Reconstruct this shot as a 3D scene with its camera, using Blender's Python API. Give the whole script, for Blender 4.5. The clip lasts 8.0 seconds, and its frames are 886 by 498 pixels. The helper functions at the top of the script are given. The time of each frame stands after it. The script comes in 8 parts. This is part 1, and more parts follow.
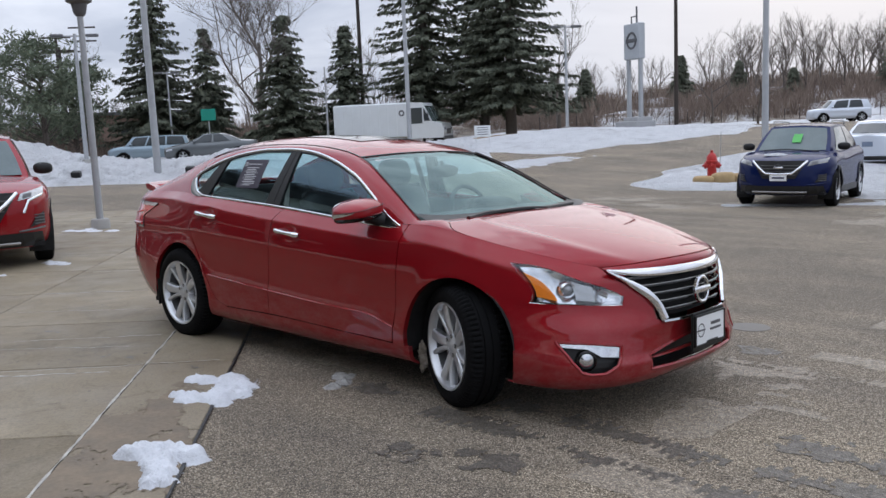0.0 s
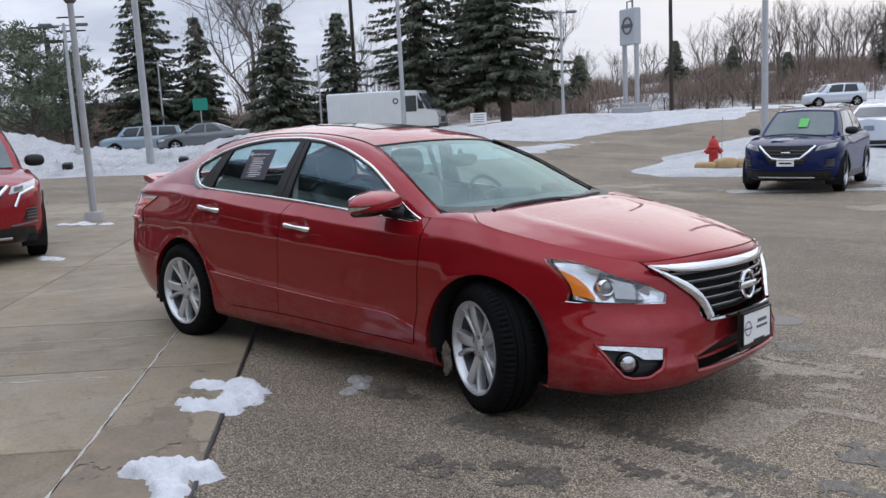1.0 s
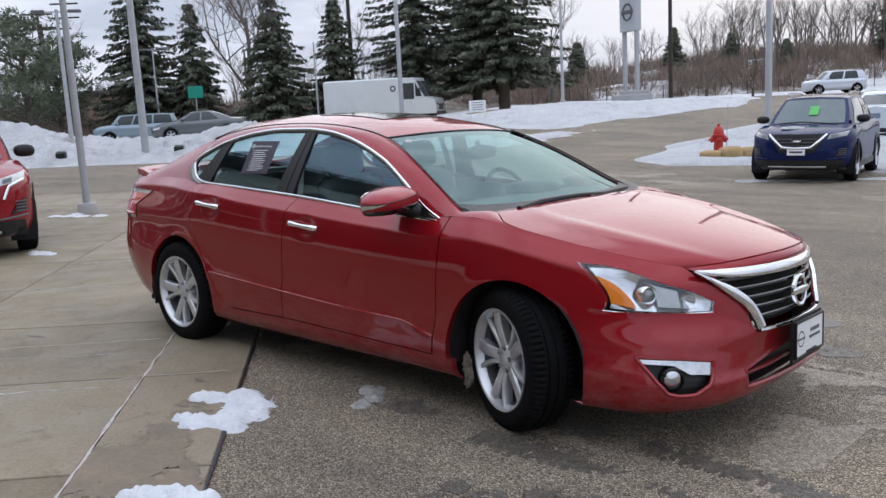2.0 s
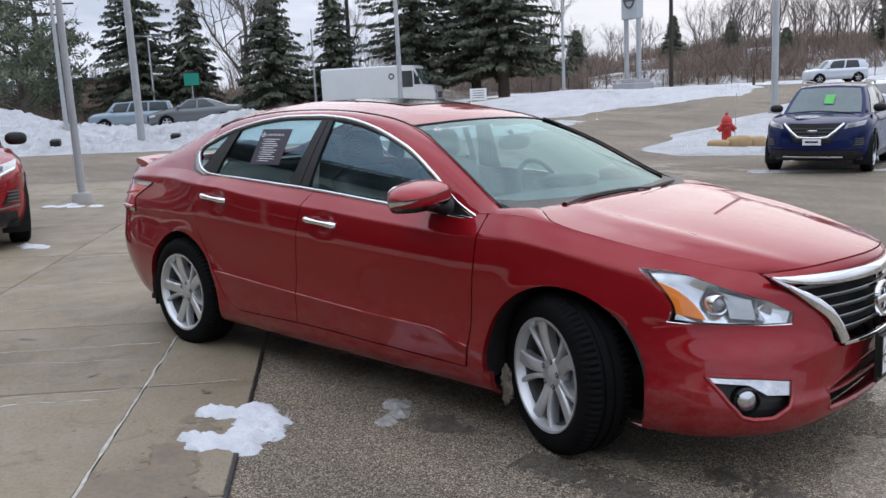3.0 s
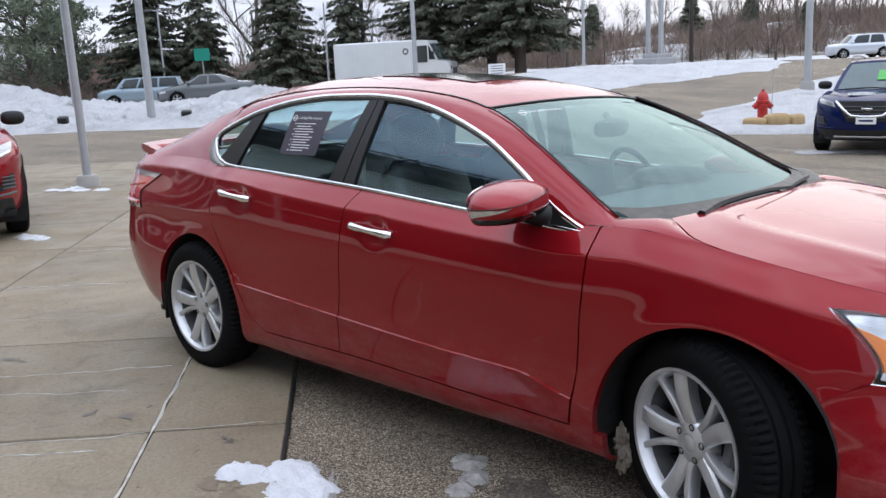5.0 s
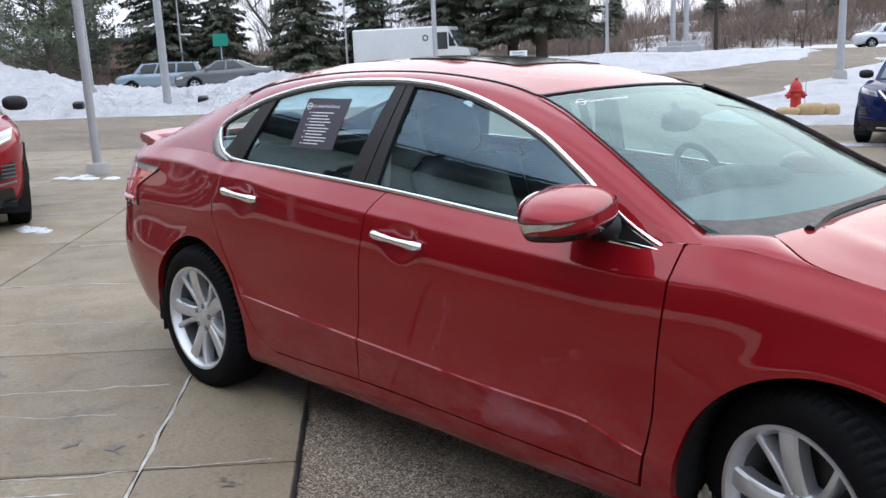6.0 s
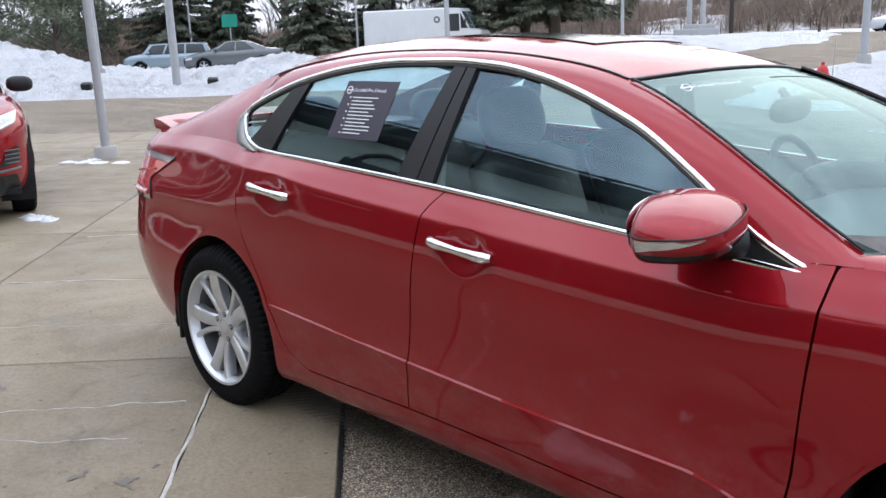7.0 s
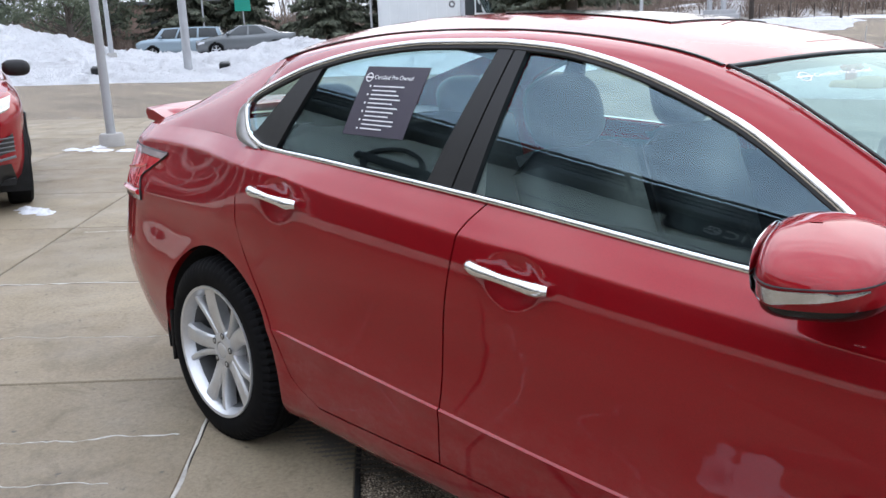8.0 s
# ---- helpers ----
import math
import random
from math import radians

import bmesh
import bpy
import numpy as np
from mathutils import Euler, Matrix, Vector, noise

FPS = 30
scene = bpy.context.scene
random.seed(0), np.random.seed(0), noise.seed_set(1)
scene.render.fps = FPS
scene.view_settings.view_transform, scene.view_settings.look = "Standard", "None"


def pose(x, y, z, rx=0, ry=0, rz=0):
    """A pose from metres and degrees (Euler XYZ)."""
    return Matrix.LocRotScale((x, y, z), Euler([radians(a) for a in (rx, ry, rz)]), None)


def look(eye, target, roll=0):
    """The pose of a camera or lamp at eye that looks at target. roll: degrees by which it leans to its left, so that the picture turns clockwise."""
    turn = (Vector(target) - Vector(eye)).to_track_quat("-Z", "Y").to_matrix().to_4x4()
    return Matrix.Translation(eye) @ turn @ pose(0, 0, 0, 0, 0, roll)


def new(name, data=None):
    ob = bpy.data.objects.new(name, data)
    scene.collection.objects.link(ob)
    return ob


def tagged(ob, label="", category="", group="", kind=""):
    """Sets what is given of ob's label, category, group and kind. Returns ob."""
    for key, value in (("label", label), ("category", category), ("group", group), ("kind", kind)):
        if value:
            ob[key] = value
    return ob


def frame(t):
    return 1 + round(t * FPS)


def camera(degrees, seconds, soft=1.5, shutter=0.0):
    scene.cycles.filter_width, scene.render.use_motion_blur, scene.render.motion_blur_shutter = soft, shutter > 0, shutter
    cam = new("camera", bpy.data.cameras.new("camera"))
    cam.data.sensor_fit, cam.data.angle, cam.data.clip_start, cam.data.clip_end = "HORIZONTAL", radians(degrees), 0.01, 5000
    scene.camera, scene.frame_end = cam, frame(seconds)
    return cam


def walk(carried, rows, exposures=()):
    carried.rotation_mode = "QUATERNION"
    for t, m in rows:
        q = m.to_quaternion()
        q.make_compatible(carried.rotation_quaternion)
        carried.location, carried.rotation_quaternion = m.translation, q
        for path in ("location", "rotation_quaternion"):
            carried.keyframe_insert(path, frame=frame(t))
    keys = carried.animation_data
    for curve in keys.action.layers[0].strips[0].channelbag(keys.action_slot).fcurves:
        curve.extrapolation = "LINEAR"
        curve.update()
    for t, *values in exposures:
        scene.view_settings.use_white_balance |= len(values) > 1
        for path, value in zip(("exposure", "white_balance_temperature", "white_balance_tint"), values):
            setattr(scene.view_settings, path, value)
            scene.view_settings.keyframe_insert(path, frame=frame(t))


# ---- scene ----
# The lot falls 1.7 degrees away from the entrance; LOT turns lot coordinates into the level world.
LOT = Vector((-0.00546, -0.02931, 0.99956)).rotation_difference(Vector((0, 0, 1))).to_matrix().to_4x4()
cam = camera(53.3, 8.0)
PATH = [
    (0, (5.933, -4.246, 1.436), (4.561, -2.812, 1.188), -1.1),
    (0.5, (5.773, -4.236, 1.446), (4.408, -2.798, 1.185), -1.3),
    (1, (5.586, -4.119, 1.433), (4.227, -2.677, 1.158), -1.6),
    (1.5, (5.418, -3.988, 1.453), (4.063, -2.546, 1.164), -1.7),
    (3, (4.801, -3.71, 1.441), (3.46, -2.263, 1.113), -1.5),
    (3.5, (4.588, -3.503, 1.453), (3.247, -2.059, 1.113), -1.5),
    (4, (4.383, -3.396, 1.438), (3.038, -1.959, 1.085), -1.4),
    (4.5, (4.132, -3.329, 1.456), (2.784, -1.898, 1.09), -1.4),
    (4.7, (4.064, -3.289, 1.446), (2.711, -1.863, 1.076), -1.5),
    (5.8, (3.618, -2.948, 1.456), (2.266, -1.532, 1.048), -1.4),
    (6, (3.523, -2.865, 1.432), (2.146, -1.473, 1.026), -1.2),
    (6.5, (3.265, -2.782, 1.44), (1.88, -1.401, 1.019), -1.1),
    (7, (3.071, -2.663, 1.421), (1.687, -1.288, 0.978), -0.9),
    (7.5, (2.855, -2.467, 1.427), (1.463, -1.103, 0.976), -0.8),
    (8, (2.663, -2.356, 1.405), (1.265, -1.007, 0.932), -0.7),
]
walk(cam, [(t, LOT @ look(eye, target, roll)) for t, eye, target, roll in PATH], [(0.0, 0.14), (1.5, 0.24), (3.0, 0.32), (4.5, 0.47), (6.0, 0.66), (8.0, 0.88)])

# ---- daylight: overcast, with a low veiled sun behind the street ----
SUN_AZ, SUN_EL = 109.0, 16.0
world = bpy.data.worlds.new("overcast_sky")
scene.world = world
world.use_nodes = True
wn, wl = world.node_tree.nodes, world.node_tree.links
wn.clear()
w_out, w_bg = wn.new("ShaderNodeOutputWorld"), wn.new("ShaderNodeBackground")
sky = wn.new("ShaderNodeTexSky")
sky.sky_type, sky.sun_disc = "NISHITA", False
sky.sun_elevation, sky.sun_rotation = radians(SUN_EL), radians(90 - SUN_AZ)
sky.air_density, sky.dust_density = 1.0, 4.0
w_co, w_map = wn.new("ShaderNodeTexCoord"), wn.new("ShaderNodeMapping")
w_map.inputs["Scale"].default_value = (1.8, 1.8, 8.5)
w_noise = wn.new("ShaderNodeTexNoise")
w_noise.inputs["Scale"].default_value, w_noise.inputs["Detail"].default_value = 1.7, 7.0
w_noise.inputs["Roughness"].default_value, w_noise.inputs["Distortion"].default_value = 0.55, 0.4
w_ramp = wn.new("ShaderNodeValToRGB")
w_ramp.color_ramp.elements[0].position, w_ramp.color_ramp.elements[0].color = 0.40, (4.45, 4.97, 6.15, 1)
w_ramp.color_ramp.elements[1].position, w_ramp.color_ramp.elements[1].color = 0.63, (7.0, 7.48, 8.65, 1)
# a warm thinning of the cloud round the sun
w_dot = wn.new("ShaderNodeVectorMath")
w_dot.operation = "DOT_PRODUCT"
w_dot.inputs[1].default_value = (math.cos(radians(SUN_AZ)) * math.cos(radians(SUN_EL)), math.sin(radians(SUN_AZ)) * math.cos(radians(SUN_EL)), math.sin(radians(SUN_EL)))
w_glow = wn.new("ShaderNodeMapRange")
w_glow.inputs["From Min"].default_value, w_glow.inputs["From Max"].default_value = 0.86, 1.0
w_warm = wn.new("ShaderNodeMix")
w_warm.data_type, w_warm.blend_type = "RGBA", "MIX"
w_warm.inputs["B"].default_value = (6.3, 6.6, 7.5, 1)
w_mix = wn.new("ShaderNodeMix")
w_mix.data_type = "RGBA"
w_mix.inputs["Factor"].default_value = 0.975
wl.new(w_co.outputs["Generated"], w_map.inputs["Vector"])
wl.new(w_map.outputs["Vector"], w_noise.inputs["Vector"])
wl.new(w_noise.outputs["Fac"], w_ramp.inputs["Fac"])
wl.new(w_co.outputs["Generated"], w_dot.inputs[0])
wl.new(w_dot.outputs["Value"], w_glow.inputs["Value"])
wl.new(w_glow.outputs["Result"], w_warm.inputs["Factor"])
wl.new(w_ramp.outputs["Color"], w_warm.inputs["A"])
wl.new(sky.outputs["Color"], w_mix.inputs["A"])
wl.new(w_warm.outputs["Result"], w_mix.inputs["B"])
# overcast: the zenith is brighter than the horizon
w_sep, w_rise, w_lift = wn.new("ShaderNodeSeparateXYZ"), wn.new("ShaderNodeMapRange"), wn.new("ShaderNodeVectorMath")
w_lift.operation = "SCALE"
w_rise.inputs["From Min"].default_value, w_rise.inputs["From Max"].default_value = 0.0, 1.0
w_rise.inputs["To Min"].default_value, w_rise.inputs["To Max"].default_value = 0.80, 2.05
wl.new(w_co.outputs["Generated"], w_sep.inputs["Vector"])
wl.new(w_sep.outputs["Z"], w_rise.inputs["Value"])
wl.new(w_mix.outputs["Result"], w_lift.inputs[0])
wl.new(w_rise.outputs["Result"], w_lift.inputs["Scale"])
wl.new(w_lift.outputs["Vector"], w_bg.inputs["Color"])
w_bg.inputs["Strength"].default_value = 0.115
wl.new(w_bg.outputs["Background"], w_out.inputs["Surface"])
sun = new("sun", bpy.data.lights.new("sun", "SUN"))
sun.data.energy, sun.data.angle, sun.data.color = 0.5, radians(80), (1.0, 0.96, 0.91)
sun_way = Vector((math.cos(radians(SUN_AZ)) * math.cos(radians(SUN_EL)), math.sin(radians(SUN_AZ)) * math.cos(radians(SUN_EL)), math.sin(radians(SUN_EL))))
sun.matrix_world = look(sun_way * 80, (0, 0, 0))

# ---- materials ----
def shader(name):
    m = bpy.data.materials.new(name)
    m.use_nodes = True
    n, l = m.node_tree.nodes, m.node_tree.links
    return m, n, l, n["Principled BSDF"]


def coords(n, l, scale=(1, 1, 1)):
    c, mp = n.new("ShaderNodeTexCoord"), n.new("ShaderNodeMapping")
    mp.inputs["Scale"].default_value = scale
    l.new(c.outputs["Object"], mp.inputs["Vector"])
    return mp.outputs["Vector"]


def grain(n, l, vec, scale, detail=4.0, rough=0.55, distort=0.0):
    t = n.new("ShaderNodeTexNoise")
    t.inputs["Scale"].default_value, t.inputs["Detail"].default_value = scale, detail
    t.inputs["Roughness"].default_value, t.inputs["Distortion"].default_value = rough, distort
    l.new(vec, t.inputs["Vector"])
    return t.outputs["Fac"]


def ramp(n, l, fac, stops):
    r = n.new("ShaderNodeValToRGB")
    el = r.color_ramp.elements
    while len(el) < len(stops):
        el.new(0.5)
    for e, (p, c) in zip(el, stops):
        e.position, e.color = p, (*c, 1) if len(c) == 3 else c
    l.new(fac, r.inputs["Fac"])
    return r.outputs["Color"]


def blend(n, l, fac, a, b, kind="MIX"):
    m = n.new("ShaderNodeMix")
    m.data_type, m.blend_type = "RGBA", kind
    for key, value in (("Factor", fac), ("A", a), ("B", b)):
        if isinstance(value, (int, float)):
            m.inputs[key].default_value = value
        elif isinstance(value, tuple):
            m.inputs[key].default_value = (*value, 1)
        else:
            l.new(value, m.inputs[key])
    return m.outputs["Result"]


def bump(n, l, fac, strength, distance, before=None):
    b = n.new("ShaderNodeBump")
    b.inputs["Strength"].default_value, b.inputs["Distance"].default_value = strength, distance
    l.new(fac, b.inputs["Height"])
    if before:
        l.new(before, b.inputs["Normal"])
    return b.outputs["Normal"]


def grey(v):
    return (v, v, v)


def plain(name, colour, rough=0.5, metal=0.0, vary=0.12, scale=9.0, relief=0.0, coat=0.0):
    """A surface of one colour with two scales of unevenness in tone and gloss."""
    m, n, l, p = shader(name)
    vec = coords(n, l)
    a, b = grain(n, l, vec, scale), grain(n, l, vec, scale * 9)
    dark, light = tuple(c * (1 - vary) for c in colour), tuple(min(1, c * (1 + vary)) for c in colour)
    col = blend(n, l, 0.35, ramp(n, l, a, ((0.3, dark), (0.7, light))), ramp(n, l, b, ((0.3, dark), (0.7, light))))
    l.new(col, p.inputs["Base Color"])
    l.new(ramp(n, l, a, ((0.3, grey(max(0.02, rough * 0.85))), (0.7, grey(min(1, rough * 1.15))))), p.inputs["Roughness"])
    p.inputs["Metallic"].default_value, p.inputs["Coat Weight"].default_value = metal, coat
    if relief:
        l.new(bump(n, l, b, 0.5, relief), p.inputs["Normal"])
    return m


def paint(name, colour, flake=0.35, dust=0.5, film=(0.42, 0.31, 0.29), coat=1.0):
    """Car paint under clear coat, with road salt dried on it low down in streaks."""
    m, n, l, p = shader(name)
    vec = coords(n, l)
    fine = grain(n, l, vec, 420, 2)
    base = blend(n, l, fine, tuple(c * 0.82 for c in colour), tuple(min(1, c * 1.2) for c in colour))
    sep = n.new("ShaderNodeSeparateXYZ")
    c = n.new("ShaderNodeTexCoord")
    l.new(c.outputs["Object"], sep.inputs["Vector"])
    low = n.new("ShaderNodeMapRange")
    low.inputs["From Min"].default_value, low.inputs["From Max"].default_value = 0.60, 0.10
    l.new(sep.outputs["Z"], low.inputs["Value"])
    streak = grain(n, l, coords(n, l, (2.2, 2.2, 5)), 3.5, 6, 0.65)
    speck = grain(n, l, vec, 60, 5, 0.7)
    k = n.new("ShaderNodeMath")
    k.operation = "MULTIPLY"
    l.new(low.outputs["Result"], k.inputs[0])
    l.new(ramp(n, l, streak, ((0.35, grey(0.05)), (0.72, grey(1.0)))), k.inputs[1])
    k2 = n.new("ShaderNodeMath")
    k2.operation = "MULTIPLY"
    l.new(k.outputs[0], k2.inputs[0])
    l.new(ramp(n, l, speck, ((0.3, grey(0.35 * dust)), (0.7, grey(dust)))), k2.inputs[1])
    l.new(blend(n, l, k2.outputs[0], base, film), p.inputs["Base Color"])
    p.inputs["Metallic"].default_value, p.inputs["Specular IOR Level"].default_value = flake, 0.0
    l.new(ramp(n, l, streak, ((0.3, grey(0.40)), (0.7, grey(0.48)))), p.inputs["Roughness"])
    p.inputs["Coat Weight"].default_value, p.inputs["Coat IOR"].default_value = coat, 1.46
    l.new(ramp(n, l, k2.outputs[0], ((0.0, grey(0.035)), (0.5, grey(0.16)))), p.inputs["Coat Roughness"])
    return m


def glass(name, tint, gloss=(1, 1, 1), head_on=0.06):
    """A thin pane: tinted clear, with mirror gloss that grows towards grazing."""
    m, n, l, p = shader(name)
    n.remove(p)
    clear, gl, lw, mix = n.new("ShaderNodeBsdfTransparent"), n.new("ShaderNodeBsdfGlossy"), n.new("ShaderNodeLayerWeight"), n.new("ShaderNodeMixShader")
    clear.inputs["Color"].default_value = (*tint, 1)
    gl.inputs["Roughness"].default_value = 0.0
    gl.inputs["Color"].default_value = (*gloss, 1)
    power, scale = n.new("ShaderNodeMath"), n.new("ShaderNodeMath")
    power.operation, scale.operation = "POWER", "MULTIPLY_ADD"
    power.inputs[1].default_value = 5.0
    scale.inputs[1].default_value, scale.inputs[2].default_value = 1 - head_on, head_on
    l.new(lw.outputs["Facing"], power.inputs[0])
    l.new(power.outputs[0], scale.inputs[0])
    l.new(scale.outputs[0], mix.inputs["Fac"])
    l.new(clear.outputs["BSDF"], mix.inputs[1])
    l.new(gl.outputs["BSDF"], mix.inputs[2])
    l.new(mix.outputs["Shader"], n["Material Output"].inputs["Surface"])
    return m


def asphalt_material():
    m, n, l, p = shader("worn_asphalt")
    vec = coords(n, l)
    v = n.new("ShaderNodeTexVoronoi")
    v.inputs["Scale"].default_value = 155
    l.new(vec, v.inputs["Vector"])
    stones = n.new("ShaderNodeSeparateColor")
    l.new(v.outputs["Color"], stones.inputs["Color"])
    pebble = ramp(n, l, stones.outputs["Red"], ((0.0, (0.115, 0.095, 0.073)), (0.5, (0.285, 0.237, 0.182)), (0.85, (0.44, 0.372, 0.291)), (1.0, (0.62, 0.54, 0.44))))
    pebble = blend(n, l, 1.0, pebble, ramp(n, l, v.outputs["Distance"], ((0.28, grey(1.2)), (0.72, grey(0.42)))), "MULTIPLY")
    wide = grain(n, l, vec, 0.35, 6, 0.62, 0.6)
    tracks = grain(n, l, coords(n, l, (0.35, 2.4, 1)), 0.8, 5, 0.6)
    tone = ramp(n, l, wide, ((0.3, (0.72, 0.72, 0.72)), (0.7, (1.15, 1.13, 1.08))))
    tone2 = ramp(n, l, tracks, ((0.35, (0.82, 0.82, 0.83)), (0.65, (1.08, 1.07, 1.04))))
    wet = ramp(n, l, grain(n, l, vec, 0.9, 7, 0.7), ((0.62, grey(0.0)), (0.74, grey(0.7))))
    col = blend(n, l, 1.0, blend(n, l, 1.0, pebble, tone, "MULTIPLY"), tone2, "MULTIPLY")
    col = blend(n, l, wet, col, (0.06, 0.054, 0.047))
    l.new(col, p.inputs["Base Color"])
    l.new(ramp(n, l, wet, ((0.0, grey(0.75)), (1.0, grey(0.45)))), p.inputs["Roughness"])
    p.inputs["Specular IOR Level"].default_value = 0.2
    l.new(bump(n, l, v.outputs["Distance"], 0.8, -0.008), p.inputs["Normal"])
    return m


def concrete_material():
    m, n, l, p = shader("walk_concrete")
    oi, shift = n.new("ShaderNodeObjectInfo"), n.new("ShaderNodeVectorMath")
    shift.operation = "ADD"
    l.new(coords(n, l), shift.inputs[0])
    l.new(oi.outputs["Location"], shift.inputs[1])
    vec = shift.outputs["Vector"]
    tone = ramp(n, l, oi.outputs["Random"], ((0.0, (0.198, 0.160, 0.106)), (1.0, (0.246, 0.201, 0.136))))
    wide = ramp(n, l, grain(n, l, vec, 1.1, 7, 0.62, 0.5), ((0.28, (0.55, 0.53, 0.49)), (0.42, (0.9, 0.88, 0.85)), (0.55, (1, 1, 1)), (0.72, (1.25, 1.24, 1.22))))
    fine = ramp(n, l, grain(n, l, vec, 55, 9, 0.8), ((0.28, grey(0.62)), (0.5, grey(1.0)), (0.72, grey(1.3))))
    blotch = ramp(n, l, grain(n, l, vec, 3.4, 8, 0.72, 1.2), ((0.30, (0.70, 0.68, 0.64)), (0.46, (1, 1, 1)), (0.66, (1.0, 1.0, 1.0)), (0.74, (1.3, 1.3, 1.28))))
    rust = ramp(n, l, grain(n, l, vec, 0.9, 6, 0.7, 1.0), ((0.62, grey(0)), (0.75, grey(0.45))))
    col = blend(n, l, 1.0, blend(n, l, 1.0, tone, wide, "MULTIPLY"), fine, "MULTIPLY")
    col = blend(n, l, 1.0, col, blotch, "MULTIPLY")
    pits = ramp(n, l, grain(n, l, vec, 24, 3, 0.5), ((0.26, grey(0.75)), (0.32, grey(0.0))))
    col = blend(n, l, pits, col, (0.06, 0.052, 0.042))
    col = blend(n, l, rust, col, (0.27, 0.19, 0.12))
    salt = ramp(n, l, grain(n, l, coords(n, l, (0.6, 3.5, 1)), 1.6, 8, 0.75, 0.8), ((0.66, grey(0)), (0.72, grey(0.3))))
    l.new(blend(n, l, salt, col, (0.55, 0.53, 0.49)), p.inputs["Base Color"])
    l.new(ramp(n, l, grain(n, l, vec, 2.0, 5), ((0.3, grey(0.5)), (0.7, grey(0.85)))), p.inputs["Roughness"])
    l.new(bump(n, l, grain(n, l, vec, 160, 4), 0.35, 0.002), p.inputs["Normal"])
    return m


def snow_material():
    m, n, l, p = shader("old_snow")
    vec = coords(n, l)
    dirt = ramp(n, l, grain(n, l, vec, 0.9, 8, 0.7, 0.3), ((0.27, (0.26, 0.25, 0.24)), (0.36, (0.62, 0.62, 0.63)), (0.48, (0.72, 0.73, 0.745)), (0.7, (0.80, 0.805, 0.82))))
    speck = ramp(n, l, grain(n, l, vec, 11, 6, 0.7), ((0.30, (0.42, 0.40, 0.38)), (0.40, (1, 1, 1))))
    l.new(blend(n, l, 1.0, dirt, speck, "MULTIPLY"), p.inputs["Base Color"])
    p.inputs["Roughness"].default_value = 0.7
    p.inputs["Subsurface Weight"].default_value = 0.0
    a = bump(n, l, grain(n, l, vec, 3.2, 9, 0.75), 1.0, 0.26)
    a = bump(n, l, grain(n, l, vec, 9.0, 6, 0.7), 1.0, 0.09, a)
    l.new(bump(n, l, grain(n, l, vec, 70, 5, 0.6), 0.5, 0.01, a), p.inputs["Normal"])
    return m


def brush_material():
    m, n, l, p = shader("winter_brush_slope")
    vec = coords(n, l)
    a = grain(n, l, vec, 0.07, 9, 0.68, 0.6)
    b = grain(n, l, coords(n, l, (1, 1, 0.4)), 1.1, 7, 0.7)
    col = ramp(n, l, b, ((0.28, (0.10, 0.082, 0.068)), (0.5, (0.20, 0.165, 0.13)), (0.72, (0.31, 0.26, 0.20))))
    snow = ramp(n, l, a, ((0.46, grey(0)), (0.54, grey(0.85))))
    l.new(blend(n, l, snow, col, (0.72, 0.73, 0.75)), p.inputs["Base Color"])
    p.inputs["Roughness"].default_value = 0.95
    l.new(bump(n, l, b, 1.0, 0.5), p.inputs["Normal"])
    return m


RED = paint("candy_red_paint", (0.252, 0.0058, 0.0104), 0.45, 0.36)
CHROME = plain("bright_chrome", (0.78, 0.78, 0.79), 0.07, 1.0, 0.03)
BLACK = plain("black_plastic", grey(0.012), 0.42, 0, 0.2, 30)
GLOSS_BLACK = plain("gloss_black_trim", grey(0.008), 0.12, 0, 0.1, 30)
RUBBER = plain("tyre_rubber", (0.0058, 0.0058, 0.0062), 0.75, 0, 0.35, 14, 0.001)
# near-black that paints the shade of cavities as colour
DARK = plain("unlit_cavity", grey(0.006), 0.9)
ALLOY = plain("silver_alloy", (0.60, 0.61, 0.625), 0.33, 0.7, 0.10, 12)
STEEL = plain("brushed_steel", (0.32, 0.31, 0.30), 0.4, 0.9, 0.2, 40)
# darker copies of alloy and steel, with the shade inside the wheel painted in
SHADED_ALLOY = plain("shaded_alloy", (0.10, 0.102, 0.106), 0.5, 0.3, 0.15, 12)
SHADED_STEEL = plain("shaded_brake_steel", (0.055, 0.053, 0.05), 0.5, 0.4, 0.3, 30)
LEATHER = plain("charcoal_leather", (0.030, 0.032, 0.036), 0.5, 0, 0.2, 40, 0.0006)
HEADLINER = plain("grey_headliner", (0.32, 0.31, 0.29), 0.9, 0, 0.08, 30)
AMBER = plain("amber_lens", (0.86, 0.22, 0.002), 0.35, 0, 0.10, 50, 0, 0.0)
RED_LENS = plain("red_tail_lens", (0.50, 0.012, 0.022), 0.06, 0, 0.1, 50, 0, 1.0)
CLEAR_LENS = glass("clear_lens", (0.93, 0.95, 0.96))
SIDE_GLASS = glass("green_tinted_glass", (0.80, 0.95, 0.94), (0.62, 0.87, 1.0), 0.115)
SCREEN_GLASS = glass("windscreen_glass", (0.44, 0.57, 0.56), (0.53, 0.70, 0.71), 0.15)
REFLECTOR = plain("lamp_reflector", (0.60, 0.61, 0.63), 0.14, 0.9, 0.25, 28)
WHITE_PAINT = plain("white_enamel", (0.74, 0.75, 0.75), 0.35, 0, 0.05, 6)
GREY_PLASTIC = plain("grey_plastic", (0.10, 0.10, 0.105), 0.5, 0, 0.1, 30)
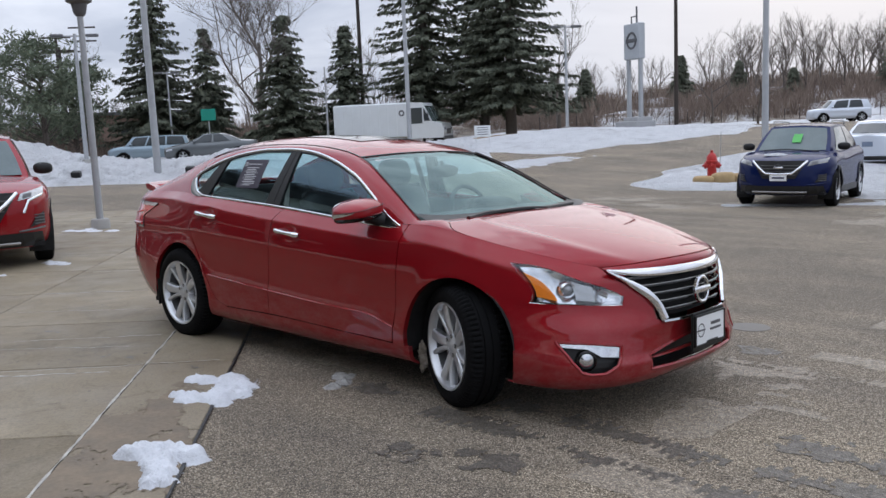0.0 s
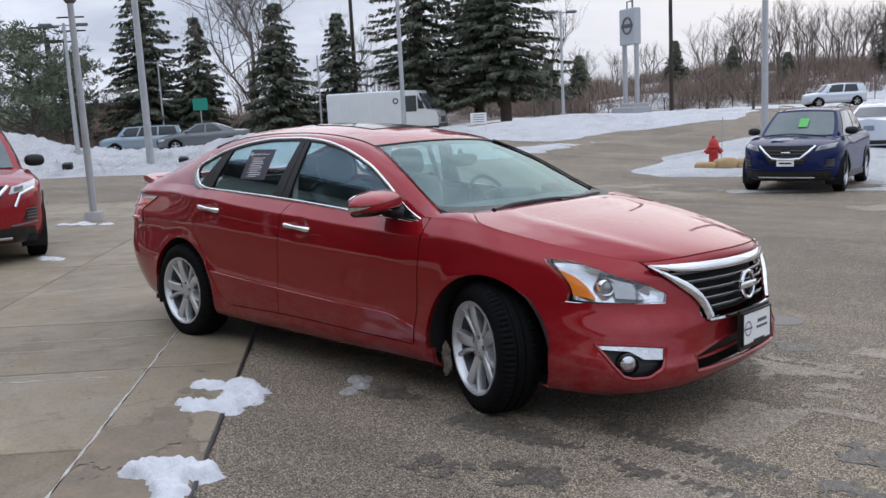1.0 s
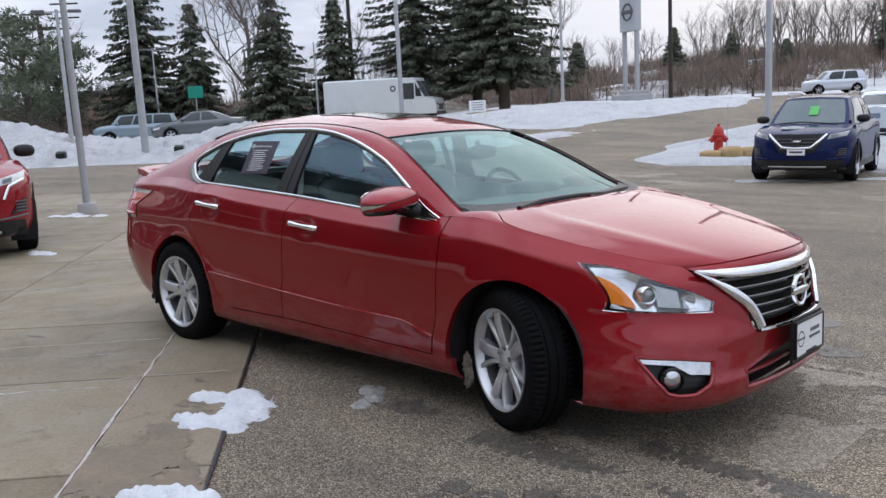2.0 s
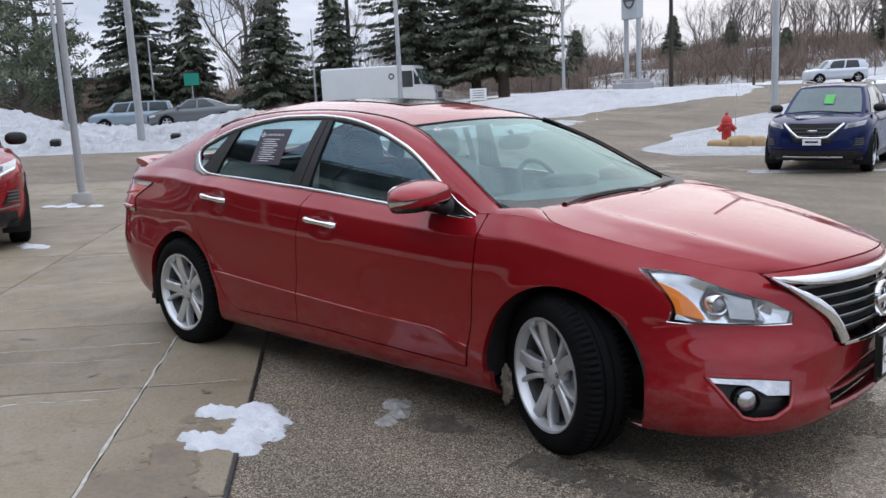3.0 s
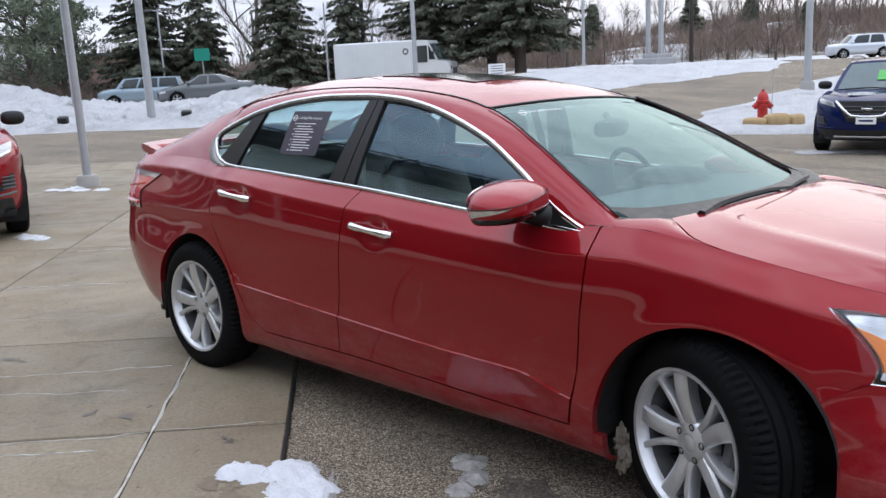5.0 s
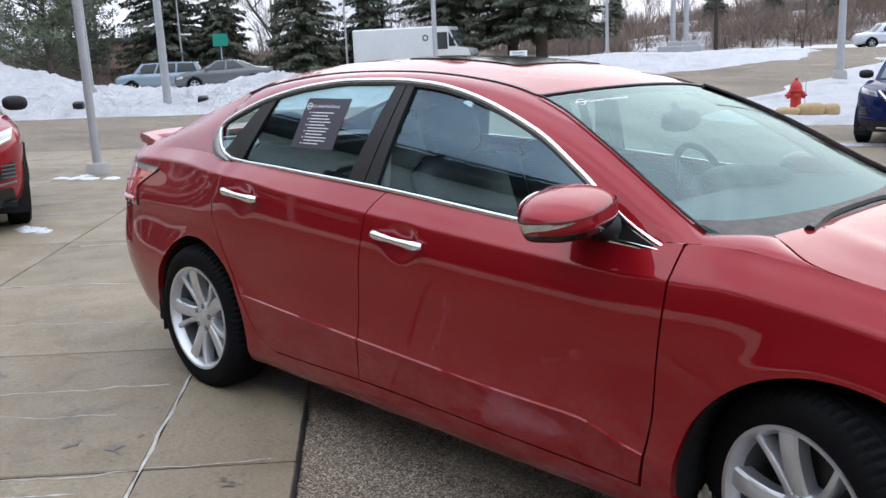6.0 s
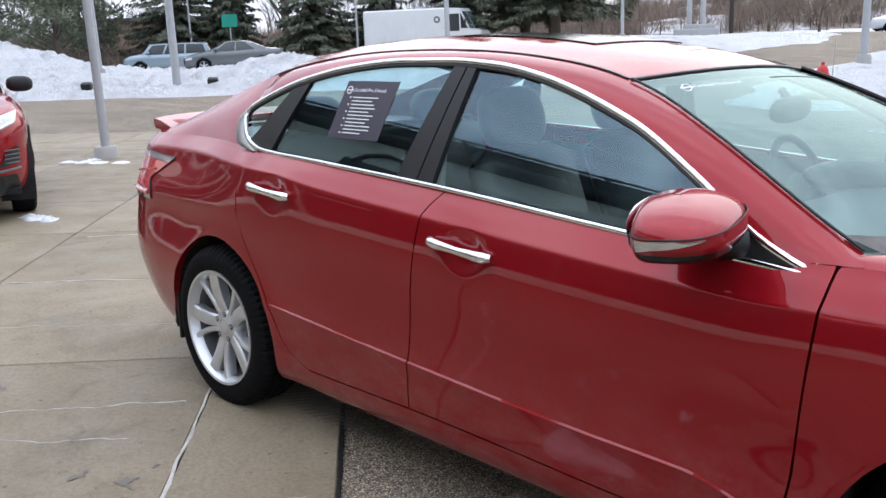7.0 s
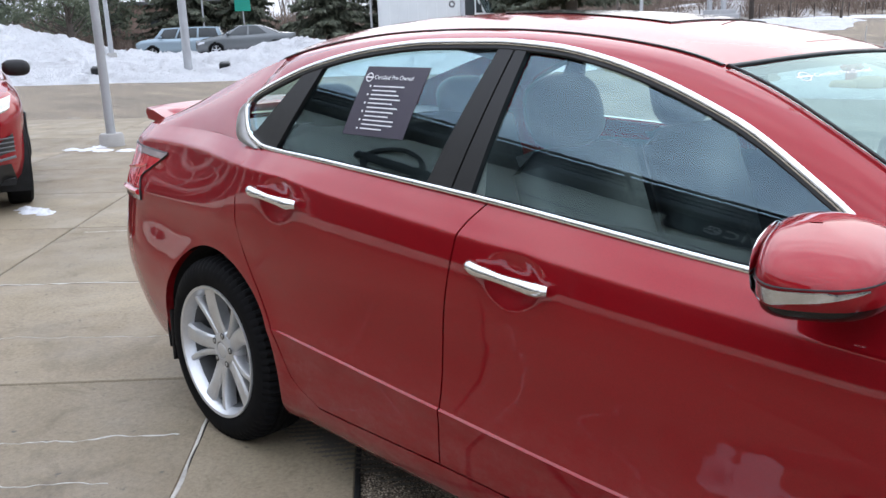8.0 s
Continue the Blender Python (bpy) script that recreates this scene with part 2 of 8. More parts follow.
GALVANISED = plain("grey_painted_steel", (0.36, 0.37, 0.38), 0.45, 0.2, 0.12, 5)
FRESH_SNOW = plain("clean_snow", (0.62, 0.63, 0.655), 0.75, 0, 0.16, 9, 0.02)
for dull, gloss in ((RUBBER, 0.08), (BLACK, 0.35)):
    dull.node_tree.nodes["Principled BSDF"].inputs["Specular IOR Level"].default_value = gloss
ASPHALT, CONCRETE, SNOW, BRUSH = asphalt_material(), concrete_material(), snow_material(), brush_material()


# ---- building helpers ----
def spline(*keys):
    """A smooth monotone curve through (x, value) keys."""
    xs, ys = [k[0] for k in keys], [k[1] for k in keys]
    h = [b - a for a, b in zip(xs, xs[1:])]
    d = [(b - a) / s for a, b, s in zip(ys, ys[1:], h)]
    m = [d[0]] + [0.0 if p * q <= 0 else 2 * p * q / (p + q) for p, q in zip(d, d[1:])] + [d[-1]]

    def at(x):
        if x <= xs[0]:
            return ys[0]
        if x >= xs[-1]:
            return ys[-1]
        i = next(k for k in range(len(h)) if x <= xs[k + 1])
        t = (x - xs[i]) / h[i]
        return (ys[i] * (1 + 2 * t) * (1 - t) ** 2 + h[i] * m[i] * t * (1 - t) ** 2 + ys[i + 1] * t * t * (3 - 2 * t) + h[i] * m[i + 1] * t * t * (t - 1))

    return at


def path3(points, n):
    """n points evenly spaced along a Catmull-Rom curve through the points."""
    p = [Vector(q) for q in points]
    p = [2 * p[0] - p[1]] + p + [2 * p[-1] - p[-2]]
    fine = []
    for i in range(1, len(p) - 2):
        for k in range(12):
            t = k / 12
            fine.append(0.5 * ((2 * p[i]) + (p[i + 1] - p[i - 1]) * t + (2 * p[i - 1] - 5 * p[i] + 4 * p[i + 1] - p[i + 2]) * t * t + (3 * p[i] - p[i - 1] - 3 * p[i + 1] + p[i + 2]) * t ** 3))
    fine.append(p[-2])
    return even(fine, n)


def even(fine, n):
    fine = [Vector(q) for q in fine]
    run = [0.0]
    for a, b in zip(fine, fine[1:]):
        run.append(run[-1] + (b - a).length)
    out, i = [], 0
    for k in range(n):
        s = run[-1] * k / (n - 1)
        while i < len(run) - 2 and run[i + 1] < s:
            i += 1
        t = (s - run[i]) / max(1e-9, run[i + 1] - run[i])
        out.append(fine[i].lerp(fine[i + 1], min(1, t)))
    return out


class Geo:
    """Verts and faces of one part."""

    def __init__(self):
        self.v, self.f = [], []

    def add(self, verts, faces):
        k = len(self.v)
        self.v += [tuple(q) for q in verts]
        self.f += [tuple(k + i for i in face) for face in faces]
        return self

    def grid(self, rows, keep=None, close=False):
        nu = len(rows[0])
        faces = []
        for i in range(len(rows) - 1):
            for j in range(nu - (0 if close else 1)):
                j2 = (j + 1) % nu
                if keep is None or keep(i, j):
                    faces.append((i * nu + j, i * nu + j2, (i + 1) * nu + j2, (i + 1) * nu + j))
        return self.add([q for row in rows for q in row], faces)

    def panel(self, rows, inward):
        """A grid whose rim is folded inward: a sheet-metal panel with an edge."""
        self.grid(rows)
        inward = Vector(inward)
        rim = list(rows[0]) + [r[-1] for r in rows[1:]] + list(reversed(rows[-1][:-1])) + [r[0] for r in reversed(rows[1:-1])]
        return self.grid([rim, [Vector(q) + inward for q in rim]], close=True)

    def box(self, size, m=None, bevel=0.0):
        sx, sy, sz = (s / 2 for s in size)
        b = min(bevel, sx * 0.9, sy * 0.9, sz * 0.9)
        m = m or Matrix()
        if b <= 0:
            c = [(x, y, z) for x in (-sx, sx) for y in (-sy, sy) for z in (-sz, sz)]
            return self.add([m @ Vector(q) for q in c], [(0, 1, 3, 2), (4, 6, 7, 5), (0, 4, 5, 1), (2, 3, 7, 6), (0, 2, 6, 4), (1, 5, 7, 3)])
        def ring(x, y, z):
            return [(x - b, -y, z), (x, -y + b, z), (x, y - b, z), (x - b, y, z), (-x + b, y, z), (-x, y - b, z), (-x, -y + b, z), (-x + b, -y, z)]
        rings = [ring(sx - b, sy - b, -sz), ring(sx, sy, -sz + b), ring(sx, sy, sz - b), ring(sx - b, sy - b, sz)]
        self.add([m @ Vector(q) for r in rings for q in r],
                 [(i * 8 + j, i * 8 + (j + 1) % 8, i * 8 + 8 + (j + 1) % 8, i * 8 + 8 + j) for i in range(3) for j in range(8)] + [tuple(range(7, -1, -1)), tuple(range(24, 32))])
        return self

    def tube(self, pts, radius, n=10, cap=True):
        pts = [Vector(q) for q in pts]
        rows = []
        side = None
        for i, q in enumerate(pts):
            t = (pts[min(i + 1, len(pts) - 1)] - pts[max(i - 1, 0)]).normalized()
            if side is None:
                side = t.orthogonal().normalized()
            side = (side - t * side.dot(t)).normalized()
            up = t.cross(side)
            r = radius(i / max(1, len(pts) - 1)) if callable(radius) else radius
            rows.append([q + (side * math.cos(a) + up * math.sin(a)) * r for a in (2 * math.pi * k / n for k in range(n))])
        k = len(self.v)
        self.grid(rows, close=True)
        if cap:
            self.f += [tuple(k + i for i in range(n - 1, -1, -1)), tuple(k + (len(rows) - 1) * n + i for i in range(n))]
        return self

    def strip(self, pts, normals, width, thick, closed=False):
        """A flat moulding swept along pts; normals say which way it faces."""
        pts = [Vector(q) for q in pts]
        rows = []
        m = len(pts)
        for i, q in enumerate(pts):
            t = (pts[(i + 1) % m if closed else min(i + 1, m - 1)] - pts[(i - 1) % m if closed else max(i - 1, 0)]).normalized()
            nn = Vector(normals[i] if isinstance(normals, list) else normals)
            nn = (nn - t * nn.dot(t)).normalized()
            b = t.cross(nn)
            w = width[i] if isinstance(width, list) else width
            rows.append([q + b * w * c + nn * thick * h for c, h in ((-0.5, -0.5), (-0.5, 0.25), (-0.28, 0.5), (0.28, 0.5), (0.5, 0.25), (0.5, -0.5))])
        if closed:
            rows.append(rows[0])
        return self.grid(rows, close=True)

    def lathe(self, profile, n=32, m=None, close=False):
        """Turns (radius, height) points about the local z axis."""
        m = m or Matrix()
        rows = [[m @ Vector((r * math.cos(2 * math.pi * k / n), r * math.sin(2 * math.pi * k / n), z)) for k in range(n)] for r, z in profile]
        if close:
            rows.append(rows[0])
        return self.grid(rows, close=True)

    def blob(self, size, m=None, nu=16, nv=10, power=1.0, shape=None):
        """An ellipsoid; power under 1 makes it boxier."""
        m = m or Matrix()
        def s(a):
            return math.copysign(abs(a) ** power, a)
        rows = []
        for i in range(nv + 1):
            th = math.pi * i / nv - math.pi / 2
            row = []
            for j in range(nu):
                ph = 2 * math.pi * j / nu
                q = Vector((size[0] * s(math.cos(th)) * s(math.cos(ph)), size[1] * s(math.cos(th)) * s(math.sin(ph)), size[2] * s(math.sin(th))))
                row.append(m @ (shape(q) if shape else q))
            rows.append(row)
        return self.grid(rows, close=True)

    def mirrored(self):
        g = Geo()
        g.v = [(x, -y, z) for x, y, z in self.v]
        g.f = [tuple(reversed(f)) for f in self.f]
        return g

    def mesh(self, name, material, smooth=40):
        me = bpy.data.meshes.new(name)
        me.from_pydata(self.v, [], self.f)
        for mt in material if isinstance(material, (list, tuple)) else [material]:
            me.materials.append(mt)
        me.update()
        if smooth:
            me.shade_smooth()
            me.set_sharp_from_angle(angle=radians(smooth))
        return me


def part(name, geo, material, parent=None, label="", smooth=40, m=None):
    """One mesh object, under a thing or a part."""
    me = geo if isinstance(geo, bpy.types.Mesh) else geo.mesh(name, material, smooth)
    ob = new(name, me)
    if parent is not None:
        ob.parent = parent
    if m is not None:
        ob.matrix_basis = m
    if label:
        ob["label"] = label
    return ob


def thing(name, m, label, category, group=""):
    ob = new(name)
    ob.empty_display_size = 0.2
    ob.matrix_basis = m
    return tagged(ob, label, category, group)


def on_lot(x, y, z=0.0, yaw=0.0):
    """Standing square on the sloping lot."""
    return LOT @ pose(x, y, z, 0, 0, yaw)


def upright(x, y, z=0.0, yaw=0.0):
    """Standing plumb at a lot place."""
    q = LOT @ Vector((x, y, z))
    return pose(q.x, q.y, q.z, 0, 0, yaw)


C0 = (5.97, -4.24)


def lerp_keys(x, keys):
    """Smooth value at x from sorted (x, value) keys."""
    if x <= keys[0][0]:
        return keys[0][1]
    for (xa, va), (xb, vb) in zip(keys, keys[1:]):
        if x <= xb:
            k = (x - xa) / (xb - xa)
            return va + (vb - va) * k * k * (3 - 2 * k)
    return keys[-1][1]


def deep(x, y):
    """Depth and breadth of a lot point, as seen from the entrance walk."""
    return -0.692 * (x - C0[0]) + 0.722 * (y - C0[1]), 0.722 * (x - C0[0]) + 0.692 * (y - C0[1])


def flat_xy(d, b):
    return C0[0] - 0.692 * d + 0.722 * b, C0[1] + 0.722 * d + 0.692 * b


def land(x, y):
    """Height of the ground over the lot's plane: flat lot, a rise to the street, then the hill."""
    d, b = deep(x, y)
    k = min(1.0, max(0.0, (d - 21) / 27))
    z = lerp_keys(b, ((-60, 0.25), (-18, 0.35), (-3, 1.0), (8, 1.7), (15, 1.9), (60, 2.6))) * k * k * (3 - 2 * k)
    street = lerp_keys(b, ((-40, 54), (-18, 57), (-4, 63), (15, 71), (40, 78)))
    if d > street:
        slope = lerp_keys(b, ((-60, 0.035), (-10, 0.045), (10, 0.07), (45, 0.15)))
        z += slope * (min(d, street + 32) - street) + 0.012 * max(0.0, d - street - 32)
    return z


# ---- ground ----
def build_ground():
    g = Geo()
    ds = [-60, -40, -25, -15] + [-10 + 2 * k for k in range(17)] + [25 + 1.0 * k for k in range(66)] + [92 + 4 * k for k in range(16)] + [170, 200, 260, 340, 450, 620, 900]
    bs = [-700, -450, -300, -200, -150, -115] + [-90 + 3 * k for k in range(61)] + [115, 150, 200, 300, 450, 700]
    rows = []
    for d in ds:
        row = []
        for b in bs:
            x, y = flat_xy(d, b)
            z = land(x, y)
            street = lerp_keys(b, ((-40, 54), (-18, 57), (-4, 63), (15, 71), (40, 78)))
            if d > street + 3:
                z += 0.9 * noise.noise((x * 0.09, y * 0.09, 0)) * min(1, (d - street - 3) / 8)
            row.append((x, y, z))
        rows.append(row)
    g.grid(rows)
    me = g.mesh("ground", [ASPHALT, BRUSH], 0)
    nu = len(bs)
    idx = []
    for i in range(len(ds) - 1):
        for j in range(nu - 1):
            b = bs[j]
            street = lerp_keys(b, ((-40, 54), (-18, 57), (-4, 63), (15, 71), (40, 78)))
            idx.append(1 if ds[i] > street + 1 or abs(b) > 95 and ds[i] > 25 else 0)
    me.polygons.foreach_set("material_index", idx)
    me.shade_smooth()
    ob = new("ground", me)
    ob.matrix_basis = LOT
    return tagged(ob, "worn grey asphalt lot and street with a brushy hillside behind", "ground", kind="structure")


build_ground()


# ---- concrete apron: slabs laid along the kerb line, 40 degrees off the car ----
APRON = LOT @ pose(0, 0, 0, 0, 0, -40)
apron_lines_b = [-0.20, -0.77, -2.43, -4.10, -5.75, -7.40, -9.05]
apron_lines_a = [9.7, 8.2, 6.7, 5.2, 4.30, 2.86, 1.45, 0.0, -1.57, -3.17, -4.75, -6.35, -7.95, -9.55, -11.15, -12.7]


def build_apron():
    bed = Geo().box((22.4, 8.85, 0.05), pose(-1.5, -4.63, -0.021))
    apron = tagged(new("apron", bed.mesh("apron", plain("joint_sand", (0.018, 0.016, 0.014), 0.95), 0)), "tan concrete apron of jointed slabs beside the drive", "pavement", kind="structure")
    apron.matrix_basis = APRON
    rng = random.Random(4)
    for b0, b1 in zip(apron_lines_b[1:], apron_lines_b):
        for a1, a0 in zip(apron_lines_a, apron_lines_a[1:]):
            g = 0.0065
            w, h = a1 - a0 - 2 * g, b1 - b0 - 2 * g
            slab = Geo().box((w, h, 0.04), pose(0, 0, -0.02), 0.005)
            ob = part("slab", slab, CONCRETE, apron, "", 0, pose((a0 + a1) / 2, (b0 + b1) / 2, 0.010 + rng.uniform(-0.0015, 0.0015)))
    joint = Geo()
    pts = []
    for k in range(360):
        a = -12.5 + 21.8 * k / 359
        pts.append((a, -0.77 + 0.010 * noise.noise((a * 5, 0, 5)), 0.0105))
    joint.strip(pts, (0, 0, 1), [max(0.003, 0.012 + 0.018 * noise.noise((k * 0.31, 2, 0)) + 0.008 * noise.noise((k * 1.3, 5, 0))) for k in range(360)], 0.004)
    part("pale_joint_sealant", joint, plain("pale_sealant", (0.44, 0.415, 0.37), 0.85, 0, 0.4, 16), apron, "pale worn joint sealant", 0)
    pts = [(-1.2 + 10.6 * k / 199, -0.197 + 0.004 * noise.noise((k * 0.4, 0, 3)), 0.0095) for k in range(200)]
    part("tar_joint", Geo().strip(pts, (0, 0, 1), [0.018 + 0.008 * noise.noise((k * 0.37, 4, 0)) for k in range(200)], 0.006), plain("black_tar", grey(0.008), 0.5, 0, 0.3, 30), apron, "black tarred joint along the kerb", 0)
    # hairline cracks, some salted white
    for (a0, b0, a1, b1, w) in ((0.58, -1.9, 0.55, -0.85, 0.006), (0.80, -2.4, 0.9, -1.0, 0.004), (1.52, -2.2, 1.44, -0.3, 0.004), (-0.62, -2.3, -0.55, -1.0, 0.004), (-1.57, -2.4, -1.56, -0.8, 0.010), (1.60, -2.4, 1.62, -0.95, 0.012), (3.02, -3.9, 2.98, -2.6, 0.010), (-0.1, -4.0, 0.05, -2.6, 0.008), (-3.0, -2.3, -3.1, -0.9, 0.008)):
        pts = []
        for k in range(120):
            u = k / 119
            pts.append((a0 + (a1 - a0) * u + 0.03 * noise.noise((u * 7, a0 * 5, 0)) + 0.012 * noise.noise((u * 31, a0 * 3, 2)), b0 + (b1 - b0) * u, 0.0115))
        part("salted_crack", Geo().strip(pts, (0, 0, 1), [w * max(0.12, 0.7 + 1.5 * noise.noise((k * 0.21, a1, 1))) for k in range(120)], 0.002), plain("salt_line", (0.50, 0.48, 0.44), 0.9, 0, 0.2, 40), apron, "", 0)
    return apron


build_apron()


# ---- the showroom behind the walk, which the paint and the glass mirror ----
def build_showroom():
    wall_m = plain("pale_stone_panel", (0.84, 0.84, 0.74), 0.6, 0, 0.06, 2.0)
    frame_m = plain("white_mullion", (0.50, 0.50, 0.48), 0.4, 0, 0.05)
    pane_m = plain("showroom_glazing", (0.03, 0.035, 0.038), 0.06, 0, 0.2, 1.0)
    sign_m = plain("dark_sign_metal", grey(0.02), 0.3, 0.5)
    house = tagged(new("showroom_building", Geo().box((44, 0.5, 2.5), pose(-4, -0.25, 6.05), 0.02).mesh("showroom_building", wall_m)), "pale showroom building with glazed front and dark louvred roof edge", "building")
    house.matrix_basis = LOT @ pose(-2.56, -11.1, 0, 0, 0, -20)
    part("wall_base", Geo().box((44, 0.5, 0.5), pose(-4, -0.25, 0.2), 0.02), wall_m, house)
    part("rear_wall", Geo().box((44, 0.4, 7.2), pose(-4, -14, 3.6), 0.02), wall_m, house)
    for x in (-25.8, 17.8):
        part("end_wall", Geo().box((0.4, 13.3, 7.2), pose(x, -7.15, 3.6), 0.02), wall_m, house)
    part("roof", Geo().box((44.6, 14.6, 0.3), pose(-4, -6.9, 7.6), 0.03), GREY_PLASTIC, house, "dark flat roof")
    part("roof_edge_band", Geo().box((44.6, 0.4, 0.30), pose(-4, 0.05, 7.95), 0.03), BLACK, house, "black roof edge band")
    for k in range(5):
        part("canopy_louvre", Geo().box((44.4, 0.09, 0.06), pose(-4, 0.30 + 0.24 * k, 7.62), 0.01), BLACK, house)
    for k in range(16):
        part("canopy_bracket", Geo().box((0.07, 1.3, 0.10), pose(-25 + 2.8 * k, 0.75, 7.55), 0.01), BLACK, house)
    for z in (5.6, 6.5):
        part("panel_joint", Geo().box((44, 0.006, 0.02), pose(-4, 0.002, z)), GREY_PLASTIC, house)
    for k in range(13):
        x = -25.6 + 3.3 * k
        part("window_pane", Geo().box((3.26, 0.03, 4.4), pose(x + 1.65, -0.22, 2.63)), pane_m, house)
        if x < -6:
            part("pier", Geo().box((0.35, 0.45, 4.36), pose(x, -0.2, 2.63), 0.02), frame_m, house)
            for zz in (1.55, 3.05):
                part("transom", Geo().box((2.9, 0.10, 0.12), pose(x + 1.65, -0.17, zz), 0.01), frame_m, house)
            part("mullion", Geo().box((0.12, 0.10, 4.36), pose(x + 1.65, -0.16, 2.63), 0.01), frame_m, house)
        elif k % 2:
            part("door_post", Geo().box((0.12, 0.2, 4.36), pose(x, -0.2, 2.63), 0.01), GREY_PLASTIC, house)
    lm = pose(-7.2, 0.10, 6.05, 90)
    part("round_sign", Geo().lathe([(0.60, -0.06), (0.60, 0.06), (0.72, 0.06), (0.72, -0.06)], 48, lm, True).box((1.9, 0.26, 0.12), lm, 0.02), sign_m, house, "dark plain ring sign with a bar")
    board = part("service_sign", Geo().box((3.0, 0.14, 0.62), pose(-0.4, 0.12, 7.12), 0.03), sign_m, house, "dark sign board with pale letters")
    c = bpy.data.curves.new("sign_word", "FONT")
    c.body, c.size, c.extrude, c.align_x, c.align_y = "Service", 0.62, 0.02, "CENTER", "CENTER"
    c.materials.append(frame_m)
    word = new("sign_word", c)
    word.parent, word.matrix_basis = board, pose(-0.4, 0.22, 7.12, 90, 0, 180)
    return house


build_showroom()


# ---- the red sedan: its surfaces as functions, in metres, x forward from the rear axle, y to its left ----
ARCH_F, ARCH_R, ARCH_Z, ARCH_RAD = 2.805, 0.01, 0.325, 0.385
belt_z = spline((-1.1, 1.045), (-0.75, 1.062), (-0.2, 1.072), (0.2, 1.055), (1.2, 1.008), (1.85, 0.968), (2.2, 0.952), (2.36, 0.962), (2.5, 0.968), (2.7, 0.948), (2.9, 0.912), (3.1, 0.868), (3.3, 0.822), (3.5, 0.775))
crease_z = spline((0.2, 0.515), (0.55, 0.498), (1.2, 0.466), (1.8, 0.442), (2.1, 0.437), (2.3, 0.39), (2.45, 0.36))
section = spline((0.16, 0.79), (0.205, 0.862), (0.25, 0.890), (0.31, 0.900), (0.40, 0.907), (0.458, 0.9085), (0.50, 0.904), (0.56, 0.9015), (0.64, 0.904), (0.70, 0.9065), (0.75, 0.9060), (0.80, 0.9025), (0.85, 0.8965), (0.89, 0.8900), (0.915, 0.8855), (0.925, 0.8820), (0.935, 0.872), (0.965, 0.842), (1.0, 0.806), (1.05, 0.775))
shoulder_at = spline((0.1, 0.949), (0.4, 0.947), (0.7, 0.932), (1.2, 0.924), (2.4, 0.920))
nose_x = spline((0.16, 3.60), (0.21, 3.69), (0.26, 3.728), (0.31, 3.735), (0.36, 3.722), (0.42, 3.726), (0.50, 3.738), (0.6, 3.738), (0.7, 3.727), (0.79, 3.70), (0.85, 3.63), (0.95, 3.5))
nose_n = spline((0.2, 3.2), (0.34, 3.0), (0.45, 2.6), (0.6, 2.1), (0.8, 2.0))
tail_x = spline((0.2, -0.99), (0.30, -1.08), (0.45, -1.115), (0.60, -1.12), (0.72, -1.10), (0.80, -1.07), (0.95, -1.055), (1.05, -1.06), (1.1, -1.04))
tail_n = spline((0.2, 3.0), (0.45, 4.0), (0.62, 4.7), (0.80, 5.6), (1.0, 6.0))
GLASS_BOTTOM = spline((0.05, 1.178), (0.085, 1.128), (0.13, 1.092), (0.22, 1.060), (0.6, 1.042), (1.2, 1.012), (1.8, 0.968), (2.31, 0.934))
GLASS_TOP = spline((0.045, 1.185), (0.07, 1.205), (0.13, 1.235), (0.35, 1.312), (0.62, 1.362), (0.85, 1.38), (1.06, 1.381), (1.25, 1.37), (1.42, 1.343), (1.78, 1.228), (2.0, 1.11), (2.19, 0.99), (2.31, 0.94))


def section_height(x, z):
    zc, zb = crease_z(x), belt_z(x)
    if z < zc:
        return 0.16 + (z - 0.16) * (0.458 - 0.16) / (zc - 0.16)
    zs, sh = 0.458 + (z - zc) * (1 - 0.458) / (zb - zc), shoulder_at(x)
    if zs < 0.75:
        return zs
    return 0.75 + (zs - 0.75) * 0.175 / (sh - 0.75) if zs < sh else 0.925 + (zs - sh) * 0.075 / (1 - sh)


def half_width(x, z):
    """Half the body's width at a place along it and a height."""
    zs = section_height(x, z)
    w = section(zs) * (1 - 0.006 * ((x - 1.5) / 1.3) ** 2)
    # the shoulder draws in towards the tail
    a, b = min(1, max(0, (0.35 - x) / 0.9)), min(1, max(0, (zs - 0.74) / 0.19))
    c = min(1, max(0, (zs - 0.50) / 0.22))
    w *= 1 - 0.125 * a * a * (3 - 2 * a) * (0.55 * b * b * (3 - 2 * b) + 0.45 * c * c * (3 - 2 * c))
    # the pressed line along the foot of the doors
    k = min(1, max(0, (x - 0.30) / 0.22)) * min(1, max(0, (2.40 - x) / 0.15))
    w += k * 0.0068 * ((max(0.0, (zs - 0.39) / 0.069)) ** 2 if zs < 0.459 else max(0.0, 1 - (zs - 0.459) / 0.0042))
    if x > 2.8:
        t = min(0.9999, (x - 2.8) / (nose_x(z) - 2.8))
        w *= (1 - t ** nose_n(z)) ** (1 / nose_n(z))
    elif x < 0.2:
        t = min(0.9999, (0.2 - x) / (0.2 - tail_x(z)))
        w *= (1 - t ** tail_n(z)) ** (1 / tail_n(z))
    for ax in (ARCH_F, ARCH_R):
        r = math.hypot(x - ax, z - ARCH_Z)
        if z > 0.2:
            w += 0.007 * math.exp(-((r - ARCH_RAD) / 0.055) ** 2)
    # hollows behind the door handles
    for hx, hz in ((1.375, 0.858), (0.425, 0.928)):
        q = ((x - hx) / 0.066) ** 2 + ((z - hz) / 0.054) ** 2
        if q < 3:
            w -= 0.009 / (1 + q ** 4)
    return w


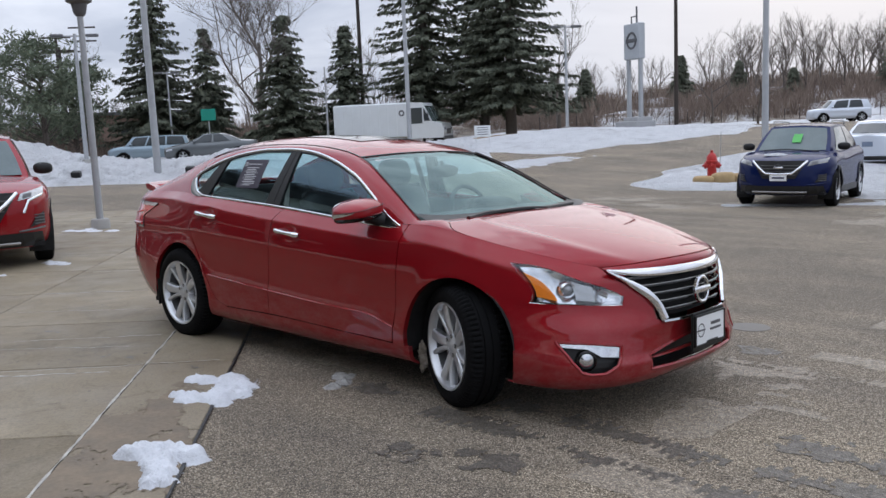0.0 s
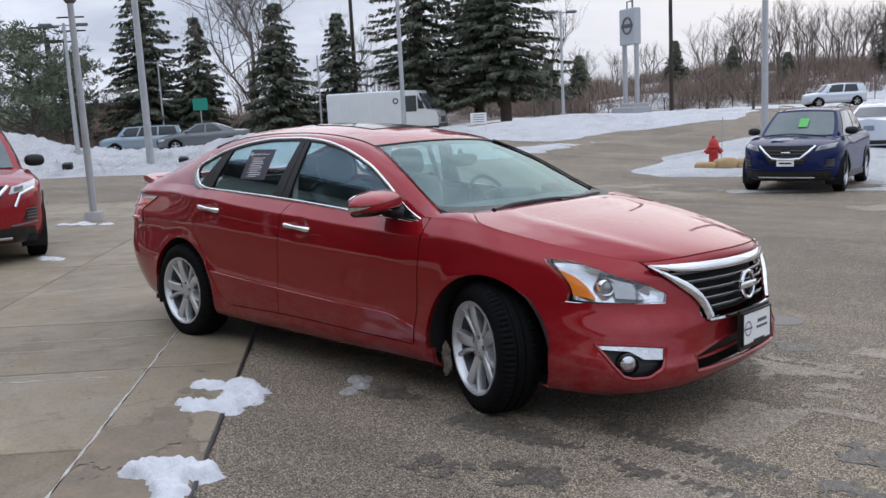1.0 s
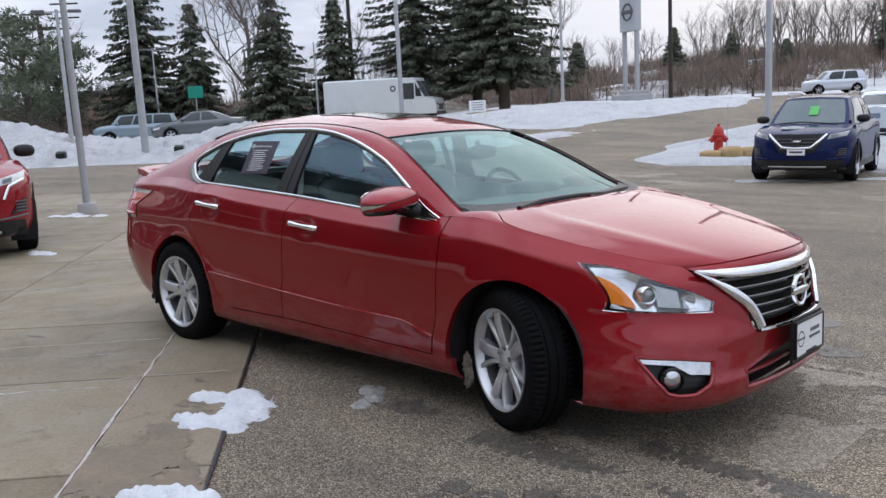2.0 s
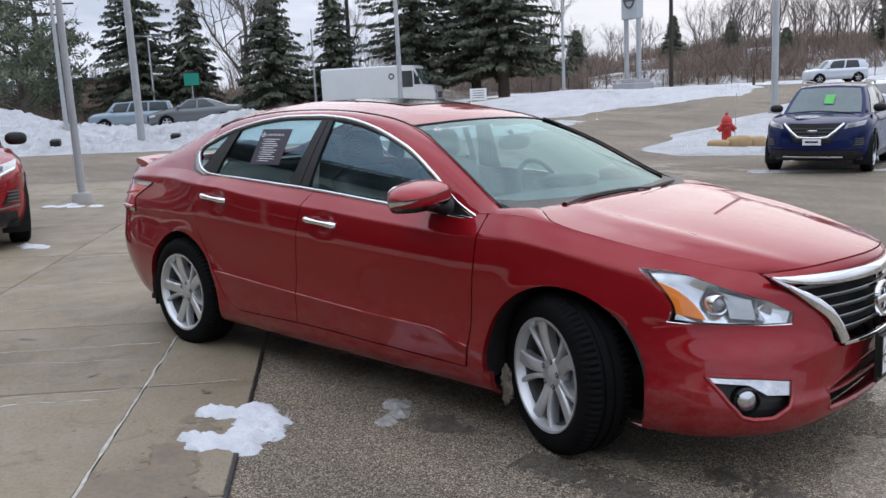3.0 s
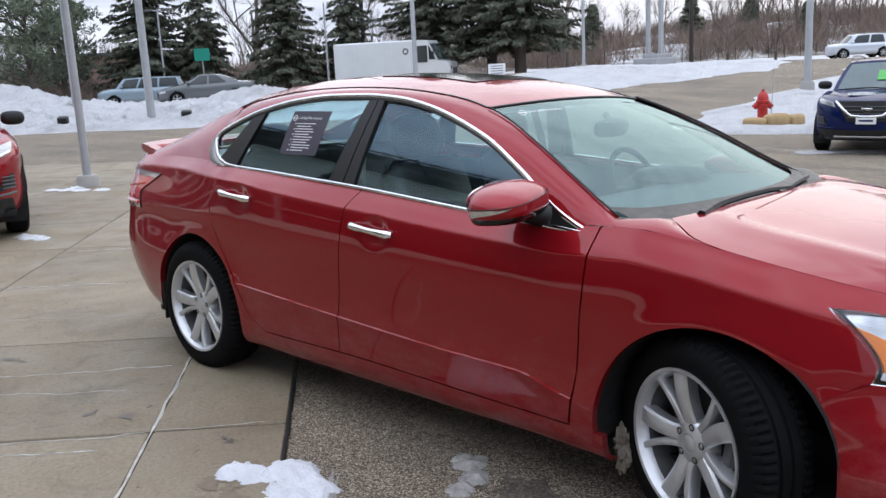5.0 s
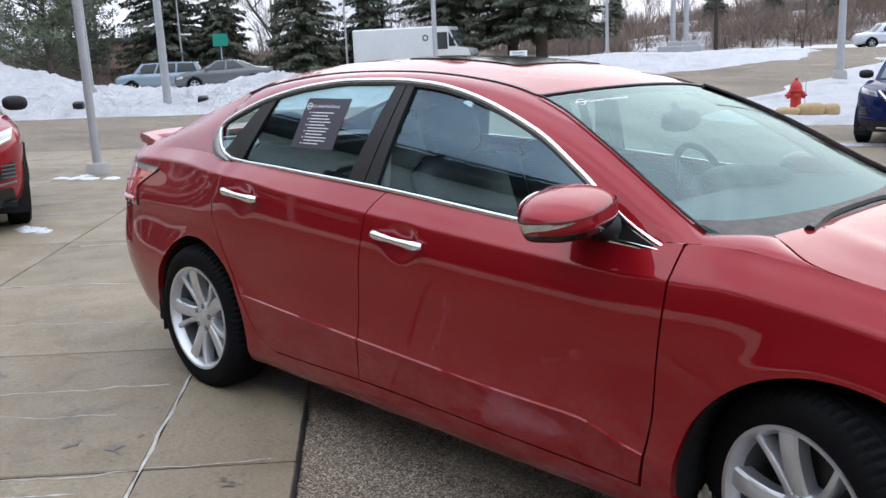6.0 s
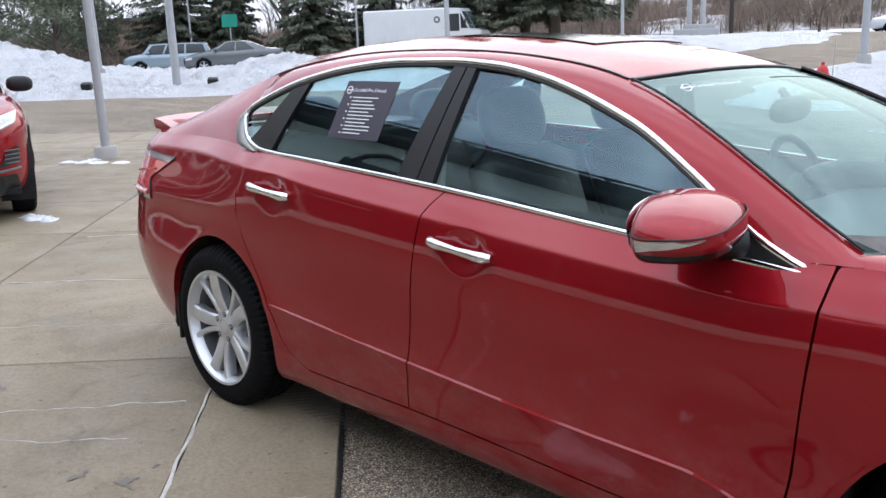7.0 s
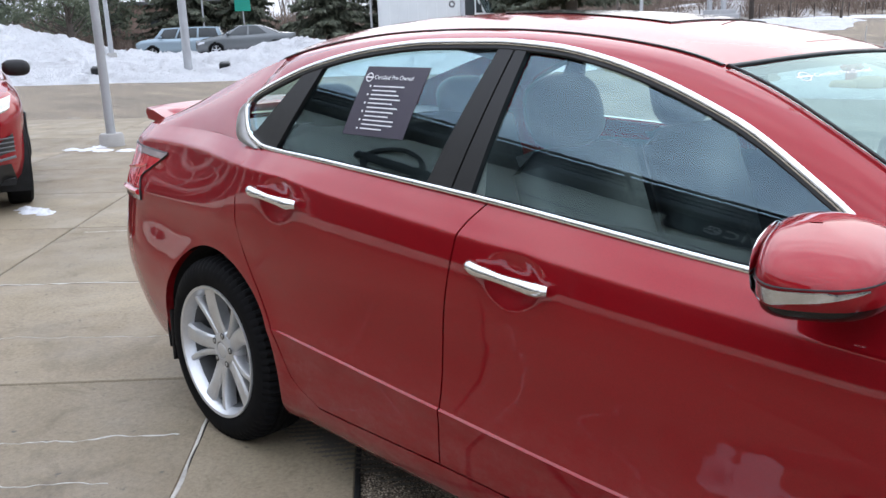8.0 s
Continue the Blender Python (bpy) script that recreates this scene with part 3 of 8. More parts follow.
def on_side(x, z, out=0.0):
    return Vector((x, -half_width(x, z) - out, z))


def on_nose(angle, z, out=0.0):
    """The front end by its plan angle: 0 dead ahead, 90 degrees at the side."""
    n, a, w = nose_n(z), nose_x(z) - 2.8, section(section_height(3.0, z))
    return Vector((2.8 + (a + out) * max(0.0, math.cos(angle)) ** (2 / n), -(w + out) * max(0.0, math.sin(angle)) ** (2 / n), z))


def on_nose_y(y, z, out=0.0):
    n, w = nose_n(z), section(section_height(3.0, z))
    return on_nose(math.asin(min(1, (abs(y) / w)) ** (n / 2)), z, out) if y >= 0 else None


def glass_y(x, z):
    base = spline((-0.8, 0.735), (-0.2, 0.772), (0.2, 0.788), (1.2, 0.80), (2.3, 0.797), (2.5, 0.79))(x)
    dz = z - belt_z(x)
    return base - 0.40 * dz - 0.24 * dz * dz * (1 if dz > 0 else 0)


def on_glass(x, z, out=0.0):
    return Vector((x, -glass_y(x, z) - out, z + out * 0.4))


def side_rows(left, right, low, high, nu, nv, place=on_side, out=0.0):
    """A panel between two seam lines x(z) and two edges z(x)."""
    rows = []
    for j in range(nv):
        row = []
        for i in range(nu):
            u, v = i / (nu - 1), j / (nv - 1)
            z = 0.6
            for _ in range(5):
                x = left(z) + (right(z) - left(z)) * u
                z = low(x) + (high(x) - low(x)) * v
            row.append(place(x, z, out))
        rows.append(row)
    return rows


def door_rows(left, right, low, high, nu):
    """A door skin whose rows follow the pressed lines of the side."""
    marks = [0.40, 0.42, 0.435, 0.447, 0.453, 0.457, 0.459, 0.4604, 0.4618, 0.4632, 0.466, 0.472, 0.49] + [0.505 + 0.39 * k / 46 for k in range(47)] + [0.905, 0.912, 0.917, 0.921, 0.925, 0.929, 0.934, 0.945]

    def level(x, zs):
        zc, zb, sh = crease_z(x), belt_z(x), shoulder_at(x)
        if zs > 0.75:
            zs = 0.75 + (zs - 0.75) * (sh - 0.75) / 0.175 if zs < 0.925 else sh + (zs - 0.925) * (1 - sh) / 0.075
        return 0.16 + (zs - 0.16) * (zc - 0.16) / (0.458 - 0.16) if zs < 0.458 else zc + (zs - 0.458) * (zb - zc) / (1 - 0.458)

    heights = [lambda x, k=k: low(x) + (level(x, 0.40) - low(x)) * k / 10 for k in range(10)]
    heights += [lambda x, zs=zs: level(x, zs) for zs in marks]
    heights += [lambda x, k=k: level(x, 0.945) + (high(x) - level(x, 0.945)) * k / 6 for k in range(1, 7)]
    rows = []
    for height in heights:
        row = []
        for i in range(nu):
            z = 0.6
            for _ in range(4):
                x = left(z) + (right(z) - left(z)) * i / (nu - 1)
                z = height(x)
            row.append(on_side(x, z))
        rows.append(row)
    return rows


def radial_rows(cx, rim, nr, n):
    """A panel round a wheel arch, out to a rim line of (x, z) points."""
    fine = even([(x, 0, z) for x, z in rim], n)
    rows = []
    for q in fine:
        way = Vector((q.x - cx, 0, q.z - ARCH_Z))
        start = Vector((cx, 0, ARCH_Z)) + way.normalized() * ARCH_RAD
        row = []
        for k in range(nr):
            p = start.lerp(q, k / (nr - 1)) if (q - Vector((cx, 0, ARCH_Z))).length > ARCH_RAD + 0.004 else start
            row.append(on_side(p.x, p.z))
        rows.append(row)
    return rows


RAIL = path3([(2.43, -0.748, 0.972), (2.28, -0.706, 1.045), (2.0, -0.630, 1.196), (1.75, -0.552, 1.305), (1.5, -0.528, 1.372), (1.1, -0.520, 1.412), (0.6, -0.520, 1.410), (0.2, -0.534, 1.368), (-0.1, -0.548, 1.302), (-0.4, -0.560, 1.212), (-0.65, -0.564, 1.135), (-0.8, -0.56, 1.095)], 90)


def rail(x):
    for a, b in zip(RAIL, RAIL[1:]):
        if b.x <= x <= a.x:
            return b.lerp(a, (x - b.x) / max(1e-6, a.x - b.x))
    return RAIL[0].copy() if x > 1 else RAIL[-1].copy()


def coons(bottom, top, left, right, bulge=None):
    """A skin between four edges; bottom and top run left to right, left and right run bottom to top."""
    nu, nv = len(bottom), len(left)
    rows = []
    for j in range(nv):
        v = j / (nv - 1)
        row = []
        for i in range(nu):
            u = i / (nu - 1)
            q = bottom[i] * (1 - v) + top[i] * v + left[j] * (1 - u) + right[j] * u
            q -= bottom[0] * (1 - u) * (1 - v) + bottom[-1] * u * (1 - v) + top[0] * (1 - u) * v + top[-1] * u * v
            if bulge:
                q += Vector(bulge(u, v))
            row.append(q)
        rows.append(row)
    return rows


def flip(q):
    return Vector((q[0], -q[1], q[2]))


def both(name, geo, material, parent, label="", smooth=40):
    """A part on the car's right side and its twin on the left."""
    return part(name, geo, material, parent, label, smooth), part(name, geo.mirrored(), material, parent, label, smooth)


def wheel(parent, m, tyre_r=0.334, rim_r=0.231, width=0.21, spokes=5, name="wheel"):
    """A wheel about its own y axis; its outer face looks to -y."""
    hub = new(name)
    hub.parent, hub.matrix_basis = parent, m
    turn = pose(0, 0, 0, 90)
    h = width / 2
    tyre = Geo()
    prof = [(rim_r, -h + 0.004), (rim_r + 0.012, -h - 0.004), (rim_r + 0.045, -h - 0.008), (tyre_r - 0.035, -h - 0.002), (tyre_r - 0.012, -h + 0.012), (tyre_r - 0.003, -h + 0.030)]
    for gy in (-0.045, 0.0, 0.045):
        prof += [(tyre_r, gy - 0.008 - 0.001), (tyre_r - 0.009, gy - 0.006), (tyre_r - 0.009, gy + 0.006), (tyre_r, gy + 0.008 + 0.001)]
    prof += [(r, -z) for r, z in reversed(prof[:6])]
    n = 216
    rows = []
    for i, (r, z) in enumerate(prof):
        shoulder = 4 <= i <= 6 or len(prof) - 7 <= i <= len(prof) - 5
        rows.append([turn.inverted() @ Vector(((r - (0.011 if shoulder and (k + (2 if i > 8 else 0)) % 3 == 0 else 0)) * math.cos(2 * math.pi * k / n), (r - (0.011 if shoulder and (k + (2 if i > 8 else 0)) % 3 == 0 else 0)) * math.sin(2 * math.pi * k / n), z)) for k in range(n)])
    tyre.grid(rows, close=True)
    part("tyre", tyre, RUBBER, hub, "black winter-dusted tyre", 30)
    rim = Geo()
    rim.lathe([(rim_r - 0.020, -h + 0.034), (rim_r - 0.015, -h + 0.016), (rim_r - 0.010, -h + 0.006), (rim_r - 0.004, -h - 0.005), (rim_r + 0.006, -h - 0.007), (rim_r + 0.008, -h + 0.01)], 60, turn.inverted())
    part("rim", rim, ALLOY, hub, "silver alloy rim", 30)
    # barrel of the same alloy, coloured dark for the shade behind the spokes
    part("rim_barrel", Geo().lathe([(rim_r + 0.004, h * 0.95), (rim_r - 0.02, h * 0.5), (rim_r - 0.034, 0.0), (rim_r - 0.020, -h + 0.034)], 48, turn.inverted()), SHADED_ALLOY, hub, "", 30)
    # flat near-black disc standing for the shade behind the spokes
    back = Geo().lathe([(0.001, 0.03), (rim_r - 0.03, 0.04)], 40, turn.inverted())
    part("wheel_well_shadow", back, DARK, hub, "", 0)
    disc = Geo().lathe([(0.06, -0.012), (0.155, -0.012), (0.155, 0.01), (0.06, 0.01)], 40, turn.inverted())
    part("brake_disc", disc, SHADED_STEEL, hub, "grey steel brake disc", 30)
    part("brake_caliper", Geo().box((0.06, 0.07, 0.15), pose(0.135, -0.015, 0.03, 0, 12, 0), 0.015), GREY_PLASTIC, hub, "", 30)
    for k in range(spokes):
        for way, half0, half1, crown in ((13.0, 0.026, 0.034, 0.004), (-16.0, 0.013, 0.0125, 0.003)):
            sp, rows = Geo(), []
            for i in range(9):
                t = i / 8
                r = 0.040 + (rim_r - 0.054) * t
                off = (0.017 if way > 0 else -0.017) * (1 - t) + r * math.tan(radians(way)) * t
                wid = half0 + (half1 - half0) * t ** 1.3
                y = -h + 0.014 + 0.020 * (1 - t) ** 1.6 - 0.004 * t
                rows.append([Vector((off - wid * 0.9, y + 0.046, r)), Vector((off - wid, y + 0.007, r)), Vector((off - wid * 0.72, y, r)), Vector((off, y - crown * math.sin(math.pi * t), r)), Vector((off + wid * 0.72, y, r)), Vector((off + wid, y + 0.007, r)), Vector((off + wid * 0.9, y + 0.046, r))])
            sp.grid(rows)
            ob = part("spoke", sp, ALLOY, hub, "", 30)
            ob.matrix_basis = pose(0, 0, 0, 0, 360 * k / spokes - 24, 0)
    hubcap = Geo().lathe([(0.001, -h + 0.0205), (0.022, -h + 0.0210), (0.027, -h + 0.0225), (0.0285, -h + 0.0275), (0.0305, -h + 0.0275), (0.032, -h + 0.0225), (0.052, -h + 0.0250), (0.066, -h + 0.032), (0.075, -h + 0.045), (0.080, -h + 0.08)], 36, turn.inverted())
    part("hub_cap", hubcap, ALLOY, hub, "silver hub with centre cap", 40)
    for k in range(5):
        seat = pose(0, 0, 0, 0, 72 * k + 8, 0) @ pose(0, 0, 0.053) @ turn.inverted()
        # flat dark disc painting the shade of the lug hole
        part("lug_recess_shade", Geo().lathe([(0.001, -h + 0.0235), (0.0115, -h + 0.0235), (0.0125, -h + 0.0255)], 14, seat), SHADED_STEEL, hub, "", 30)
        part("lug_nut", Geo().lathe([(0.001, -h + 0.0215), (0.006, -h + 0.0215), (0.0075, -h + 0.0235), (0.0075, -h + 0.03)], 6, seat), STEEL, hub, "", 30)
    return hub


PALE_LAMP = plain("pale_lamp_inside", (0.46, 0.47, 0.48), 0.2, 0.4, 0.3, 30)
GREY_LENS_DARK = plain("smoky_lamp_inside", (0.24, 0.245, 0.255), 0.08, 0.3, 0.2, 30, 0, 1.0)


def build_sedan():
    car = thing("sedan", on_lot(0, 0), "candy-red four-door sedan with chrome trim, front wheels turned", "car")
    up_in, side_in = (0, 0, -0.018), (0, 0.02, 0)
    fd_front = spline((0.2, 2.31), (0.30, 2.318), (0.51, 2.352), (0.835, 2.372), (0.95, 2.378))
    fd_rear = spline((0.25, 1.128), (0.33, 1.132), (0.635, 1.152), (0.94, 1.185), (1.03, 1.235))
    rd_rear = spline((0.27, 0.70), (0.30, 0.60), (0.33, 0.52), (0.362, 0.468), (0.469, 0.405), (0.60, 0.318), (0.718, 0.235), (0.83, 0.180), (0.95, 0.172), (1.03, 0.195), (1.06, 0.23))
    door_low = spline((0.3, 0.305), (0.6, 0.303), (1.2, 0.312), (1.9, 0.300), (2.4, 0.292))
    g = 0.0028
    # panels of the side
    def door_top(x):
        k = min(1, max(0, (x - 2.24) / 0.08))
        return GLASS_BOTTOM(x) - 0.006 + k * (belt_z(x) + 0.004 - GLASS_BOTTOM(x))

    front_door = Geo().panel(door_rows(lambda z: fd_rear(z) + g, lambda z: fd_front(z) - g, door_low, door_top, 120), side_in)
    rear_door = Geo().panel(door_rows(lambda z: rd_rear(z) + g, lambda z: fd_rear(z) - g, door_low, lambda x: GLASS_BOTTOM(x) - 0.006, 100), side_in)
    fender_rim = [(2.448, 0.215), (2.325, 0.222), (2.325, 0.30), (2.356, 0.51), (2.376, 0.835), (2.381, 0.93), (2.383, 0.960)]
    fender_rim += [(x, belt_z(x) - 0.002) for x in (2.44, 2.5, 2.6, 2.7, 2.8, 2.9, 3.0, 3.112)] + [(3.112, 0.806), (3.15, 0.775), (3.195, 0.735), (3.225, 0.695), (3.244, 0.661), (3.243, 0.64), (3.236, 0.614)]
    fender = Geo()
    rows = radial_rows(ARCH_F, fender_rim, 26, 170)
    fender.grid(rows)
    fender.grid([[r[0] for r in rows], [r[0] + Vector((0, 0.03, 0)) for r in rows]])
    fender.grid([[r[-1] for r in rows], [r[-1] + Vector((0, 0.02, 0)) for r in rows]])
    lamp_top = spline((3.112, 0.806), (3.20, 0.798), (3.272, 0.783), (3.345, 0.757), (3.421, 0.727), (3.52, 0.686), (3.587, 0.640))
    wing_edge = spline((3.47, 0.776), (3.56, 0.715), (3.645, 0.638), (3.672, 0.575), (3.688, 0.52))
    strip_rows = []
    for k in range(34):
        u = k / 33
        xa, xb = 3.112 + (3.587 - 3.112) * min(1, u / 0.88), 3.112 + (3.688 - 3.112) * u
        za = lamp_top(xa) - 0.043 * max(0, u - 0.88) / 0.12
        zb = belt_z(xb) - 0.002 if xb < 3.47 else wing_edge(xb)
        strip_rows.append([on_side(xa + (xb - xa) * v, za + (zb - za) * v) for v in (0, 0.2, 0.4, 0.6, 0.8, 1.0)])
    fender.panel(strip_rows, (0, 0.012, -0.008))
    quarter_rim = [(0.40, 0.205), (0.545, 0.215), (0.60, 0.298), (0.516, 0.33), (0.463, 0.362), (0.40, 0.469), (0.313, 0.60), (0.230, 0.718), (0.175, 0.83), (0.167, 0.95), (0.19, 1.03), (0.215, 1.052)]
    quarter_rim += [(x, belt_z(x)) for x in (0.1, 0.0, -0.15, -0.3, -0.45, -0.6, -0.75, -0.85, -0.93)] + [(-0.935, 0.90), (-0.93, 0.77), (-0.72, 0.68), (-0.40, 0.56)]
    quarter = Geo()
    rows = radial_rows(ARCH_R, quarter_rim, 46, 230)
    quarter.grid(rows)
    quarter.grid([[r[0] for r in rows], [r[0] + Vector((0, 0.03, 0)) for r in rows]])
    quarter.grid([[r[-1] for r in rows], [r[-1] + Vector((0, 0.02, 0)) for r in rows]])
    # the upper side: pillars and roof rail
    upper_rows = []
    for k in range(96):
        x = 2.43 - (2.43 + 0.79) * k / 95
        low = on_glass(x, GLASS_TOP(x)) if 0.045 < x < 2.31 else Vector((x, -half_width(x, belt_z(x)), belt_z(x)))
        high = rail(x)
        row = []
        for v in (0, 0.15, 0.3, 0.45, 0.6, 0.75, 0.88, 1.0):
            q = low.lerp(high, v)
            span = (high - low).length
            q += Vector((0, -0.6, 0.8)) * (0.10 * min(span, 0.3) * math.sin(math.pi * v) * (0.9 if x > 0.1 else 0.45))
            row.append(q)
        upper_rows.append(row)
    upper = Geo().grid(upper_rows)
    sill = Geo().panel(side_rows(lambda z: 0.395 + 0.15 * max(0, 0.30 - z), lambda z: 2.455, lambda x: 0.175, lambda x: door_low(x) - 0.006, 60, 8), (0, 0.03, 0.0))
    for nm, geo, lab in (("front_door", front_door, "red front door with salt streaks low down"), ("rear_door", rear_door, "red rear door with salt streaks low down"), ("front_fender", fender, ""), ("rear_quarter_panel", quarter, ""), ("roof_rail", upper, ""), ("sill", sill, "red sill filmed with road salt")):
        pair = both(nm, geo, RED, car, lab, 35)
        if nm == "front_door":
            front_doors = pair
        if nm == "rear_door":
            rear_doors = pair
    # inner shell behind the gaps; its near-black puts their shade into the colour
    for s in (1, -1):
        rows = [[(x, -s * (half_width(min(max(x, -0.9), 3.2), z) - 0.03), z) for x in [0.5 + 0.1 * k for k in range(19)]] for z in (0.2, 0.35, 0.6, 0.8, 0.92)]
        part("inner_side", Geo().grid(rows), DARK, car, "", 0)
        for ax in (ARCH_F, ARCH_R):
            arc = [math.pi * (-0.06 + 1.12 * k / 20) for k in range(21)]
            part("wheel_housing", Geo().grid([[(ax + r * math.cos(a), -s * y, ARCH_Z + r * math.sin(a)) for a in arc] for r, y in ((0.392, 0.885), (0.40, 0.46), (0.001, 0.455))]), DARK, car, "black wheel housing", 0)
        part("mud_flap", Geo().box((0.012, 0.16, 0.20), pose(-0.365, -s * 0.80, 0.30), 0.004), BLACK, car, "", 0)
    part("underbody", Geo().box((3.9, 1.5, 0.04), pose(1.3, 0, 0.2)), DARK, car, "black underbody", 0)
    # front bumper
    def top_of_bumper(y):
        y = abs(y)
        if y > 0.51:
            return 0.596 + 0.014 * (y - 0.51) / 0.28
        if y > 0.33:
            return 0.503 + (0.596 - 0.503) * ((y - 0.33) / 0.18)
        return 0.489 + 0.014 * (y / 0.33) ** 2

    low_of_bumper = spline((0.0, 0.20), (0.45, 0.195), (0.7, 0.185), (0.9, 0.205))

    def bumper_start(z):
        if z < 0.552:
            return ARCH_F + math.sqrt(max(0.0001, ARCH_RAD ** 2 - (z - ARCH_Z) ** 2))
        return 3.117 + (3.232 - 3.117) * (z - 0.552) / 0.060

    def intake(y, z):
        e = abs(y) / 0.42
        return abs(y) < 0.42 and 0.262 + 0.01 * e < z < 0.405 - 0.060 * e * e

    FOG = [(0.568, 0.408), (0.68, 0.425), (0.795, 0.432), (0.788, 0.39), (0.774, 0.33), (0.752, 0.285), (0.72, 0.274), (0.665, 0.276), (0.612, 0.312), (0.585, 0.35)]

    def inside(poly, y, z):
        hit = False
        for (ya, za), (yb, zb) in zip(poly, poly[1:] + poly[:1]):
            if (za > z) != (zb > z) and y < (yb - ya) * (z - za) / (zb - za) + ya:
                hit = not hit
        return hit

    nu, nv = 110, 44
    rows = []
    for j in range(nv):
        v = j / (nv - 1)
        half = []
        for i in range(nu):
            u = i / (nu - 1)
            z, y = 0.4, 0.8 * (1 - u)
            for _ in range(6):
                n = nose_n(z)
                c = min(1.0, max(0.0, (bumper_start(z) - 2.8) / (nose_x(z) - 2.8))) ** (n / 2)
                q = on_nose(math.acos(c) * (1 - u), z)
                y = abs(q.y)
                z = low_of_bumper(y) + (top_of_bumper(y) - low_of_bumper(y)) * v
            half.append(on_nose(math.acos(c) * (1 - u), z))
        rows.append(half + [flip(q) for q in reversed(half[:-1])])

    def keep(i, j):
        q = (rows[i][j] + rows[i + 1][j + 1]) / 2
        return not intake(q.y, q.z) and not inside(FOG, abs(q.y), q.z)

    bumper = Geo().grid(rows, keep)
    bumper.grid([rows[-1], [q + Vector((-0.02, 0, -0.004)) for q in rows[-1]]])
    bumper.grid([rows[0], [q + Vector((-0.05, 0, 0.01)) for q in rows[0]]])
    # rolled edges round the openings
    edge = []
    for k in range(60):
        y = -0.42 + 0.84 * k / 59
        edge.append((y, 0.405 - 0.060 * (y / 0.42) ** 2))
    for k in range(60):
        y = 0.42 - 0.84 * k / 59
        edge.append((y, 0.262 + 0.01 * abs(y) / 0.42))
    loop = [flip(on_nose_y(-y, z, -0.004)) if y < 0 else on_nose_y(y, z, -0.004) for y, z in edge]
    bumper.tube(loop + [loop[0]], 0.011, 6, False)
    fog_loop = [on_nose_y(q.x, q.z, -0.004) for q in even([(y, 0, z) for y, z in FOG + FOG[:1]], 64)]
    bumper.tube(fog_loop, 0.010, 6, False)
    bumper.tube([flip(q) for q in fog_loop], 0.010, 6, False)
    front = part("front_bumper", bumper, RED, car, "red front bumper skin", 50)
    bay = Geo()
    bay.grid([[on_nose_y(abs(y), z, -0.07) if y <= 0 else flip(on_nose_y(abs(y), z, -0.07)) for y in [-0.5 + k / 20 for k in range(21)]] for z in (0.24, 0.33, 0.42)])
    part("lower_intake_mesh", bay, BLACK, front, "black mesh lower intake", 0)
    bar = Geo().strip([on_nose_y(abs(y), 0.335 - 0.02 * abs(y), -0.02) if y <= 0 else flip(on_nose_y(abs(y), 0.335 - 0.02 * abs(y), -0.02)) for y in [-0.40 + 0.8 * k / 30 for k in range(31)]], (1, 0, 0.2), 0.016, 0.02)
    part("intake_bar", bar, RED, front, "", 40)
    # fog lamps in black pockets under a silver lamp strip
    pocket = Geo().grid([[on_nose_y(0.55 + 0.265 * i / 14, 0.25 + 0.20 * j / 8, -0.035) for i in range(15)] for j in range(9)])
    both("fog_lamp_pocket", pocket, BLACK, front, "black plastic fog lamp pocket", 0)
    drl = Geo().panel([[on_nose_y(0.578 + (0.790 - 0.578) * i / 16, 0.405 + 0.022 * i / 16 - (0.055 if i < 7 else 0.055 - 0.033 * min(1, (i - 7) / 3)) * (1 - j / 3), -0.006) for i in range(17)] for j in range(4)], (-0.02, 0.01, 0))
    both("daytime_lamp_strip", drl, REFLECTOR, front, "clear silver lamp strip", 40)
    q = on_nose_y(0.728, 0.338, -0.026)
    m = look(q, q + Vector((-0.75, 0.66, 0.0))) @ pose(0, 0, 0)
    fog = Geo().lathe([(0.001, 0.012), (0.02, 0.010), (0.036, 0.002), (0.040, -0.008)], 24, m)
    both("fog_lamp", fog, REFLECTOR, front, "round clear fog lamp", 40)
    bezel = Geo().lathe([(0.040, -0.01), (0.044, 0.008), (0.052, 0.004), (0.056, -0.02)], 24, m)
    both("fog_lamp_bezel", bezel, GLOSS_BLACK, front, "", 40)
    # headlamps
    lamp_low = spline((3.234, 0.612), (3.35, 0.603), (3.5, 0.598), (3.585, 0.597))
    def lamp_point(u, v, out):
        xa, xb = 3.112 + (3.586 - 3.112) * u, 3.234 + (3.586 - 3.234) * u
        za, zb = lamp_top(xa), lamp_low(xb)
        return on_side(xb + (xa - xb) * v + 0.040 * (1 - u) ** 2 * math.sin(math.pi * v ** 0.75), zb + (za - zb) * v, out)
    lens = Geo().panel([[lamp_point(i / 26, j / 12, 0.002) for i in range(27)] for j in range(13)], (-0.015, 0.02, 0))
    lenses = both("headlamp", lens, CLEAR_LENS, car, "clear headlamp with projector and amber corner", 40)
    for side, s in zip(lenses, (1, -1)):
        side.visible_shadow = False
        def put(nm, geo, mt, lab="", sm=40):
            part(nm, geo if s > 0 else geo.mirrored(), mt, side, lab, sm)
        bowl = Geo().grid([[lamp_point(0.02 + 0.96 * i / 26, 0.02 + 0.96 * j / 8, -0.035 - 0.045 * math.sin(math.pi * i / 26) * math.sin(math.pi * j / 8)) for i in range(27)] for j in range(9)])
        put("reflector_bowl", bowl, REFLECTOR)
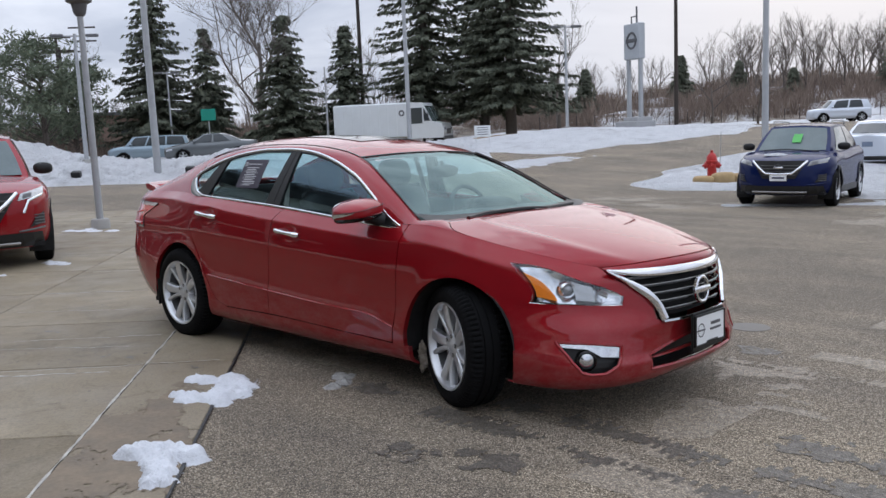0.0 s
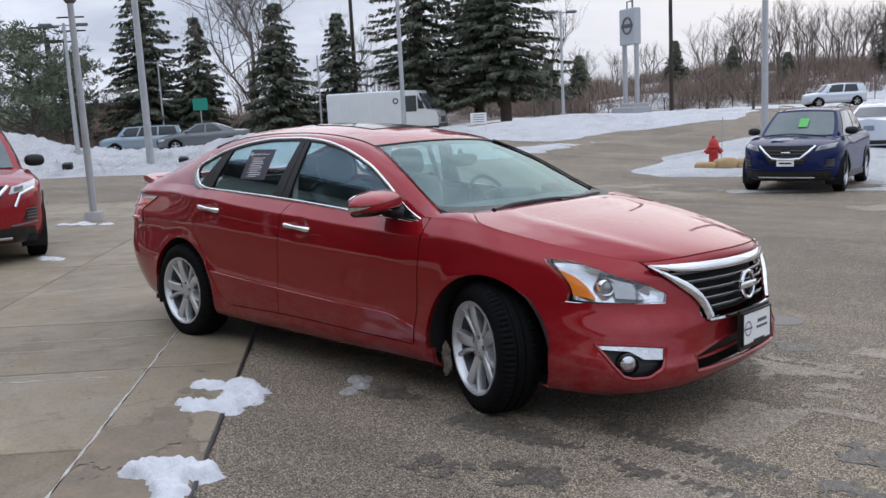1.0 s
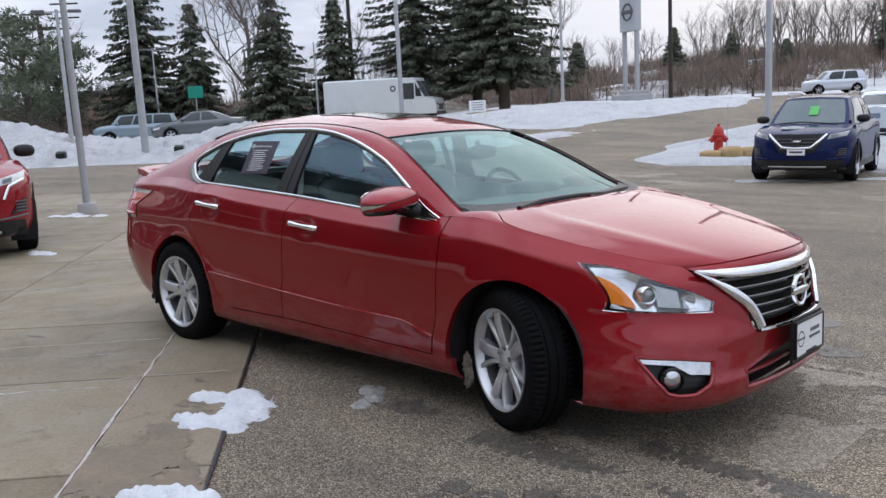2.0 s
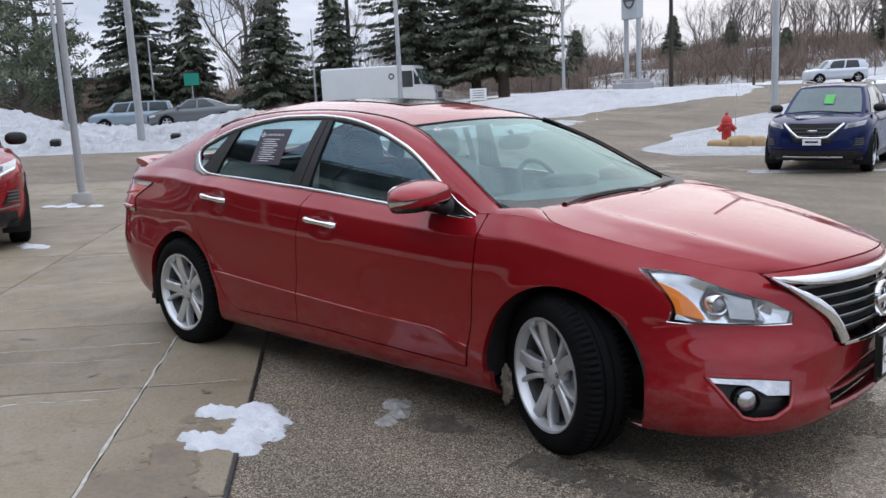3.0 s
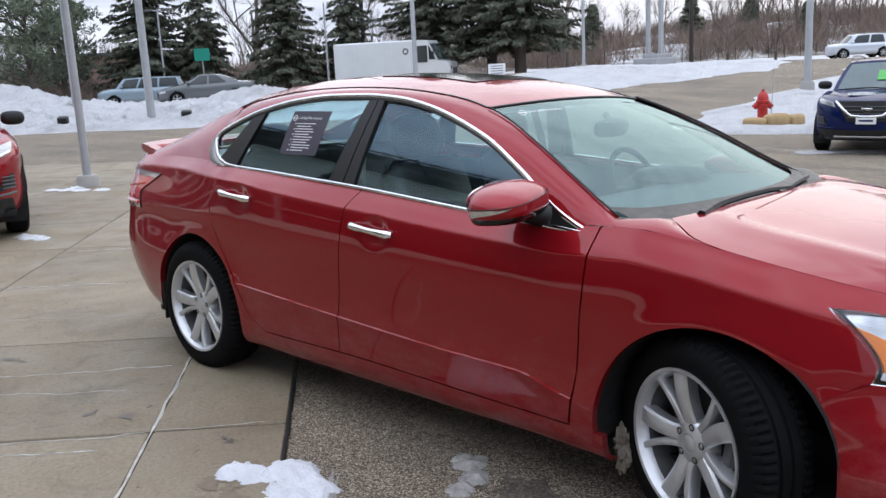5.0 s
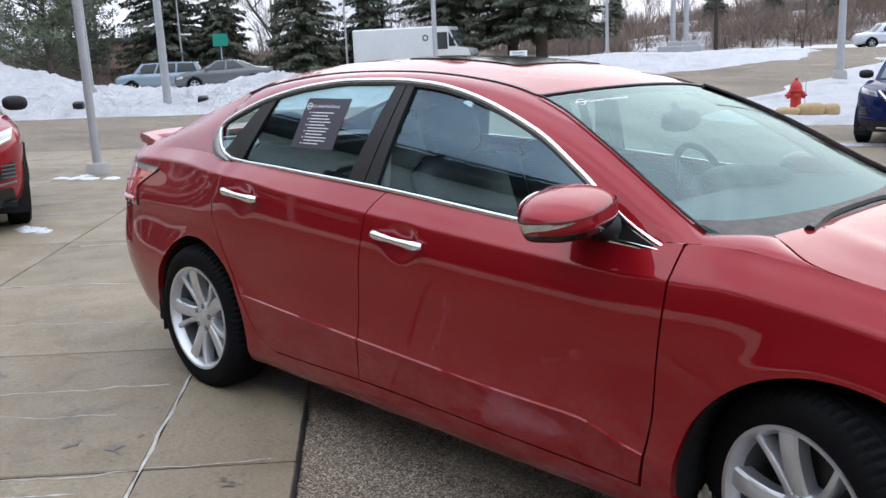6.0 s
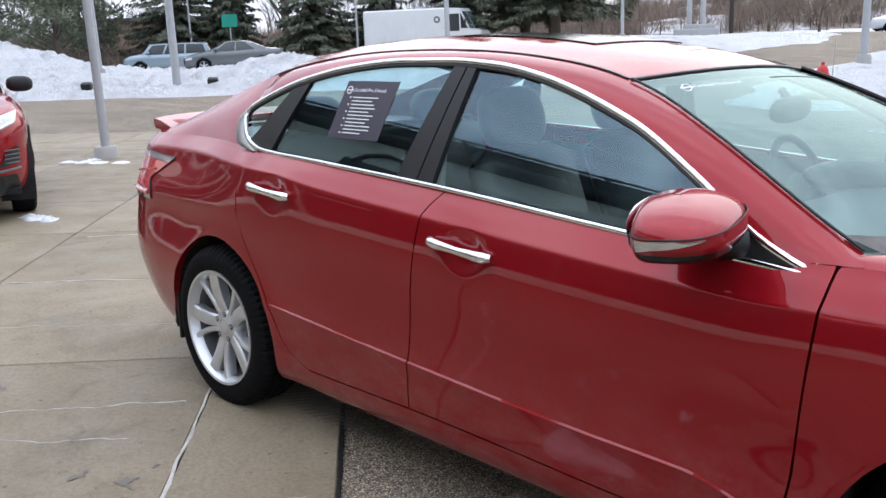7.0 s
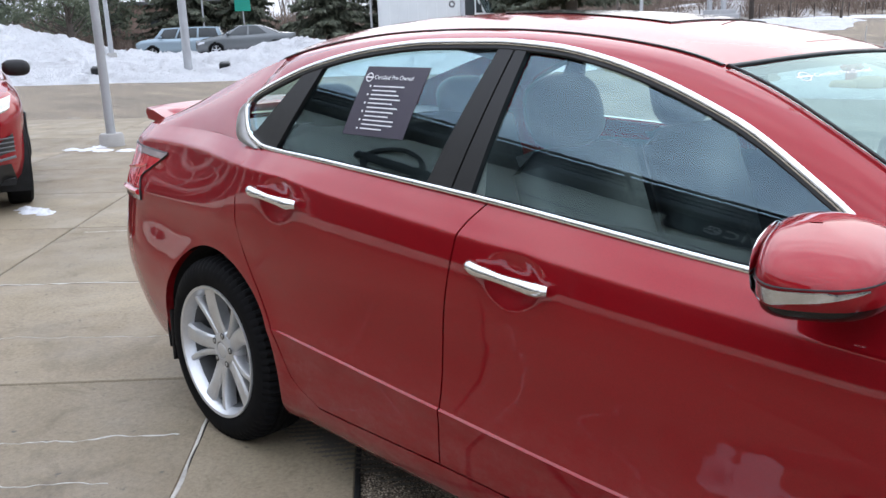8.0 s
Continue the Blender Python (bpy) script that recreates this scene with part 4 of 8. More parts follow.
        amber = Geo().panel([[lamp_point(0.05 + (0.06 + 0.22 * (1 - j / 8) ** 0.6) * i / 8, 0.16 + 0.60 * j / 8 - 0.06 * i / 8, -0.010) for i in range(9)] for j in range(9)], (-0.01, 0.01, 0))
        put("amber_corner_lens", amber, AMBER, "orange side marker lens")
        c = lamp_point(0.46, 0.46, -0.024)
        mm = look(c, c + Vector((-0.9, 0.42, 0.03)))
        put("projector", Geo().lathe([(0.001, 0.018), (0.016, 0.013), (0.027, 0.0), (0.029, -0.02)], 28, mm), GREY_LENS_DARK, "round projector lens")
        put("projector_ring", Geo().lathe([(0.029, -0.02), (0.031, 0.010), (0.037, 0.013), (0.041, 0.004), (0.044, -0.03)], 28, mm), CHROME)
        c = lamp_point(0.80, 0.45, -0.022)
        mm = look(c, c + Vector((-0.92, 0.4, 0.03)))
        put("high_beam_bowl", Geo().lathe([(0.001, -0.03), (0.018, -0.02), (0.030, 0.004), (0.033, 0.006), (0.036, -0.01)], 24, mm), REFLECTOR)
        edge = [lamp_point(i / 30, 0.0, 0.0) for i in range(31)]
        put("lamp_sill", Geo().tube(edge, 0.0028, 6), CHROME)
        put("lamp_brow", Geo().tube([lamp_point(i / 30, 1.0, -0.003) for i in range(31)], 0.0016, 6), CHROME)
        put("lamp_rear_edge", Geo().tube([lamp_point(0.0, i / 10, -0.003) for i in range(11)], 0.0018, 6), CHROME)
        put("dark_inner_bezel", Geo().panel([[lamp_point(0.53 + 0.20 * i / 8, 0.16 + 0.62 * j / 6, -0.022) for i in range(9)] for j in range(7)], (-0.01, 0.01, 0)), PALE_LAMP)

    # grille
    def nose_pt(y, z, out=0.0):
        q = on_nose_y(abs(y), z, out)
        return q if y <= 0 else flip(q)
    grille_top = spline((0.0, 0.772), (0.3, 0.766), (0.45, 0.756), (0.55, 0.748))
    grille_low = spline((0.0, 0.508), (0.2, 0.512), (0.30, 0.535), (0.50, 0.728))
    back = Geo().grid([[nose_pt(y, grille_low(abs(y)) + (grille_top(abs(y)) - grille_low(abs(y))) * v, -0.06) for y in [-0.53 + 1.06 * k / 40 for k in range(41)]] for v in (0, 0.25, 0.5, 0.75, 1)])
    grille = part("grille", back, DARK, car, "black grille with thin bright bars and chrome surround", 0)
    for k in range(5):
        z = 0.545 + 0.043 * k
        ys = [y for y in [-0.56 + 1.12 * i / 60 for i in range(61)] if grille_low(abs(y)) + 0.012 < z < grille_top(abs(y)) - 0.012]
        part("grille_bar", Geo().strip([nose_pt(y, z + 0.01 * (1 - (y / 0.5) ** 2), -0.018) for y in ys], (1, 0, 0.25), 0.016, 0.02), GLOSS_BLACK, grille, "", 40)
        part("grille_bar_edge", Geo().strip([nose_pt(y, z + 0.008 + 0.01 * (1 - (y / 0.5) ** 2), -0.008) for y in ys], (1, 0, 0.6), 0.005, 0.006), STEEL, grille, "", 40)
    ys = [-0.55 + 1.1 * k / 60 for k in range(61)]
    top_bar = Geo().strip([nose_pt(y, 0.750 + 0.020 * (abs(y) / 0.55) ** 6, 0.006) for y in ys], (1, 0, 0.35), [0.006 + 0.038 * (1 - (abs(y) / 0.552) ** 6) for y in ys], 0.02)
    part("grille_chrome_top", top_bar, CHROME, grille, "chrome grille surround", 50)
    for s in (1, -1):
        arm = path3([nose_pt(-0.553 * s, 0.770, 0.004), nose_pt(-0.475 * s, 0.712, 0.008), nose_pt(-0.385 * s, 0.640, 0.010), nose_pt(-0.335 * s, 0.575, 0.011), nose_pt(-0.312 * s, 0.512, 0.010)], 30)
        part("grille_chrome_arm", Geo().strip(arm, (0.85, -0.5 * s, 0.1), [0.006 + 0.034 * min(1, 2 * k / 29) for k in range(30)], 0.020), CHROME, grille, "", 50)
    part("grille_chrome_sill", Geo().strip([nose_pt(y, 0.503 - 0.004 * (1 - (y / 0.32) ** 2), 0.008) for y in [-0.325 + 0.65 * k / 30 for k in range(31)]], (1, 0, 0.2), 0.018, 0.02), CHROME, grille, "", 50)
    # round badge: a ring with a bar across
    bm_ = look(Vector((3.748, 0, 0.628)), Vector((2.748, 0, 0.55)))
    part("grille_badge", Geo().lathe([(0.052, -0.008), (0.054, 0.006), (0.062, 0.010), (0.070, 0.006), (0.072, -0.008)], 36, bm_ @ pose(0, 0, 0) @ Matrix.Diagonal((1, 1.05, 1, 1))).box((0.165, 0.030, 0.014), bm_ @ pose(0, 0, 0.004), 0.004), CHROME, grille, "plain round chrome badge", 40)
    # plate with a dark frame
    pm = look(Vector((3.795, 0.0, 0.428)), Vector((2.795, 0, 0.41)))
    plate = part("dealer_plate", Geo().box((0.312, 0.16, 0.012), pm, 0.003), WHITE_PAINT, car, "white dealer plate in a black frame", 30)
    fr = Geo()
    for sx, sy, px, py in ((0.318, 0.010, 0, 0.078), (0.318, 0.010, 0, -0.078), (0.010, 0.165, 0.156, 0), (0.010, 0.165, -0.156, 0), (0.12, 0.02, 0.02, -0.073)):
        fr.box((sx, sy, 0.016), pm @ pose(px, py, 0.002), 0.002)
    fr.box((0.33, 0.20, 0.012), pm @ pose(0, -0.005, -0.012), 0.002)
    part("plate_frame", fr, BLACK, plate, "", 30)
    part("plate_mark", Geo().lathe([(0.030, 0.007), (0.0335, 0.0075), (0.037, 0.007)], 24, pm @ pose(-0.10, 0.0, 0)).box((0.085, 0.008, 0.002), pm @ pose(-0.10, 0, 0.007)), GREY_PLASTIC, plate, "", 0)
    for k, wd in enumerate((0.10, 0.12)):
        part("plate_print_bar", Geo().box((wd, 0.016 - 0.004 * k, 0.002), pm @ pose(0.055, 0.022 - 0.030 * k, 0.007)), GREY_PLASTIC, plate, "", 0)
    # hood
    nh = 41
    seam = path3([(2.555, -0.665, 0.984), (2.615, -0.718, 0.974), (2.70, -0.785, 0.953)] + [on_side(x, belt_z(x) - 0.004) + Vector((0, 0.004, 0.003)) for x in (2.79, 2.9, 3.0, 3.1, 3.2, 3.3, 3.4, 3.47)], 60)
    edge_r = [q.copy() for q in seam]
    # the fender's top, from the door to the hood's corner
    inner = path3([(2.405, -0.752, 0.982), (2.48, -0.700, 0.984), (2.552, -0.667, 0.983), (2.611, -0.721, 0.973), (2.696, -0.789, 0.952), (2.79, -half_width(2.79, belt_z(2.79) - 0.004), belt_z(2.79) - 0.003)], 30)
    outer = [on_side(x, belt_z(x) - 0.002) for x in [2.386 + (2.80 - 2.386) * k / 29 for k in range(30)]]
    top_skin = Geo().grid([[p_.lerp(q_, v) + Vector((0, -0.25, 0.97)) * (0.10 * (q_ - p_).length * math.sin(math.pi * v)) for v in (0, 0.125, 0.25, 0.375, 0.5, 0.625, 0.75, 0.875, 1)] for p_, q_ in zip(outer, inner)])
    top_skin.grid([inner, [q_ + Vector((0, 0.01, -0.02)) for q_ in inner]])
    both("fender_top", top_skin, RED, car, "", 50)
    part("cowl_corner", Geo().blob((0.20, 0.060, 0.014), pose(2.48, 0.665, 0.975, 0, 7, -55), 18, 8, 0.8), BLACK, car, "", 50)
    nose_edge = path3([edge_r[-1], (3.585, -0.42, 0.798), (3.665, -0.21, 0.812), (3.69, 0, 0.815), (3.665, 0.21, 0.812), (3.585, 0.42, 0.798), flip(edge_r[-1])], nh)
    cowl = path3([edge_r[0], (2.59, -0.45, 0.986), (2.605, -0.2, 0.988), (2.61, 0, 0.989), (2.605, 0.2, 0.988), (2.59, 0.45, 0.986), flip(edge_r[0])], nh)

    def hood_bulge(u, v):
        s = abs(2 * u - 1)
        z = 0.024 * math.sin(math.pi * u) ** 0.8 * math.sin(math.pi * min(1, 0.06 + v * 0.94)) ** 0.7
        z += 0.012 * math.exp(-((s - 0.72) / 0.07) ** 2) * math.sin(math.pi * v) ** 0.6
        return (0, 0, z)

    hood = Geo().panel(coons(cowl, nose_edge, edge_r, [flip(q) for q in edge_r], hood_bulge), up_in)
    # painted strip between the hood and the grille's chrome
    strip = []
    for k in range(61):
        y = (abs(nose_edge[0].y) - 0.003) * (k / 30 - 1)
        a = next((p_, q_) for p_, q_ in zip(nose_edge, nose_edge[1:]) if p_.y <= y <= q_.y)
        top = a[0].lerp(a[1], (y - a[0].y) / max(1e-6, a[1].y - a[0].y)) + Vector((0.004, 0, -0.006))
        low = nose_pt(y, 0.762 - 0.030 * (y / 0.55) ** 2, 0.0)
        strip.append([top.lerp(low, v) + Vector((0.010, 0, 0.004)) * math.sin(math.pi * v) for v in (0, 0.25, 0.5, 0.75, 1)])
    part("nose_strip", Geo().grid(strip), RED, car, "", 50)
    part("hood", hood, RED, car, "red hood with dried salt marks", 35)
    # cowl, windscreen, roof, rear window, boot lid
    ws_low = path3([(2.405, -0.735, 0.985), (2.48, -0.60, 0.972), (2.545, -0.32, 0.968), (2.565, 0, 0.968), (2.545, 0.32, 0.968), (2.48, 0.60, 0.972), (2.405, 0.735, 0.985)], 33)
    cowl_strip = Geo().grid([[q + Vector((0.03, 0, 0.004)) for q in ws_low], [q + Vector((-0.05, 0, 0.030)) for q in ws_low]])
    cowl_strip.grid([[q + Vector((0.075, 0, -0.012)) for q in ws_low], [q + Vector((0.03, 0, 0.004)) for q in ws_low]])
    part("cowl", cowl_strip, BLACK, car, "black plastic cowl strip", 40)
    edge_ws = [rail(2.405 - (2.405 - 1.685) * k / 24) for k in range(25)]
    ws_top = path3([edge_ws[-1], (1.735, -0.28, 1.344), (1.752, 0, 1.350), (1.735, 0.28, 1.344), flip(edge_ws[-1])], 33)
    ws_low2 = [q for q in ws_low]
    ws_low2[0], ws_low2[-1] = edge_ws[0], flip(edge_ws[0])
    shield_rows = coons(ws_low2, ws_top, edge_ws, [flip(q) for q in edge_ws], lambda u, v: (0.012 * math.sin(math.pi * u) * math.sin(math.pi * v), 0, 0.018 * math.sin(math.pi * u) * math.sin(math.pi * v)))
    shield = part("windscreen", Geo().grid(shield_rows), SCREEN_GLASS, car, "greenish windscreen with a sticker at the top", 60)
    shield.visible_shadow = False
    rim_r = [edge_ws[k] + Vector((0.004, -0.006, 0.006)) for k in range(25)]
    trim = Geo().strip(rim_r, (0.4, -0.5, 0.75), 0.006, 0.005).strip([flip(q) for q in rim_r], (0.4, 0.5, 0.75), 0.024, 0.010).strip([q + Vector((0, 0, 0.003)) for q in ws_top], (0.4, 0, 0.9), 0.010, 0.006)
    part("windscreen_seal", trim, BLACK, car, "", 40)
    edge_roof = [rail(1.675 - (1.675 - 0.0) * k / 40) for k in range(41)]
    roof_front = path3([edge_roof[0], (1.724, -0.28, 1.348), (1.741, 0, 1.354), (1.724, 0.28, 1.348), flip(edge_roof[0])], 33)
    roof_back = path3([edge_roof[-1], (-0.06, -0.35, 1.375), (-0.085, 0, 1.388), (-0.06, 0.35, 1.375), flip(edge_roof[-1])], 33)
    roof_rows = coons(roof_front, roof_back, edge_roof, [flip(q) for q in edge_roof], lambda u, v: (0, 0, 0.014 * math.sin(math.pi * u) ** 0.8 * math.sin(math.pi * v) ** 0.7))
    part("roof", Geo().panel(roof_rows, up_in), RED, car, "red roof with thin frost on it", 35)
    part("headliner", Geo().grid([[q + Vector((0, 0, -0.035)) for q in row] for row in roof_rows]), HEADLINER, car, "", 0)
    for s in (1, -1):
        part("roof_ditch_moulding", Geo().strip([Vector((q.x, s * q.y, q.z + 0.002)) for q in edge_roof], (0, 0, 1), 0.012, 0.004), BLACK, car, "", 0)
    # sunroof
    sun_rows = [[row[i] + Vector((0, 0, 0.004)) for i in range(8, 25)] for row in roof_rows[8:22]]
    part("sunroof", Geo().panel(sun_rows, (0, 0, -0.01)), GLOSS_BLACK, car, "dark glass sunroof", 40)
    edge_back = [rail(-0.01 - 0.60 * k / 20) for k in range(21)]
    bw_low = path3([edge_back[-1], (-0.66, -0.35, 1.125), (-0.68, 0, 1.13), (-0.66, 0.35, 1.125), flip(edge_back[-1])], 33)
    rb2 = [q.copy() for q in roof_back]
    rb2[0], rb2[-1] = edge_back[0], flip(edge_back[0])
    back_glass = Geo().grid(coons(rb2, bw_low, edge_back, [flip(q) for q in edge_back], lambda u, v: (-0.01 * math.sin(math.pi * u) * math.sin(math.pi * v), 0, 0.02 * math.sin(math.pi * u) * math.sin(math.pi * v))))
    rear_window = part("rear_window", back_glass, SIDE_GLASS, car, "", 60)
    rear_window.visible_shadow = False
    edge_boot = [Vector((x, -0.572 + 0.03 * max(0, (-0.61 - x) / 0.40) ** 2, 1.128 - 0.075 * ((-0.61 - x) / 0.40) ** 0.8)) for x in [-0.61 - 0.40 * k / 14 for k in range(15)]]
    boot_low = path3([edge_boot[-1], (-1.055, -0.3, 1.068), (-1.07, 0, 1.07), (-1.055, 0.3, 1.068), flip(edge_boot[-1])], 33)
    bw2 = path3([edge_boot[0], (-0.65, -0.35, 1.12), (-0.67, 0, 1.125), (-0.65, 0.35, 1.12), flip(edge_boot[0])], 33)
    boot = Geo().panel(coons(bw2, boot_low, edge_boot, [flip(q) for q in edge_boot]), up_in)
    part("boot_lid", boot, RED, car, "", 35)
    for s in (1, -1):
        shoulder = Geo().grid([[Vector((q.x, s * q.y, q.z)) for q in edge_boot], [Vector((q.x, -s * half_width(q.x, belt_z(q.x)), belt_z(q.x))) for q in edge_boot]])
        part("deck_shoulder", shoulder, RED, car, "", 35)
    # boot spoiler on two feet
    sp = Geo()
    rows = []
    for k in range(31):
        y = -0.62 + 1.24 * k / 30
        e = abs(y) / 0.62
        cx, cz = -0.975 + 0.11 * e ** 3, 1.092 - 0.010 * e ** 4
        c, h = 0.100 - 0.012 * e, 0.021
        rows.append([(cx - c, y, cz + 0.012), (cx - c * 0.9, y, cz + 0.012 + h), (cx - 0.2 * c, y, cz + h * 1.2), (cx + c, y, cz - 0.004), (cx + 0.3 * c, y, cz - h), (cx - c * 0.8, y, cz - h * 0.6)])
    sp.grid(rows, close=True)
    sp.add([rows[0][k] for k in range(6)], [(0, 1, 2, 3, 4, 5)]).add([rows[-1][k] for k in range(6)], [(5, 4, 3, 2, 1, 0)])
    for s in (1, -1):
        sp.box((0.17, 0.14, 0.06), pose(-0.93, s * 0.50, 1.072, 0, -6, 0), 0.02)
    part("boot_spoiler", sp, RED, car, "red boot-lid spoiler", 40)
    # rear bumper and tail panel
    def rear_start(z):
        if z < 0.545:
            return ARCH_R - math.sqrt(max(0.0001, ARCH_RAD ** 2 - (z - ARCH_Z) ** 2))
        if z < 0.77:
            return -0.32 - (0.93 - 0.32) * (z - 0.545) / 0.225
        return -0.932

    rows = []
    for j in range(34):
        z = 0.19 + (1.045 - 0.19) * j / 33
        w = section(section_height(0.2, z))
        x0 = rear_start(z)
        t = min(0.9999, (0.2 - x0) / (0.2 - tail_x(z)))
        a0 = math.acos(t ** (tail_n(z) / 2))
        half = []
        for i in range(40):
            a = a0 * (1 - i / 39)
            x = 0.2 - (0.2 - tail_x(z)) * math.cos(a) ** (2 / tail_n(z))
            y = half_width(x, z) if x > tail_x(z) + 0.01 else w * math.sin(a) ** (2 / tail_n(z))
            if i == 39:
                y = 0.0
            half.append(Vector((x, -y, z)))
        rows.append(half + [flip(q) for q in reversed(half[:-1])])
    rear = Geo().grid(rows)
    rear.grid([[r[0] for r in rows], [r[0] + Vector((0, 0.03, 0)) for r in rows]])
    rear.grid([[r[-1] for r in rows], [r[-1] + Vector((0, -0.03, 0)) for r in rows]])
    rear.grid([rows[0], [q + Vector((0.08, 0, 0.01)) for q in rows[0]]])
    part("rear_bumper", rear, RED, car, "red rear bumper with salt film", 45)
    # tail lamps
    lamp_front_x = spline((0.785, -0.625), (0.83, -0.635), (0.87, -0.655), (0.92, -0.575), (0.972, -0.475))

    def tail_pt(u, v, out):
        z = 0.785 + (0.975 - 0.785) * v + 0.012 * u * v
        xa = lamp_front_x(min(0.972, z))
        return on_side(xa + (-1.035 - xa) * u, z, out)

    def tail_zone(v0, v1, out):
        return Geo().panel([[tail_pt(i / 18, v0 + (v1 - v0) * j / 8, out) for i in range(19)] for j in range(9)], (0, 0.02, 0))

    pale_lens = plain("pale_lamp_lens", (0.42, 0.34, 0.34), 0.06, 0.3, 0.15, 40, 0, 1.0)
    for side, s in zip(both("tail_lamp", tail_zone(0.24, 0.875, 0.007), RED_LENS, car, "red wrap-round tail lamp with clear upper and lower bands", 40), (1, -1)):
        # black tubes stand for the shaded gap round the lamp
        gap_tubes = Geo().tube([tail_pt(0, j / 20, 0.002) for j in range(21)], 0.005, 6).tube([tail_pt(i / 20, 1.0, 0.002) for i in range(21)], 0.004, 6)
        bars = Geo().strip([tail_pt(0.10 + 0.75 * j / 14, 0.42 + 0.28 * (1 - j / 14), 0.010) for j in range(15)], (0, -1, 0), 0.012, 0.006)
        for nm, geo, mt in (("clear_upper_band", tail_zone(0.89, 1.0, 0.009), pale_lens), ("clear_lower_band", tail_zone(0.0, 0.22, 0.006), pale_lens), ("red_lower_edge", Geo().tube([tail_pt(0.02 + 0.5 * j / 10, 0.16, 0.008) for j in range(11)], 0.012, 6), RED_LENS), ("lamp_gap_line", gap_tubes, BLACK), ("inner_light_bar", bars, plain("lit_red_bar", (0.62, 0.06, 0.06), 0.2, 0, 0.1, 30, 0, 1.0))):
            part(nm, geo if s > 0 else geo.mirrored(), mt, side, "", 40)
    # side glass
    def glass_rows(left, right, n, drop=0.008, top=0.006, out=-0.008):
        return side_rows(left, right, lambda x: GLASS_BOTTOM(x) + drop, lambda x: max(GLASS_BOTTOM(x) + drop + 0.001, GLASS_TOP(x) - top), n, 14, on_glass, out)
    b_front = lambda z: 1.150 + (z - 1.0) * 0.10
    b_rear = lambda z: 0.985 + (z - 1.01) * 0.30
    d_front = lambda z: 0.272 + (z - 1.043) * 0.46
    d_rear = lambda z: 0.105 + (z - 1.06) * 0.88
    win = {}
    for nm, rows, doors in (("front_window", glass_rows(b_front, lambda z: 2.29, 34), front_doors), ("rear_window_pane", glass_rows(d_front, b_rear, 28), rear_doors), ("quarter_window", glass_rows(lambda z: 0.055, d_rear, 14), (car, car))):
        gg = Geo().grid(rows)
        for ge, own in zip((gg, gg.mirrored()), doors):
            ob = part(nm, ge, SIDE_GLASS, own, "grey-green tinted side glass", 60)
            ob.visible_shadow = False
    pillar = Geo().panel(glass_rows(b_rear, lambda z: b_rear(z) * 0.42 + b_front(z) * 0.58 - 0.003, 6, 0.0, 0.002, 0.003), (0, 0.02, 0))
    both("b_pillar_rear_trim", pillar, BLACK, car, "satin black pillar trim", 40)
    pillar = Geo().panel(glass_rows(lambda z: b_rear(z) * 0.42 + b_front(z) * 0.58 + 0.003, b_front, 6, 0.0, 0.002, 0.003), (0, 0.02, 0))
    both("b_pillar_front_trim", pillar, BLACK, car, "satin black pillar trim", 40)
    both("window_divider", Geo().panel(glass_rows(d_rear, d_front, 6, 0.0, 0.004, 0.002), (0, 0.02, 0)), BLACK, car, "", 40)
    frames = Geo()
    ups = [on_glass(x, GLASS_TOP(x) - 0.011, 0.0) for x in [0.075 + 2.155 * k / 60 for k in range(61)]]
    frames.strip(ups, (0, -0.9, 0.45), 0.012, 0.010)
    both("window_seal", frames, BLACK, car, "", 40)
    # chrome round the side windows
    loop = [on_glass(x, GLASS_TOP(x) + 0.002, 0.004) for x in [2.315 - 2.262 * k / 70 for k in range(71)]]
    loop += path3([loop[-1], on_glass(0.052, 1.172, 0.005), on_glass(0.082, 1.124, 0.006), on_glass(0.13, 1.084, 0.008), on_glass(0.21, 1.054, 0.008)], 14)[1:]
    both("window_chrome_upper", Geo().strip(loop, (0, -0.9, 0.42), 0.017, 0.012), CHROME, car, "bright chrome window surround", 50)
    low = [on_glass(x, GLASS_BOTTOM(x) - 0.004, 0.008) for x in [0.17 + (2.315 - 0.17) * k / 60 for k in range(61)]]
    both("window_chrome_lower", Geo().strip(low, (0, -0.95, 0.3), 0.016, 0.012), CHROME, car, "", 50)
    cap_in = path3([on_glass(0.050, 1.186, 0.004), on_glass(0.050, 1.168, 0.004), on_glass(0.080, 1.122, 0.005), on_glass(0.13, 1.082, 0.006), on_glass(0.20, 1.052, 0.006)], 20)
    cap_out = path3([on_glass(0.030, 1.186, 0.004), on_glass(0.010, 1.160, 0.006), on_glass(0.026, 1.108, 0.010), on_glass(0.07, 1.066, 0.012), on_glass(0.17, 1.046, 0.010)], 20)
    both("window_corner_cap", Geo().grid([[p_.lerp(q_, v) + Vector((0, -0.006, 0)) * math.sin(math.pi * v) for v in (0, 0.25, 0.5, 0.75, 1)] for p_, q_ in zip(cap_in, cap_out)]), STEEL, car, "dull bright corner cap behind the quarter window", 50)
    # door mirrors
    mm = pose(2.088, -0.942, 1.040, 4, -4, 12)
    girth = spline((-0.072, 0.55), (-0.064, 0.84), (-0.045, 0.95), (-0.02, 1.0), (0.006, 1.0), (0.014, 0.985), (0.03, 0.93), (0.046, 0.80), (0.058, 0.62), (0.066, 0.38), (0.070, 0.02))

    def mirror_pt(a, z, out=0.0):
        """The housing's skin: a turns from dead ahead towards its outer end, z is the height on it."""
        c, d, w = math.cos(a), math.sin(a), girth(z)
        x = (0.128 * w + out if c > 0 else 0.088 * w ** 0.4) * math.copysign(abs(c) ** 0.72, c)
